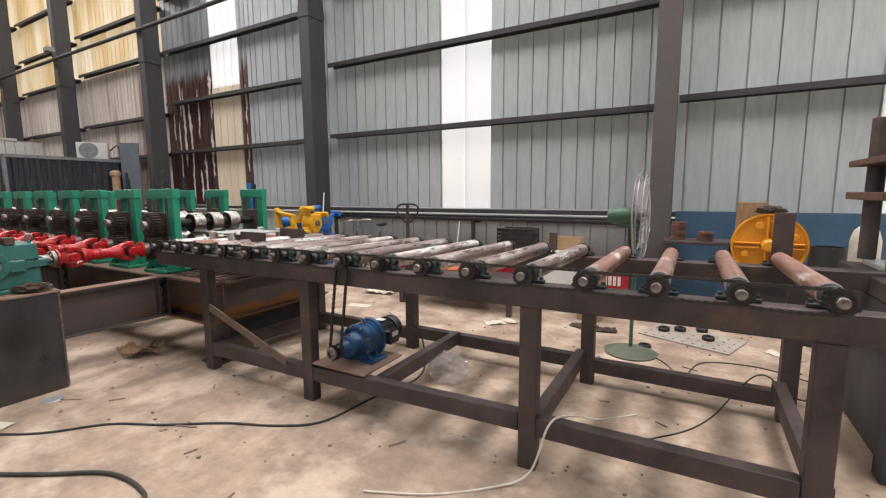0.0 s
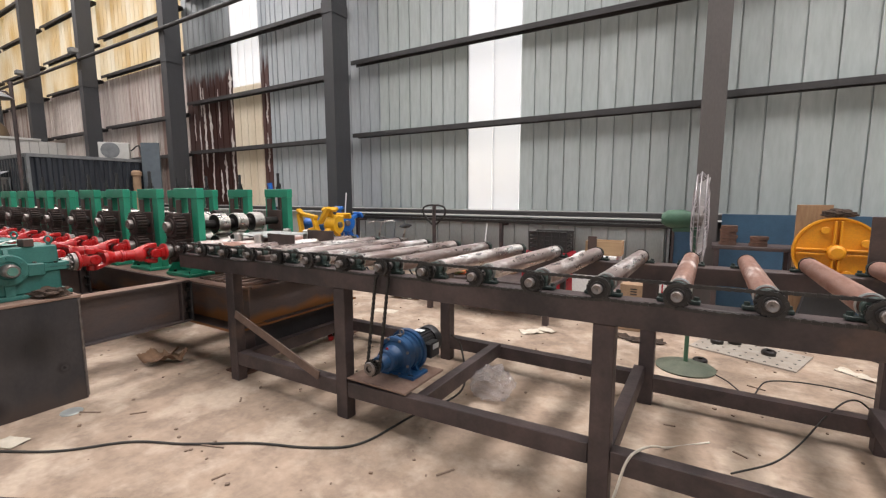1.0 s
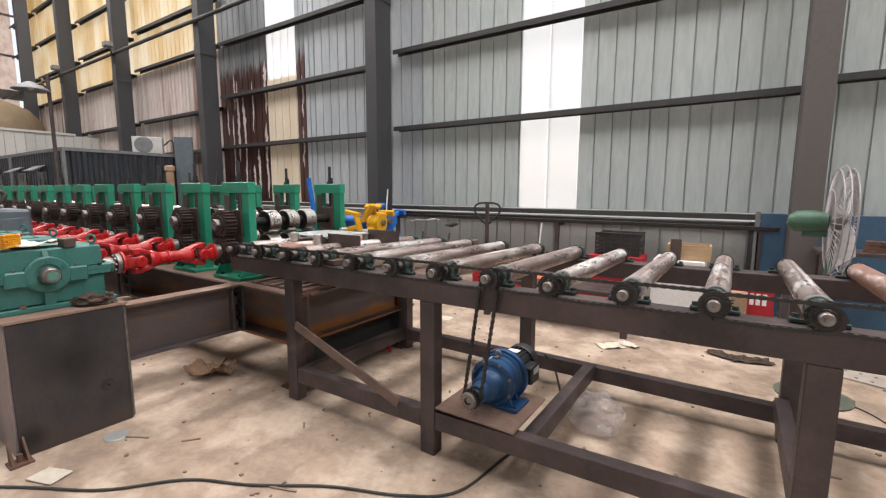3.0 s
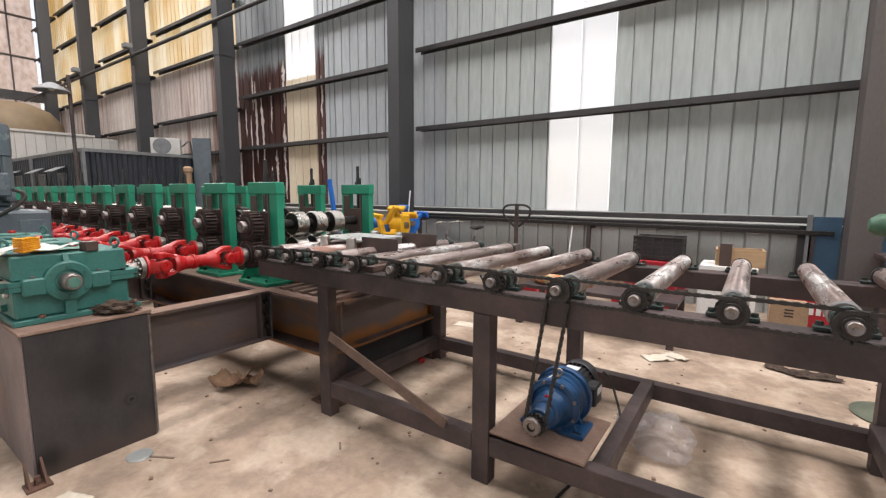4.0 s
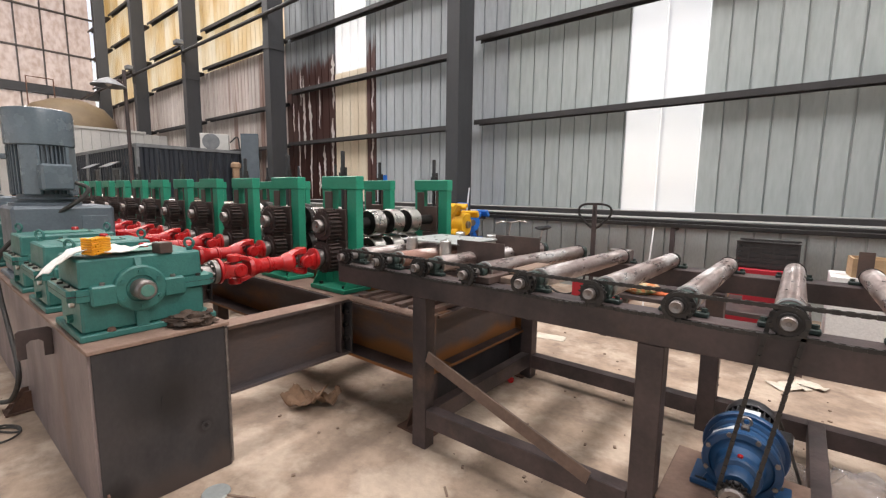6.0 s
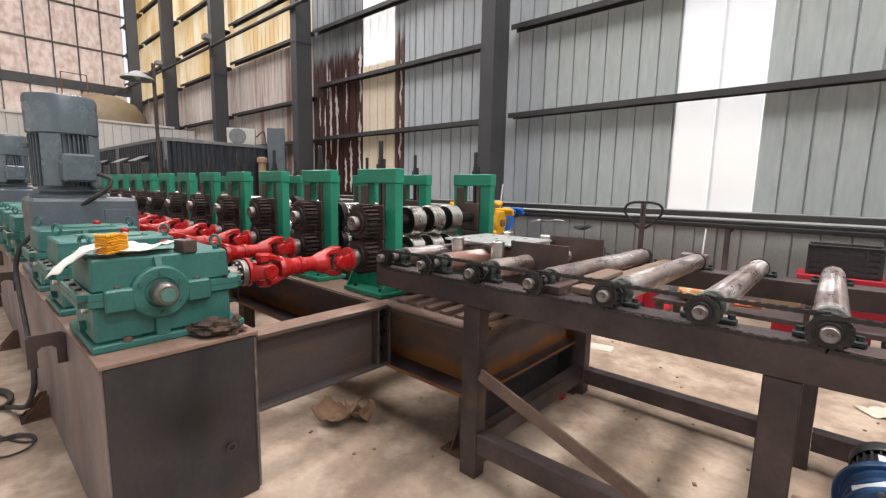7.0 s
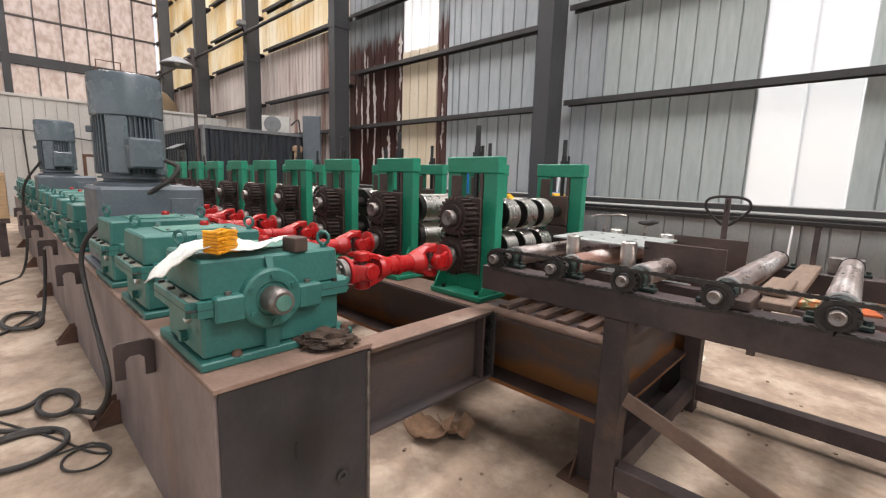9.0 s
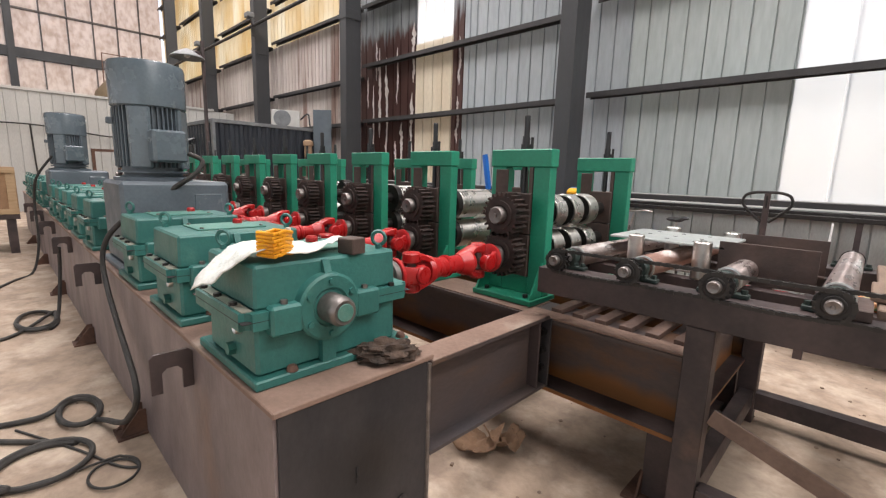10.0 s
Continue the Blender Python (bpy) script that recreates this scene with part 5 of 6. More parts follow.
rag_white = single("plastic_sheet", cloth_sheet(44, 22, drape), M_CLOTH, "crumpled milky plastic sheet draped over a teal gearbox", "plastic sheet")
sol = rag_white.modifiers.new("thickness", "SOLIDIFY")
sol.thickness, sol.offset = 0.003, 1
amber = thing("amber_cable_clips", (-4.485, 0.895, 1.146), "stack of amber plastic clips on the milky sheet", "clips", turn=28)
for k in range(7):
    tilt = 0.004 * (k % 2)
    pts = [(0.030 - tilt, -0.040, 0.004 + 0.0105 * k), (0.034, 0.0, 0.010 + 0.0105 * k), (0.030 - tilt, 0.040, 0.002 + 0.0105 * k), (-0.026, 0.036, 0.006 + 0.0105 * k), (-0.030, -0.002, 0.001 + 0.0105 * k), (-0.026, -0.038, 0.007 + 0.0105 * k)]
    part("clip", pipe(pts, 0.0058, 7, True), M_AMBER, amber)
    part("clip_tongue", box(0.026, 0.038, -0.030 + 0.009 * (k % 3), -0.012 + 0.009 * (k % 3), 0.002 + 0.0105 * k, 0.011 + 0.0105 * k, bevel=0.002), M_AMBER, amber)
single("steel_block", box(-0.035, 0.035, -0.030, 0.030, 0, 0.052, bevel=0.003), M_BLOCK, "brown square steel block on a gearbox", "block", at=(-4.475, 1.150, 1.1275), turn=12)
rod_t = single("loose_rod", rod(0.008, -0.05, 0.02, "z", (0, 0, 0.052)), M_PAPER, "thin pale stick in the amber clips", "stick", at=(-4.50, 0.945, 1.150))
rag = bmesh.new()
bmesh.ops.create_icosphere(rag, subdivisions=4, radius=1.0)
for v in rag.verts:
    d = 1 + 0.45 * noise.noise(v.co * 2.2) + 0.30 * noise.noise(v.co * 5.5) + 0.10 * noise.noise(v.co * 14)
    v.co = Vector((v.co.x * 0.060 * d, v.co.y * 0.098 * d, max(0.0, v.co.z * 0.040 * d + 0.026)))
single("oily_rag", rag, M_RAG, "dark oily rag lying on the bed top beside a gearbox", "rag", at=(-4.365, 1.215, 0.7725), turn=-28)
# ---- cables ----
def cable(label, points, r, mat=M_RUBBER, group="floor cables", n=9):
    return single("cable", pipe(smooth_path(points, n), r, 8), mat, label, "cable", group)


def coil(cx, cy, rx, ry, turns, z=0.014, start=0.0, grow=0.0):
    out = []
    for k in range(int(turns * 16) + 1):
        a = start + 2 * math.pi * k / 16
        s = 1 + grow * k / 16
        out.append((cx + rx * s * math.cos(a), cy + ry * s * math.sin(a), z + 0.010 * (k / 16)))
    return out


cable("thick black power cable hanging from a drive motor to the floor",
      [(-6.36, 1.22, 1.47), (-6.31, 1.28, 1.43), (-6.29, 1.24, 1.36), (-6.31, 1.17, 1.30), (-6.36, 1.06, 1.22), (-6.38, 0.92, 1.12), (-6.42, 0.80, 1.00), (-6.46, 0.755, 0.86), (-6.38, 0.750, 0.70), (-6.15, 0.745, 0.56), (-5.88, 0.735, 0.46), (-5.66, 0.725, 0.38), (-5.62, 0.715, 0.28), (-5.80, 0.69, 0.12), (-6.05, 0.64, 0.04)]
      + coil(-6.28, 0.56, 0.17, 0.085, 1.5, 0.02, 0.6, 0.06) + [(-6.35, 0.40, 0.02), (-6.4, 0.1, 0.016), (-6.3, -0.5, 0.016)], 0.0145)
cable("thick black cable coiled on the floor by the bed", [(-6.8, -0.3, 0.014), (-6.3, 0.15, 0.014)] + coil(-5.84, 0.38, 0.17, 0.17, 1.5, 0.014, 2.4, 0.06) + [(-5.75, 0.12, 0.014), (-5.8, -0.3, 0.014)], 0.0135)
cable("thin black cable looping over the floor", [(-6.3, 0.30, 0.008), (-5.9, 0.50, 0.008), (-5.62, 0.62, 0.008)] + coil(-5.56, 0.60, 0.11, 0.09, 1.3, 0.008, 1.4, 0.06) + [(-5.7, 0.42, 0.008), (-5.75, 0.15, 0.008)], 0.006)
cable("black cable hanging from a bed hook to the floor", [(-8.35, 0.70, 0.66), (-8.4, 0.69, 0.40), (-8.3, 0.64, 0.06)] + coil(-8.35, 0.50, 0.32, 0.14, 2.3, 0.016, 0.5, -0.05) + [(-8.0, 0.3, 0.014), (-7.9, -0.2, 0.014)], 0.014)
cable("black cable hanging along the far bed", [(-10.67, 0.9, 1.47), (-10.75, 0.74, 1.2), (-10.9, 0.70, 0.9), (-10.8, 0.69, 0.4), (-10.7, 0.6, 0.03), (-10.3, 0.4, 0.014), (-9.6, 0.1, 0.014)], 0.014)
cable("thin black cable lying over the concrete floor", [(-2.10, 2.86, 0.42), (-2.06, 2.95, 0.30), (-1.97, 2.80, 0.04), (-2.10, 2.32, 0.007), (-2.17, 1.92, 0.007), (-2.38, 1.74, 0.007), (-2.72, 1.59, 0.007), (-3.05, 1.38, 0.007), (-3.36, 1.22, 0.007), (-3.62, 0.95, 0.007), (-3.95, 0.75, 0.007), (-4.6, 0.35, 0.007), (-5.4, 0.0, 0.007)], 0.0075)
cable("thick black cable bent over the concrete floor", [(-2.28, 0.55, 0.012), (-2.36, 0.90, 0.012), (-2.50, 0.98, 0.012), (-2.78, 0.96, 0.012), (-3.05, 0.80, 0.012), (-3.32, 0.65, 0.012), (-4.0, 0.30, 0.012)], 0.011)
cable("dusty white cable bent over a conveyor rail", [(-0.40, 3.0, 0.006), (-0.60, 2.82, 0.006), (-0.66, 2.5, 0.16), (-0.69, 2.14, 0.318), (-0.73, 2.05, 0.29), (-0.80, 1.98, 0.06), (-0.95, 1.86, 0.006), (-1.2, 1.66, 0.006), (-1.5, 1.52, 0.006)], 0.006, M_WHITE_CABLE)
cable("thin brown cable under the conveyor", [(-0.30, 2.72, 0.005), (-0.10, 2.95, 0.005), (0.05, 3.22, 0.02), (0.20, 3.36, 0.20), (0.33, 3.45, 0.262), (0.55, 3.65, 0.06), (0.9, 3.9, 0.005)], 0.005)
cable("thin cable from the fan over the floor", [(-0.46, 4.25, 0.012), (-0.30, 4.1, 0.005), (-0.15, 3.85, 0.005), (0.0, 4.25, 0.005), (0.4, 4.35, 0.005), (0.8, 4.15, 0.005)], 0.005)

# ---- litter on the floor ----
def crumple(nx, sx, sy, h, seed, fold=0.0):
    def f(u, v):
        x, y = (u - 0.5) * sx, (v - 0.5) * sy
        n = noise.noise(Vector((x * 14 + seed, y * 14, seed))) * 0.6 + noise.noise(Vector((x * 34, y * 34 + seed, 2))) * 0.3
        edge = fold * (abs(u - 0.5) * 2) ** 2
        return (x * (1 + 0.2 * n), y * (1 + 0.2 * n), max(0.004, h * (0.45 + n) + edge))
    return cloth_sheet(nx, nx, f)


def scrap(name, label, category, mat, at, sx, sy, h, seed, turn=0.0, fold=0.0, group=""):
    ob = single(name, crumple(14, sx, sy, h, seed, fold), mat, label, category, group, at=at, turn=turn)
    mod = ob.modifiers.new("thickness", "SOLIDIFY")
    mod.thickness, mod.offset = 0.003, 1
    return ob


scrap("torn_cardboard", "torn brown cardboard lying on the floor under the beam", "cardboard", M_CARD_DARK, (-4.56, 1.96, 0), 0.24, 0.20, 0.08, 3, 25, 0.07)
scrap("torn_cardboard", "small torn brown cardboard flap on the floor", "cardboard", M_CARD_DARK, (-4.46, 2.06, 0), 0.18, 0.14, 0.10, 9, 60, 0.06)
scrap("paper_scrap", "pale crumpled paper scrap on the floor", "paper", M_PAPER, (-3.98, 0.84, 0), 0.17, 0.11, 0.014, 5, 20, group="paper scraps")
scrap("paper_scrap", "pale crumpled paper scraps on the floor", "paper", M_PAPER, (-2.05, 4.48, 0), 0.24, 0.15, 0.03, 7, 40, group="paper scraps")
scrap("paper_scrap", "pale crumpled paper scraps on the floor", "paper", M_PAPER, (-1.92, 4.60, 0), 0.20, 0.10, 0.03, 8, -20, group="paper scraps")
scrap("paper_scrap", "flat pale paper sheet on the floor", "paper", M_PAPER, (-3.95, 4.36, 0), 0.32, 0.16, 0.008, 11, 10, group="paper scraps")
scrap("paper_scrap", "crumpled pale wrapping on the floor", "paper", M_PAPER, (-4.15, 5.1, 0), 0.45, 0.22, 0.07, 13, 10, group="paper scraps")
scrap("work_glove", "dark work gloves dropped on the floor", "gloves", M_RAG, (-0.95, 4.78, 0), 0.32, 0.16, 0.04, 15, 15)
scrap("work_glove", "dark work gloves dropped on the floor", "gloves", M_RAG, (-1.16, 4.80, 0), 0.22, 0.14, 0.035, 16, -25)
scrap("rag_strip", "dusty pale cloth strip on the floor", "cloth", M_PAPER, (0.62, 4.75, 0), 0.28, 0.10, 0.03, 18, -40)
film = bmesh.new()
bmesh.ops.create_icosphere(film, subdivisions=4, radius=1.0)
for v in film.verts:
    d = 1 + 0.30 * noise.noise(v.co * 2.4 + Vector((4, 0, 0))) + 0.30 * abs(noise.noise(v.co * 5.0)) + 0.12 * noise.noise(v.co * 11)
    v.co = Vector((v.co.x * 0.150 * d, v.co.y * 0.15 * d, max(0.003, v.co.z * 0.115 * d + 0.085)))
single("plastic_bag", film, M_BAG, "crumpled clear plastic bag on the floor", "plastic bag", at=(-1.78, 2.92, 0))
film2 = bmesh.new()
bmesh.ops.create_icosphere(film2, subdivisions=3, radius=1.0)
for v in film2.verts:
    d = 1 + 0.4 * noise.noise(v.co * 2.0 + Vector((9, 0, 0))) + 0.25 * noise.noise(v.co * 6.5)
    v.co = Vector((v.co.x * 0.09 * d, v.co.y * 0.07 * d, max(0.003, v.co.z * 0.05 * d + 0.04)))
single("plastic_bag", film2, M_BAG, "small crumpled clear plastic bag on the floor", "plastic bag", at=(-1.98, 3.10, 0))
single("steel_disc", lathe([(0, 0.0), (0.062, 0.0), (0.064, 0.004), (0.060, 0.010), (0.03, 0.011), (0, 0.010)], 28), M_SILVER, "flat round steel disc lying on the floor", "disc", at=(-4.13, 1.19, 0))
cup = lathe([(0, 0.0), (0.024, 0.0), (0.030, 0.08), (0.028, 0.08), (0.023, 0.004), (0, 0.004)], 18, "y", (0, 0, 0.030))
cup_ob = single("paper_cup", cup, M_RED, "red and white paper cup lying on the floor", "cup", at=(-3.68, 3.16, 0), turn=50)
part("rim", lathe([(0.0235, 0.0), (0.0285, 0.028), (0.0305, 0.03), (0.0245, 0.0)], 18, "y", (0, 0.082, 0.031)), M_WHITE, cup_ob, "white paper rim")
random.seed(5)
STICKS = [(-4.02, 1.25, 0.16, 30), (-3.72, 1.42, 0.10, 50), (-1.6, 1.95, 0.11, 60), (-2.05, 1.15, 0.10, 100), (-2.9, 1.45, 0.15, 20), (-0.1, 4.05, 0.12, 160), (-0.25, 2.95, 0.08, 150), (-0.62, 3.10, 0.07, 10), (-2.6, 1.3, 0.07, 75), (-3.3, 1.9, 0.07, 140)]
for x, y, l, a in STICKS:
    single("wood_splinter", box(-l / 2, l / 2, -0.006, 0.006, 0.0, 0.008, bevel=0.002), M_PLANK, "thin dark wood splinter on the floor", "splinter", "floor splinters", at=(x, y, 0), turn=a)
crumbs = bmesh.new()
for k in range(420):
    x, y = random.uniform(-6.5, 1.0), random.uniform(-0.3, 5.5)
    if 0.7 < y < 1.4 and x < -4.2:
        continue
    s = random.uniform(0.003, 0.011)
    add_box(crumbs, -s, s, -s * random.uniform(0.4, 1), s * 0.8, 0.0, s * 0.9, m=pose(x, y, 0, 0, 0, random.uniform(0, 180)))
tagged(single("floor_crumbs", crumbs, M_PLANK, "small dark crumbs and chips scattered over the floor", "debris"), kind="stuff")

# ---- behind the conveyor ----
jack = thing("pallet_truck", (-4.03, 5.66, 0), "dark hand pallet truck with an upright loop handle", "pallet truck")
loop = [(-0.03, 0, 1.02), (-0.12, 0, 1.10), (-0.195, 0, 1.19), (-0.185, 0, 1.27), (-0.11, 0, 1.305), (0, 0, 1.31), (0.11, 0, 1.305), (0.185, 0, 1.27), (0.195, 0, 1.19), (0.12, 0, 1.10), (0.03, 0, 1.02)]
part("handle_loop", pipe(smooth_path(loop, 4), 0.014, 8), M_SPROCKET, jack)
part("drawbar", box(-0.026, 0.026, -0.014, 0.014, 0.34, 1.30, bevel=0.004), M_FRAME, jack)
part("lever", box(-0.008, 0.008, -0.02, 0.04, 1.16, 1.28, bevel=0.003), M_SPROCKET, jack)
part("pump", lathe([(0, 0.10), (0.07, 0.10), (0.07, 0.30), (0.05, 0.34), (0, 0.34)], 16), M_RED_CARTON, jack)
for s in (-1, 1):
    part("fork", box(s * 0.19 - 0.08, s * 0.19 + 0.08, 0.10, 1.05, 0.05, 0.10, bevel=0.006), M_RED_CARTON, jack)
    part("wheel", rod(0.09, s * 0.05 - 0.025, s * 0.05 + 0.025, "x", (0, 0, 0.09), 18, 0.006), M_BLACK, jack)
part("yoke", box(-0.27, 0.27, 0.075, 0.12, 0.05, 0.34, bevel=0.006), M_RED_CARTON, jack)

bike = thing("bicycle", (-5.13, 6.22, 0), "old dark bicycle leaning by the wall", "bicycle")
for s, nm in ((-0.5, 0), (0.5, 1)):
    ring = [(s + 0.30 * math.cos(a), 0, 0.31 + 0.30 * math.sin(a)) for a in (2 * math.pi * k / 32 for k in range(32))]
    part("wheel", pipe(ring, 0.016, 6, True), M_BLACK, bike)
    part("hub", rod(0.03, -0.04, 0.04, "y", (s, 0, 0.31), 10), M_SHAFT, bike)
for a, b in (((-0.5, 0, 0.31), (-0.42, 0, 0.80)), ((-0.42, 0, 0.72), (0.08, 0, 0.62)), ((-0.42, 0, 0.72), (0.0, 0, 0.30)), ((0.0, 0, 0.30), (0.12, 0, 0.80)), ((0.0, 0, 0.30), (0.5, 0, 0.31)), ((0.08, 0, 0.62), (0.5, 0, 0.31))):
    part("frame_tube", pipe([a, b], 0.016, 8), M_SHAFT, bike)
part("seat_post", pipe([(0.10, 0, 0.72), (0.145, 0, 0.90)], 0.013, 8), M_POLISHED, bike)
seat = bmesh.new()
bmesh.ops.create_icosphere(seat, subdivisions=3, radius=1.0)
for v in seat.verts:
    w = 0.085 if v.co.x > 0 else 0.085 + 0.06 * v.co.x
    v.co = Vector((v.co.x * 0.13, v.co.y * w, v.co.z * 0.032 + (0.02 if v.co.x > 0.4 else 0)))
part("saddle", seat, M_BLACK, bike, "black saddle", (0.15, 0, 0.925))
part("stem", pipe([(-0.42, 0, 0.78), (-0.38, 0, 0.98)], 0.013, 8), M_POLISHED, bike)
part("handlebar", pipe(smooth_path([(-0.52, -0.20, 0.97), (-0.42, -0.16, 1.0), (-0.38, 0, 0.985), (-0.30, 0.16, 1.0), (-0.22, 0.2, 0.98)], 5), 0.011, 8), M_POLISHED, bike)

crate = thing("plastic_crate", (-2.32, 5.95, 0.70), "black slatted plastic crate on a red carton", "crate")
for s in (-1, 1):
    for k in range(5):
        z = 0.015 + 0.053 * k
        part("slat", box(-0.25, 0.25, s * 0.15 - 0.006, s * 0.15 + 0.006, z, z + 0.036), M_CRATE, crate)
        part("slat", box(s * 0.25 - 0.006, s * 0.25 + 0.006, -0.142, 0.142, z, z + 0.036), M_CRATE, crate)
    for k in range(6):
        x = -0.25 + 0.1 * k
        part("rib", box(x - 0.008, x + 0.008, s * 0.162 - 0.006, s * 0.162 + 0.006, 0.002, 0.268), M_CRATE, crate)
part("bottom", box(-0.244, 0.244, -0.144, 0.144, 0.0, 0.012), M_CRATE, crate)
part("rim", box(-0.262, 0.262, -0.17, -0.145, 0.264, 0.276, bevel=0.003), M_CRATE, crate)
part("rim", box(-0.262, 0.262, 0.145, 0.17, 0.264, 0.276, bevel=0.003), M_CRATE, crate)


def red_carton(x, y, z, w, d, h, turn=0):
    c = thing("red_carton", (x, y, z), "red printed carton with pale lettering", "carton", "red cartons", turn=turn)
    part("body", box(-w / 2, w / 2, -d / 2, d / 2, 0, h, bevel=0.004), M_RED_CARTON, c)
    for k in range(7):
        x0 = -w * 0.36 + k * w * 0.11
        part("print_bar", box(x0, x0 + w * 0.075, -d / 2 - 0.002, -d / 2 - 0.0003, h * 0.62, h * 0.80), M_WHITE, c)
    return c


red_carton(-2.33, 5.93, 0.352, 0.62, 0.42, 0.345, 3)
red_carton(-2.42, 5.92, 0.0, 0.70, 0.42, 0.350, -2)
red_carton(-2.25, 5.34, 0.461, 0.40, 0.28, 0.15, 2)
red_carton(-1.02, 5.55, 0.0, 0.46, 0.40, 0.62, 2)
tan = thing("tan_carton", (-1.135, 5.20, 0), "tan cardboard carton with dark print beside a white carton", "carton")
part("body", box(-0.135, 0.135, -0.13, 0.13, 0, 0.51, bevel=0.004), M_CARD, tan)
for k in range(3):
    part("print_bar", box(-0.03, 0.035, -0.132, -0.1303, 0.40 + 0.028 * k, 0.412 + 0.028 * k), M_BLACK, tan)
wb = thing("white_carton", (-1.61, 5.53, 0), "plain white carton standing on the floor", "carton")
part("body", box(-0.24, 0.24, -0.22, 0.22, 0, 0.76, bevel=0.004), M_WHITE, wb)
part("lid_seam", box(-0.24, 0.24, -0.004, 0.004, 0.7605, 0.762), M_PAPER, wb)
wc = thing("wooden_crate", (-1.53, 5.50, 0.763), "small pale open wooden crate on a white carton", "crate", turn=4)
part("side", box(-0.20, 0.20, -0.13, -0.115, 0, 0.16), M_WOOD_PALE, wc)
part("side", box(-0.20, 0.20, 0.115, 0.13, 0, 0.16), M_WOOD_PALE, wc)
part("end", box(-0.20, -0.185, -0.114, 0.114, 0, 0.16), M_WOOD_PALE, wc)
part("end", box(0.185, 0.20, -0.114, 0.114, 0, 0.16), M_WOOD_PALE, wc)
part("bottom", box(-0.184, 0.184, -0.114, 0.114, 0, 0.015), M_WOOD_PALE, wc)
single("steel_strip", box(-0.05, 0.05, -0.006, 0.006, 0, 0.22, bevel=0.002), M_BLOCK, "short upright brown steel strip in front of a crate", "offcut", at=(-1.64, 5.34, 0.763))
single("leaning_rod", pipe([(-3.56, 6.25, 0.01), (-3.56, 6.52, 1.0)], 0.010, 8), M_WHITE, "thin white rod leaning on the bar rack", "rod")
single("leaning_rod", pipe([(-6.30, 6.0, 0.01), (-6.22, 6.10, 1.50)], 0.011, 8), M_WHITE, "thin white rod standing by the column", "rod")
single("steel_bracket", box(-0.07, 0.07, -0.04, 0.04, 0, 0.085, bevel=0.004), M_SHAFT, "small grey steel bracket on the rear conveyor rail", "bracket", at=(-3.03, 3.475, deck(-3.03) - REAR_DROP + 0.003))

# decoilers behind the stands
def decoiler(at, turn, body, arms, name_label):
    d = thing("decoiler", at, name_label, "decoiler", "small decoilers", turn=turn)
    for s in (-1, 1):
        part("leg", prism([(s * 0.10, 0.0), (s * 0.34, 0.0), (s * 0.30, 0.06), (s * 0.16, 0.97), (s * 0.06, 0.90)], -0.05, 0.05, "y"), body, d)
    part("base", box(-0.36, 0.36, -0.30, 0.30, 0.0, 0.05, bevel=0.008), body, d)
    part("hub_housing", rod(0.11, -0.22, 0.20, "y", (0, 0, 0.97), 22, 0.01), body, d)
    part("spindle", rod(0.05, -0.50, 0.34, "y", (0, 0, 0.97), 16, 0.006), M_SHAFT, d)
    part("hub", lathe([(0.05, -0.46), (0.15, -0.46), (0.17, -0.42), (0.17, -0.30), (0.13, -0.24), (0.05, -0.24)], 22, "y", (0, 0, 0.97)), arms, d)
    for k in range(4):
        a = radians(90 * k + 28)
        arm = box(0.12, 0.30, -0.40, -0.30, -0.03, 0.03, bevel=0.008, m=Matrix.Translation((0, 0, 0.97)) @ Matrix.Rotation(-a, 4, "Y"))
        part("arm", arm, arms, d)
        shoe = box(0.27, 0.32, -0.52, -0.24, -0.05, 0.05, bevel=0.01, m=Matrix.Translation((0, 0, 0.97)) @ Matrix.Rotation(-a, 4, "Y"))
        part("arm_shoe", shoe, arms, d)
    return d


d1 = decoiler((-6.24, 5.38, 0), 100, M_BRIGHT_BLUE, M_YELLOW, "bright blue decoiler with yellow mandrel arms")
back = (Matrix.Translation((-6.24, 5.38, 0)) @ Matrix.Rotation(radians(100), 4, "Z")).inverted()
for x, z, sx, sz, turn in ((-5.82, 1.135, 0.17, 0.030, -50), (-6.20, 1.13, 0.20, 0.030, 8), (-6.24, 0.86, 0.22, 0.035, -14), (-6.38, 1.0, 0.16, 0.028, 80), (-6.02, 0.98, 0.14, 0.028, 70), (-6.36, 1.17, 0.09, 0.024, 38)):
    part("lever_arm", box(-sx, sx, -0.045, 0.045, -sz, sz, bevel=0.008), M_YELLOW, d1, "yellow steel arm", back @ Matrix.Translation((x, 5.16, z)) @ Matrix.Rotation(radians(turn), 4, "Y"))
single("leaning_bar", pipe([(-7.0, 5.3, 0.0), (-7.32, 5.3, 1.68)], 0.04, 4), M_BRIGHT_BLUE, "slanted bright blue steel bar standing behind the roll stands", "steel bar")
decoiler((-6.42, 6.02, 0), 70, M_BRIGHT_BLUE, M_BRIGHT_BLUE, "bright blue decoiler standing behind the roll stands")

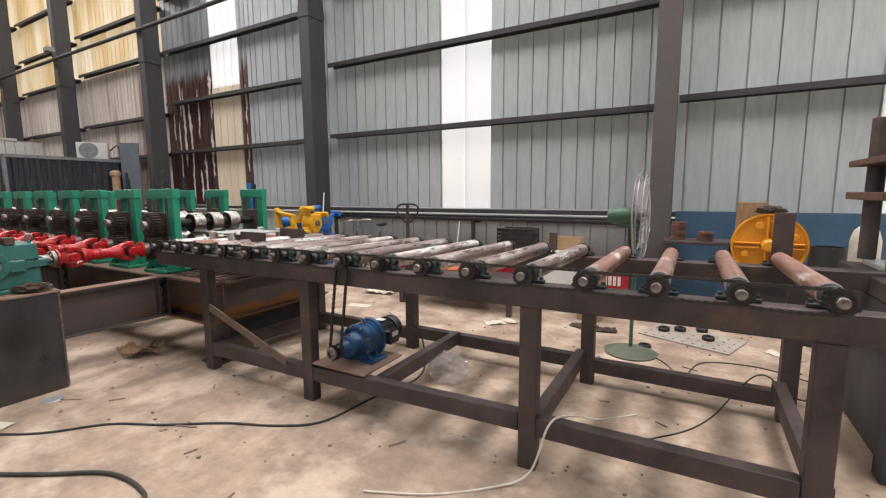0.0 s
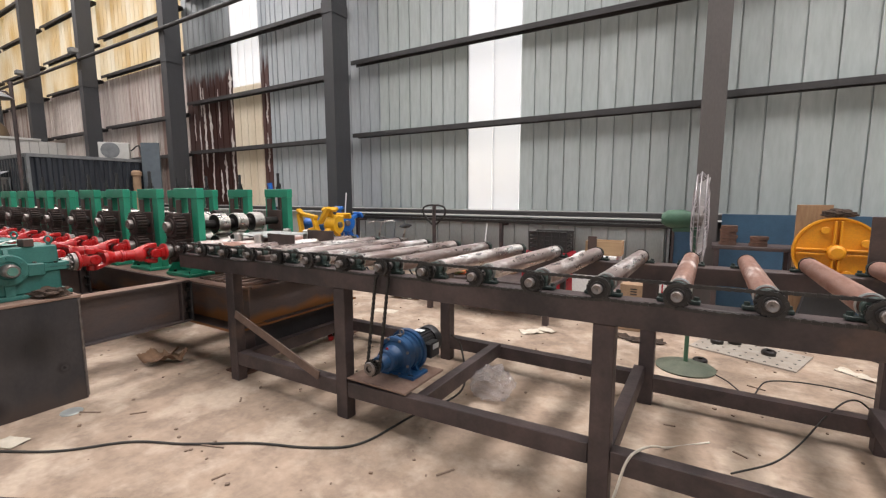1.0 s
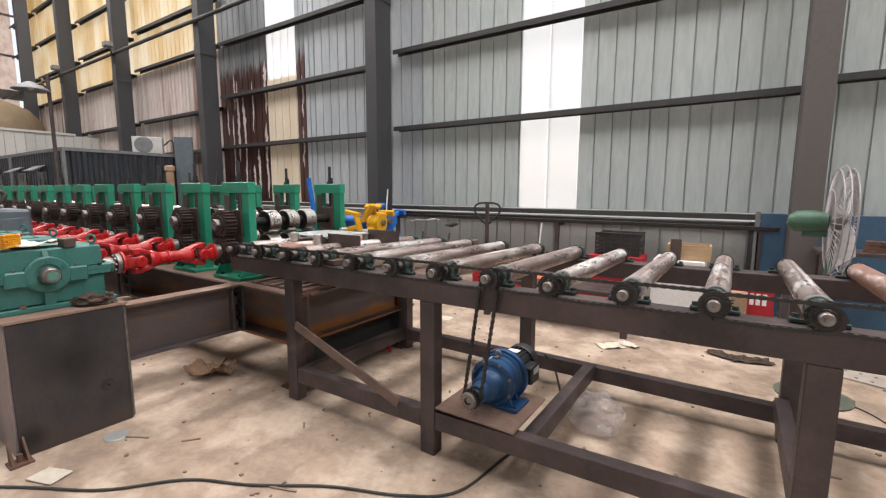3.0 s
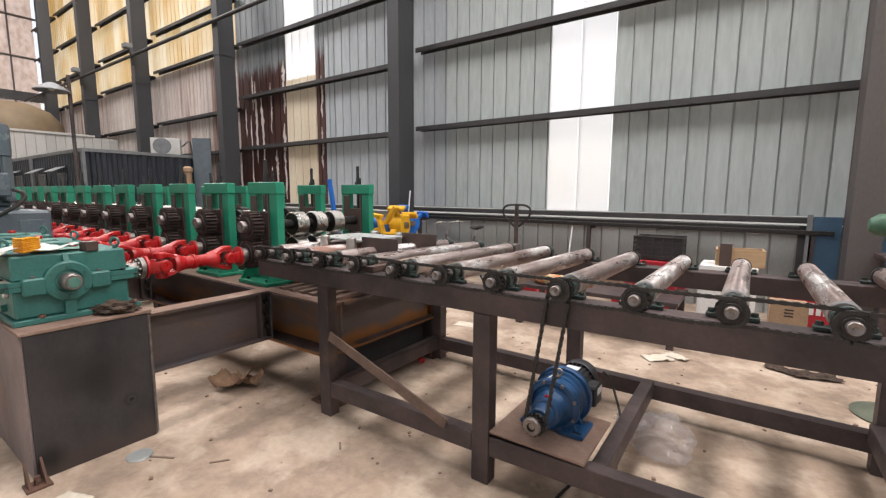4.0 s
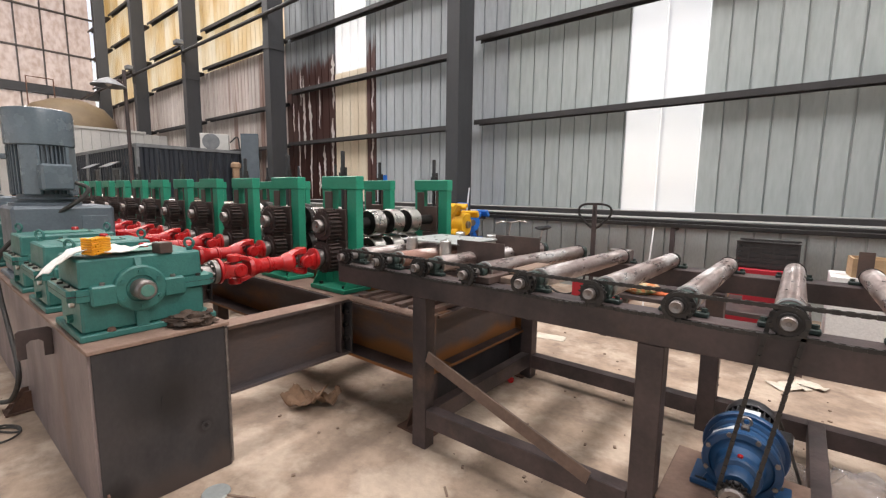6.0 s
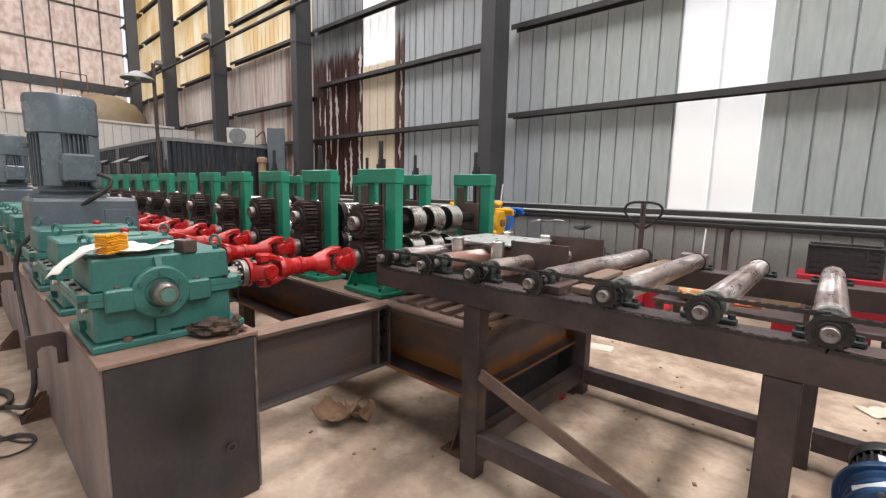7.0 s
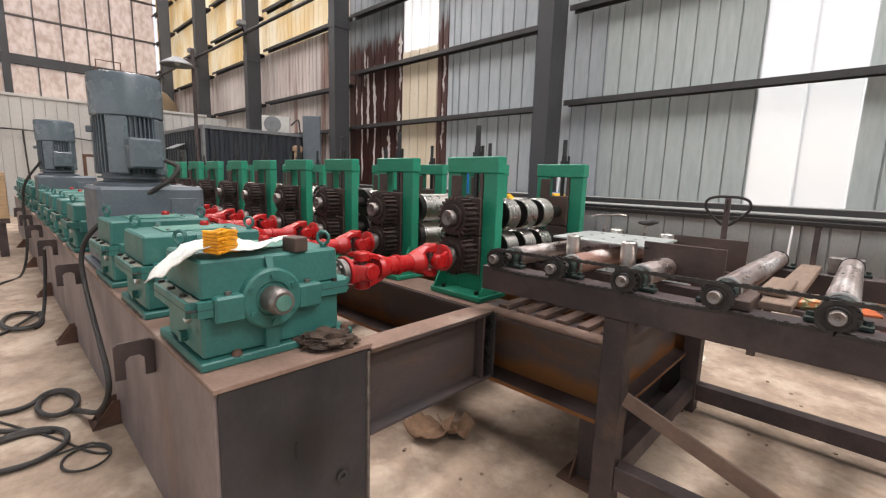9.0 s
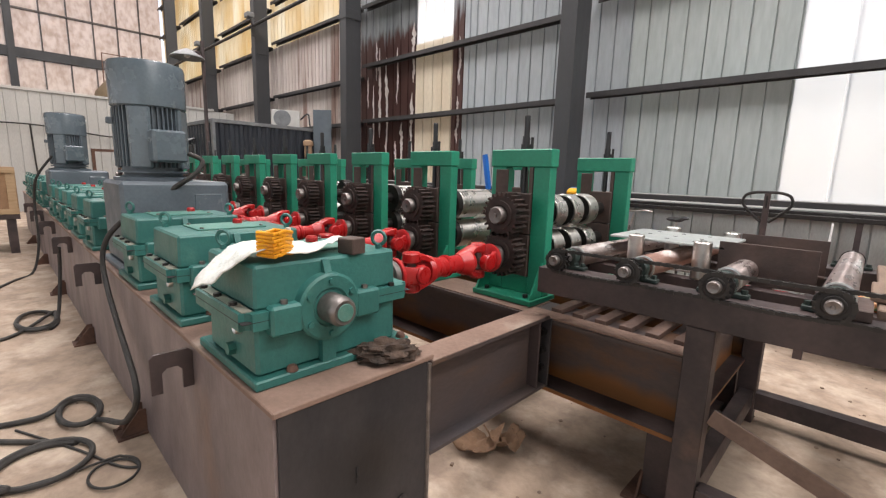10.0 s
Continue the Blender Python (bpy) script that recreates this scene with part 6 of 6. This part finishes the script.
# yellow reel, fan, bench and boards by the brown column
reel = thing("yellow_reel", (0.53, 5.45, 0), "orange-yellow ribbed reel wheel on a dark stand", "reel")
rc = (0, 0, 0.93)
part("disc", lathe([(0, -0.02), (0.295, -0.02), (0.308, -0.045), (0.322, -0.045), (0.322, 0.03), (0.305, 0.03), (0.0, 0.03)], 44, "y", rc), M_ORANGE_YELLOW, reel)
part("hub", lathe([(0, -0.10), (0.045, -0.10), (0.066, -0.08), (0.074, -0.021), (0, -0.021)], 24, "y", rc), M_ORANGE_YELLOW, reel)
for k in range(4):
    rot = Matrix.Translation(rc) @ Matrix.Rotation(radians(90 * k), 4, "Y")
    for s in (-0.022, 0.022):
        part("rib", box(0.07, 0.29, -0.065, -0.021, s - 0.008, s + 0.008, bevel=0.003, m=rot), M_ORANGE_YELLOW, reel)
    part("boss", rod(0.035, -0.06, -0.021, "y", tuple((rot @ Vector((0.20, 0, 0.09)))), 14, 0.004), M_ORANGE_YELLOW, reel)
part("stand", prism([(-0.28, 0), (0.28, 0), (0.09, 0.9), (-0.09, 0.9)], 0.06, 0.16, "y"), M_COLUMN, reel)
part("axle", rod(0.05, 0.03, 0.20, "y", rc, 14), M_SHAFT, reel)
part("base", box(-0.36, 0.36, -0.1, 0.35, 0, 0.03, bevel=0.004), M_COLUMN, reel)
block = thing("shelf_post", (0.52, 5.75, 0), "rough wooden board standing behind the reel", "board")
part("board", box(-0.26, 0.02, -0.02, 0.02, 0.0, 1.36, bevel=0.004), M_WOOD, block)
gl = bmesh.new()
bmesh.ops.create_icosphere(gl, subdivisions=4, radius=1.0)
for v in gl.verts:
    d = 1 + 0.3 * noise.noise(v.co * 2.5) + 0.2 * noise.noise(v.co * 6)
    v.co = Vector((v.co.x * 0.12 * d, v.co.y * 0.05 * d, max(-0.012, v.co.z * 0.045 * d + 0.02)))
single("work_glove", gl, M_RAG, "dark work gloves lying on the yellow reel rim", "gloves", at=(0.53, 5.45, 1.264))
blk = thing("black_bin", (0.98, 5.35, 0), "black tapered plastic bin beside the reel", "bin")
part("bin_body", lathe([(0, 0), (0.20, 0), (0.13, 0.95), (0.12, 0.95), (0.12, 0.4), (0, 0.4)], 24), M_BLACK, blk)
single("steel_flat", box(-0.055, 0.055, -0.006, 0.006, 0.0, 0.34, bevel=0.002), M_BLOCK, "upright brown steel flat on the rear conveyor rail", "offcut", at=(0.36, 3.47, deck(0.36) - REAR_DROP + 0.002))

fan = thing("pedestal_fan", (-0.585, 4.23, 0), "green pedestal fan with a large wire guard", "fan", turn=0)
part("base", lathe([(0, 0), (0.225, 0), (0.23, 0.012), (0.10, 0.045), (0.03, 0.06), (0, 0.06)], 32), M_FAN_BASE, fan, "dusty grey-green base")
part("pole", rod(0.017, 0.05, 1.18, "z", (0, 0, 0), 12), M_GREEN_PAINT, fan)
part("motor", lathe([(0, -0.25), (0.04, -0.245), (0.072, -0.20), (0.078, -0.10), (0.06, -0.03), (0.0, -0.02)], 22, "x", (0, 0, 1.265)), M_GREEN_PAINT, fan)
part("bracket", box(-0.16, 0.02, -0.02, 0.02, 1.16, 1.20, bevel=0.004), M_GREEN_PAINT, fan)
for k in range(3):
    a = radians(120 * k + 20)
    blade = bmesh.new()
    vs = []
    for j in range(7):
        t = j / 6
        for s in (-1, 1):
            w = 0.05 + 0.10 * math.sin(math.pi * min(1, t * 0.8 + 0.1))
            vs.append(blade.verts.new((0.02 + s * 0.03 * (0.4 + t), s * w, 0.06 + 0.27 * t)))
    for j in range(6):
        blade.faces.new((vs[2 * j], vs[2 * j + 1], vs[2 * j + 3], vs[2 * j + 2]))
    bmesh.ops.transform(blade, matrix=Matrix.Translation((0.03, 0, 1.265)) @ Matrix.Rotation(a, 4, "X"), verts=blade.verts)
    bmesh.ops.solidify(blade, geom=blade.faces[:], thickness=0.003)
    part("blade", blade, M_FAN_BLADE, fan, "milky plastic fan blade")
part("hub", rod(0.055, -0.02, 0.07, "x", (0.0, 0, 1.265), 16, 0.01), M_SHAFT, fan)
for r, x in ((0.385, 0.03), (0.36, 0.0), (0.36, 0.07), (0.22, 0.09), (0.22, -0.02), (0.09, 0.095)):
    part("guard_ring", pipe([(x, r * math.cos(a), 1.265 + r * math.sin(a)) for a in (2 * math.pi * k / 36 for k in range(36))], 0.004, 5, True), M_FAN_WIRE, fan)
for k in range(40):
    a = 2 * math.pi * k / 40
    pts = [(0.095, 0.07, 0), (0.09, 0.22, 0), (0.07, 0.34, 0), (0.03, 0.385, 0), (0.0, 0.35, 0), (-0.02, 0.22, 0), (-0.025, 0.08, 0)]
    part("guard_wire", pipe([(x, r * math.cos(a), 1.265 + r * math.sin(a)) for x, r, _ in pts], 0.0022, 4), M_FAN_WIRE, fan)

for x0, x1, lab in ((-0.90, -0.66, "faded blue metal sheet leaning on the wall"), (-0.36, 2.70, "large faded blue metal sheet leaning on the wall")):
    b = box(x0, x1, -0.006, 0.006, 0.0, 1.22, bevel=0.002)
    single("blue_sheet", b, M_BLUE_BOARD, lab, "metal sheet", "blue sheets", at=(0, 6.60, 0))
single("sheet_edge", box(-0.955, -0.905, -0.02, 0.02, 0, 1.24, bevel=0.003), M_CONTAINER_EDGE, "pale metal edge strip standing by a blue sheet", "strip", at=(0, 6.60, 0))
bench = thing("parts_bench", (0.0, 6.05, 0), "dark steel bench carrying rusty rings", "bench")
part("top", box(-0.45, 0.32, -0.22, 0.22, 0.86, 0.90, bevel=0.004), M_FRAME, bench)
for x in (-0.40, 0.27):
    for y in (-0.18, 0.18):
        part("leg", box(x - 0.025, x + 0.025, y - 0.025, y + 0.025, 0, 0.859), M_FRAME, bench)
for j, (x, y, n) in enumerate(((-0.30, 5.98, 6), (-0.02, 5.95, 3))):
    for k in range(n):
        ring = lathe([(0.03, 0.0), (0.085 - 0.006 * (k % 2), 0.002), (0.085 - 0.006 * (k % 2), 0.034), (0.03, 0.036)], 22)
        single("rusty_ring", ring, M_RUST, "thick rusty steel ring in a stack", "ring", "stacked rusty rings", at=(x + 0.004 * (k % 3), y, 0.9005 + 0.0365 * k))

plate = thing("perforated_plate", (-0.10, 4.95, 0), "pale perforated steel plate on the floor", "plate", turn=-20)
part("plate", box(-0.42, 0.42, -0.26, 0.26, 0.002, 0.014, bevel=0.002), M_DUSTY_STEEL, plate)
for i in range(9):
    for j in range(4):
        part("hole", rod(0.012, 0.0138, 0.0148, "z", (-0.37 + 0.092 * i, -0.2 + 0.133 * j, 0), 8), M_SOOT, plate)
for x, y in ((-0.35, 5.05), (-0.20, 5.12), (0.05, 4.92), (-0.48, 4.42), (0.0, 5.2)):
    single("steel_ring", lathe([(0.02, 0), (0.055, 0), (0.058, 0.03), (0.05, 0.04), (0.02, 0.04)], 18), M_SPROCKET, "small dark steel ring lying on the floor", "ring", "loose steel rings", at=(x, y, 0.0150 if y > 4.5 else 0.0))

# press at the conveyor's far end
press = thing("post_press", (1.13, 3.45, 0), "brown steel post press with a heavy bolster", "press")
part("table", box(-0.36, 0.60, -0.60, 0.60, 0.88, 0.985, bevel=0.006), M_FRAME, press)
part("bolster", box(-0.26, 0.55, -0.50, 0.50, 0.9855, 1.02, bevel=0.004), M_SILVER, press)
for x, y in ((-0.24, -0.02), (0.45, -0.02), (-0.24, 0.50), (0.45, 0.50)):
    part("post", rod(0.048, 1.0205, 1.95, "z", (x, y, 0), 18), M_FRAME, press)
part("platen", box(-0.36, 0.60, -0.10, 0.60, 1.42, 1.47, bevel=0.004), M_RUST, press)
part("crown", box(-0.36, 0.60, -0.10, 0.60, 1.64, 1.68, bevel=0.004), M_RUST, press)
for x in (-0.32, 0.55):
    for y in (-0.55, 0.55):
        part("leg", box(x - 0.06, x + 0.06, y - 0.06, y + 0.06, 0, 0.879, bevel=0.003), M_COLUMN, press)
part("side_skirt", box(-0.35, -0.335, -0.48, 0.48, 0.05, 0.87), M_COLUMN, press)
single("gas_cylinder", lathe([(0, 0), (0.11, 0), (0.115, 0.01), (0.115, 1.0), (0.09, 1.10), (0.04, 1.15), (0.03, 1.22), (0, 1.22)], 24), M_PAPER, "pale gas cylinder standing by the wall", "gas cylinder", at=(1.30, 5.6, 0))

# ---- far end of the hall ----
hut = thing("dark_container", (0, 0, 0), "dark navy corrugated container hut with pale edges", "container")
HX, HY, HZ = -13.4, 3.72, 2.38


def container_side(length, height):
    bm = bmesh.new()
    n = int(length / 0.19)
    p = length / n
    prof = []
    for i in range(n):
        prof += [(i * p, 0), (i * p + p * 0.36, 0), (i * p + p * 0.5, -0.035), (i * p + p * 0.86, -0.035)]
    prof.append((length, 0))
    a = [bm.verts.new((x, y, 0)) for x, y in prof]
    b = [bm.verts.new((x, y, height)) for x, y in prof]
    c = [bm.verts.new((x, y + 0.01, height)) for x, y in prof]
    d = [bm.verts.new((x, y + 0.01, 0)) for x, y in prof]
    for i in range(len(prof) - 1):
        for u, v in ((a, b), (b, c), (c, d), (d, a)):
            bm.faces.new((u[i], u[i + 1], v[i + 1], v[i]))
    return bm


part("end_wall", container_side(2.40, HZ - 0.06), M_CONTAINER, hut, "", pose(HX, HY + 0.03, 0, 0, 0, 90))
part("side_wall", container_side(6.6, HZ - 0.06), M_CONTAINER, hut, "", pose(HX - 6.62, HY + 0.02, 0))
part("roof", box(HX - 6.6, HX - 0.02, HY + 0.06, HY + 2.42, HZ - 0.05, HZ), M_CONTAINER, hut)
part("top_edge", box(HX - 0.02, HX + 0.05, HY - 0.02, HY + 2.46, HZ - 0.055, HZ + 0.015), M_CONTAINER_EDGE, hut, "pale zinc edge")
part("top_edge", box(HX - 6.64, HX - 0.021, HY - 0.03, HY + 0.05, HZ - 0.055, HZ + 0.015), M_CONTAINER_EDGE, hut, "pale zinc edge")
part("corner_post", box(HX - 0.06, HX + 0.055, HY - 0.035, HY + 0.02, 0, HZ - 0.056), M_CONTAINER_EDGE, hut, "pale zinc corner")
part("corner_post", box(HX - 3.9, HX - 3.75, HY - 0.06, HY - 0.02, 0, HZ - 0.056), M_CONTAINER_EDGE, hut, "pale zinc corner")
for x in (-14.8, -16.4, -18.6, -19.4):
    w = part("window", box(x - 0.28, x + 0.28, HY - 0.05, HY - 0.022, 1.15, 1.90, bevel=0.004), M_CONTAINER_EDGE, hut)
    part("pane", box(x - 0.22, x + 0.22, HY - 0.058, HY - 0.0505, 1.2, 1.85), M_BLACK, w)
    part("awning", prism([(HY - 0.30, 1.90), (HY - 0.05, 2.02), (HY - 0.05, 2.04), (HY - 0.30, 1.915)], x - 0.34, x + 0.34, "x"), M_CONTAINER_EDGE, hut, "pale awning")

ac = thing("air_conditioner", (-14.45, 5.85, HZ), "off-white outdoor air conditioner unit on the container roof", "air conditioner", turn=60)
part("casing", box(-0.34, 0.34, -0.15, 0.15, 0.03, 0.50, bevel=0.012), M_AC, ac)
part("grille", lathe([(0.05, -0.158), (0.20, -0.158), (0.21, -0.151), (0.0, -0.151)], 26, "y", (-0.08, 0, 0.29)), M_CONTAINER_EDGE, ac)
for x in (-0.25, 0.25):
    part("foot", box(x - 0.03, x + 0.03, -0.16, 0.16, 0.0, 0.03), M_CONTAINER_EDGE, ac)
part("hose", pipe(smooth_path([(0.36, 0, 0.3), (0.55, 0.05, 0.45), (0.62, 0.0, 0.1), (0.9, 0.0, 0.05)], 6), 0.02, 6), M_BLACK, ac)

single("grey_board", box(-0.22, 0.22, -0.02, 0.02, 0.0, 2.82, bevel=0.004), M_MOTOR_DARK, "tall grey sheet panel leaning by the container", "panel", at=(-13.05, 6.08, 0), turn=40)
single("cardboard_tube", lathe([(0, 0), (0.09, 0), (0.09, 1.95), (0.12, 1.97), (0.12, 2.06), (0.06, 2.10), (0.0, 2.10)], 16), M_CARD, "tall tan cardboard tube standing by the container", "tube", at=(-13.15, 5.75, 0))

lamp = thing("work_lamp", (-13.25, 3.55, 0), "tall pole lamp with a pale dish reflector", "lamp")
part("pole", rod(0.035, 0.02, 3.85, "z", (0, 0, 0), 10), M_FRAME, lamp)
part("foot", lathe([(0, 0), (0.3, 0), (0.3, 0.02), (0, 0.02)], 20), M_FRAME, lamp)
part("arm", pipe(smooth_path([(0, 0, 3.5), (0.03, -0.1, 3.62), (0.05, -0.22, 3.60)], 5), 0.02, 8), M_FRAME, lamp)
part("dish", lathe([(0.03, 0.12), (0.08, 0.10), (0.22, 0.02), (0.30, -0.04), (0.30, -0.055), (0.21, 0.0), (0.06, 0.08), (0.03, 0.09)], 28, "z", (0.06, -0.30, 3.52)), M_CONTAINER_EDGE, lamp)
part("bulb", lathe([(0, -0.06), (0.05, -0.03), (0.06, 0.02), (0.03, 0.09), (0, 0.09)], 14, "z", (0.06, -0.30, 3.52)), M_AC, lamp)

for cx in (-16.92, -21.32):
    f = thing("flood_light", (cx, 6.10, 5.2), "small dark floodlight bracketed on a column", "flood light", "column floodlights")
    part("bracket", box(-0.02, 0.02, 0.0, 0.10, 0.0, 0.30, bevel=0.003), M_GIRT, f)
    part("arm", pipe([(0, 0.03, 0.25), (0.25, -0.15, 0.42)], 0.02, 6), M_GIRT, f)
    part("head", box(0.16, 0.42, -0.28, -0.08, 0.38, 0.52, bevel=0.02), M_CONTAINER_EDGE, f)

partition = tagged(new("partition_wall"), "off-white ribbed metal partition across the hall end", kind="structure")
for k in range(16):
    part("sheet", shared("partition_sheet", lambda: ribbed(0.996, 3.32, 0.25), M_PARTITION), None, partition, "", pose(-20.4, -9.2 + k, 0, 0, 0, 90))
part("top_trim", box(-20.46, -20.36, -9.2, 6.1, 3.325, 3.40, bevel=0.004), M_PARTITION, partition)
cable("black cable slung along the pale partition", [(-20.3, -4.0, 2.45), (-20.3, -1.0, 2.35), (-20.3, 1.2, 2.42), (-20.3, 3.0, 2.22), (-20.3, 4.2, 2.30)], 0.02)
cable("black cable hanging down the pale partition", [(-20.3, 1.25, 2.42), (-20.29, 1.27, 1.6), (-20.3, 1.3, 0.5), (-20.2, 1.2, 0.03), (-19.8, 1.0, 0.021)], 0.02)
tank = thing("storage_tank", (-25.3, 5.0, 0), "large brown domed storage tank behind the partition", "tank")
part("shell", lathe([(0, 0), (1.6, 0), (1.6, 3.7), (1.5, 4.15), (1.15, 4.6), (0.6, 4.85), (0, 4.92)], 40), M_TANK, tank)
part("railing", pipe([(0, -1.2, 4.5), (0, -1.2, 5.6), (0, -0.4, 5.6), (0, -0.4, 4.7)], 0.025, 6), M_RUST, tank)

doorframe = thing("red_steel_frame", (-15.9, 2.0, 0), "rust-red steel frame standing at the hall end", "frame")
for y in (0.0, 0.46):
    part("upright", box(-0.03, 0.03, y - 0.03, y + 0.03, 0, 1.72), M_RUST, doorframe)
part("lintel", box(-0.03, 0.03, 0.031, 0.429, 1.66, 1.72), M_RUST, doorframe)
part("sill", box(-0.03, 0.03, 0.031, 0.429, 0.0, 0.06), M_RUST, doorframe)
case = thing("timber_case", (-13.0, 0.05, 0.60), "large pale timber packing case on dark blocks", "crate")
part("case_body", box(-0.42, 0.42, -0.70, 0.55, 0.0, 0.70, bevel=0.006), M_WOOD, case)
for y in (-0.66, -0.1, 0.48):
    part("batten", box(0.421, 0.445, y - 0.04, y + 0.06, 0.0, 0.70), M_WOOD_PALE, case)
for z in (0.0, 0.62):
    part("batten", box(0.4455, 0.465, -0.70, 0.55, z, z + 0.08), M_WOOD_PALE, case)
blocks = thing("support_trestle", (-13.0, 0.05, 0), "dark steel trestle under a timber case", "bench")
part("top", box(-0.45, 0.45, -0.70, 0.55, 0.52, 0.599, bevel=0.004), M_FRAME, blocks)
for x in (-0.38, 0.38):
    for y in (-0.6, 0.45):
        part("leg", box(x - 0.05, x + 0.05, y - 0.05, y + 0.05, 0, 0.519), M_FRAME, blocks)
cabinet = thing("grey_cabinet", (-11.2, 3.95, 0), "dark electrical cabinet standing behind the stands", "cabinet")
part("cabinet_body", box(-0.3, 0.3, -0.2, 0.2, 0.0, 1.25, bevel=0.008), M_COLUMN, cabinet)
part("door", box(-0.27, 0.27, -0.212, -0.2005, 0.06, 1.2, bevel=0.004), M_MOTOR_DARK, cabinet)
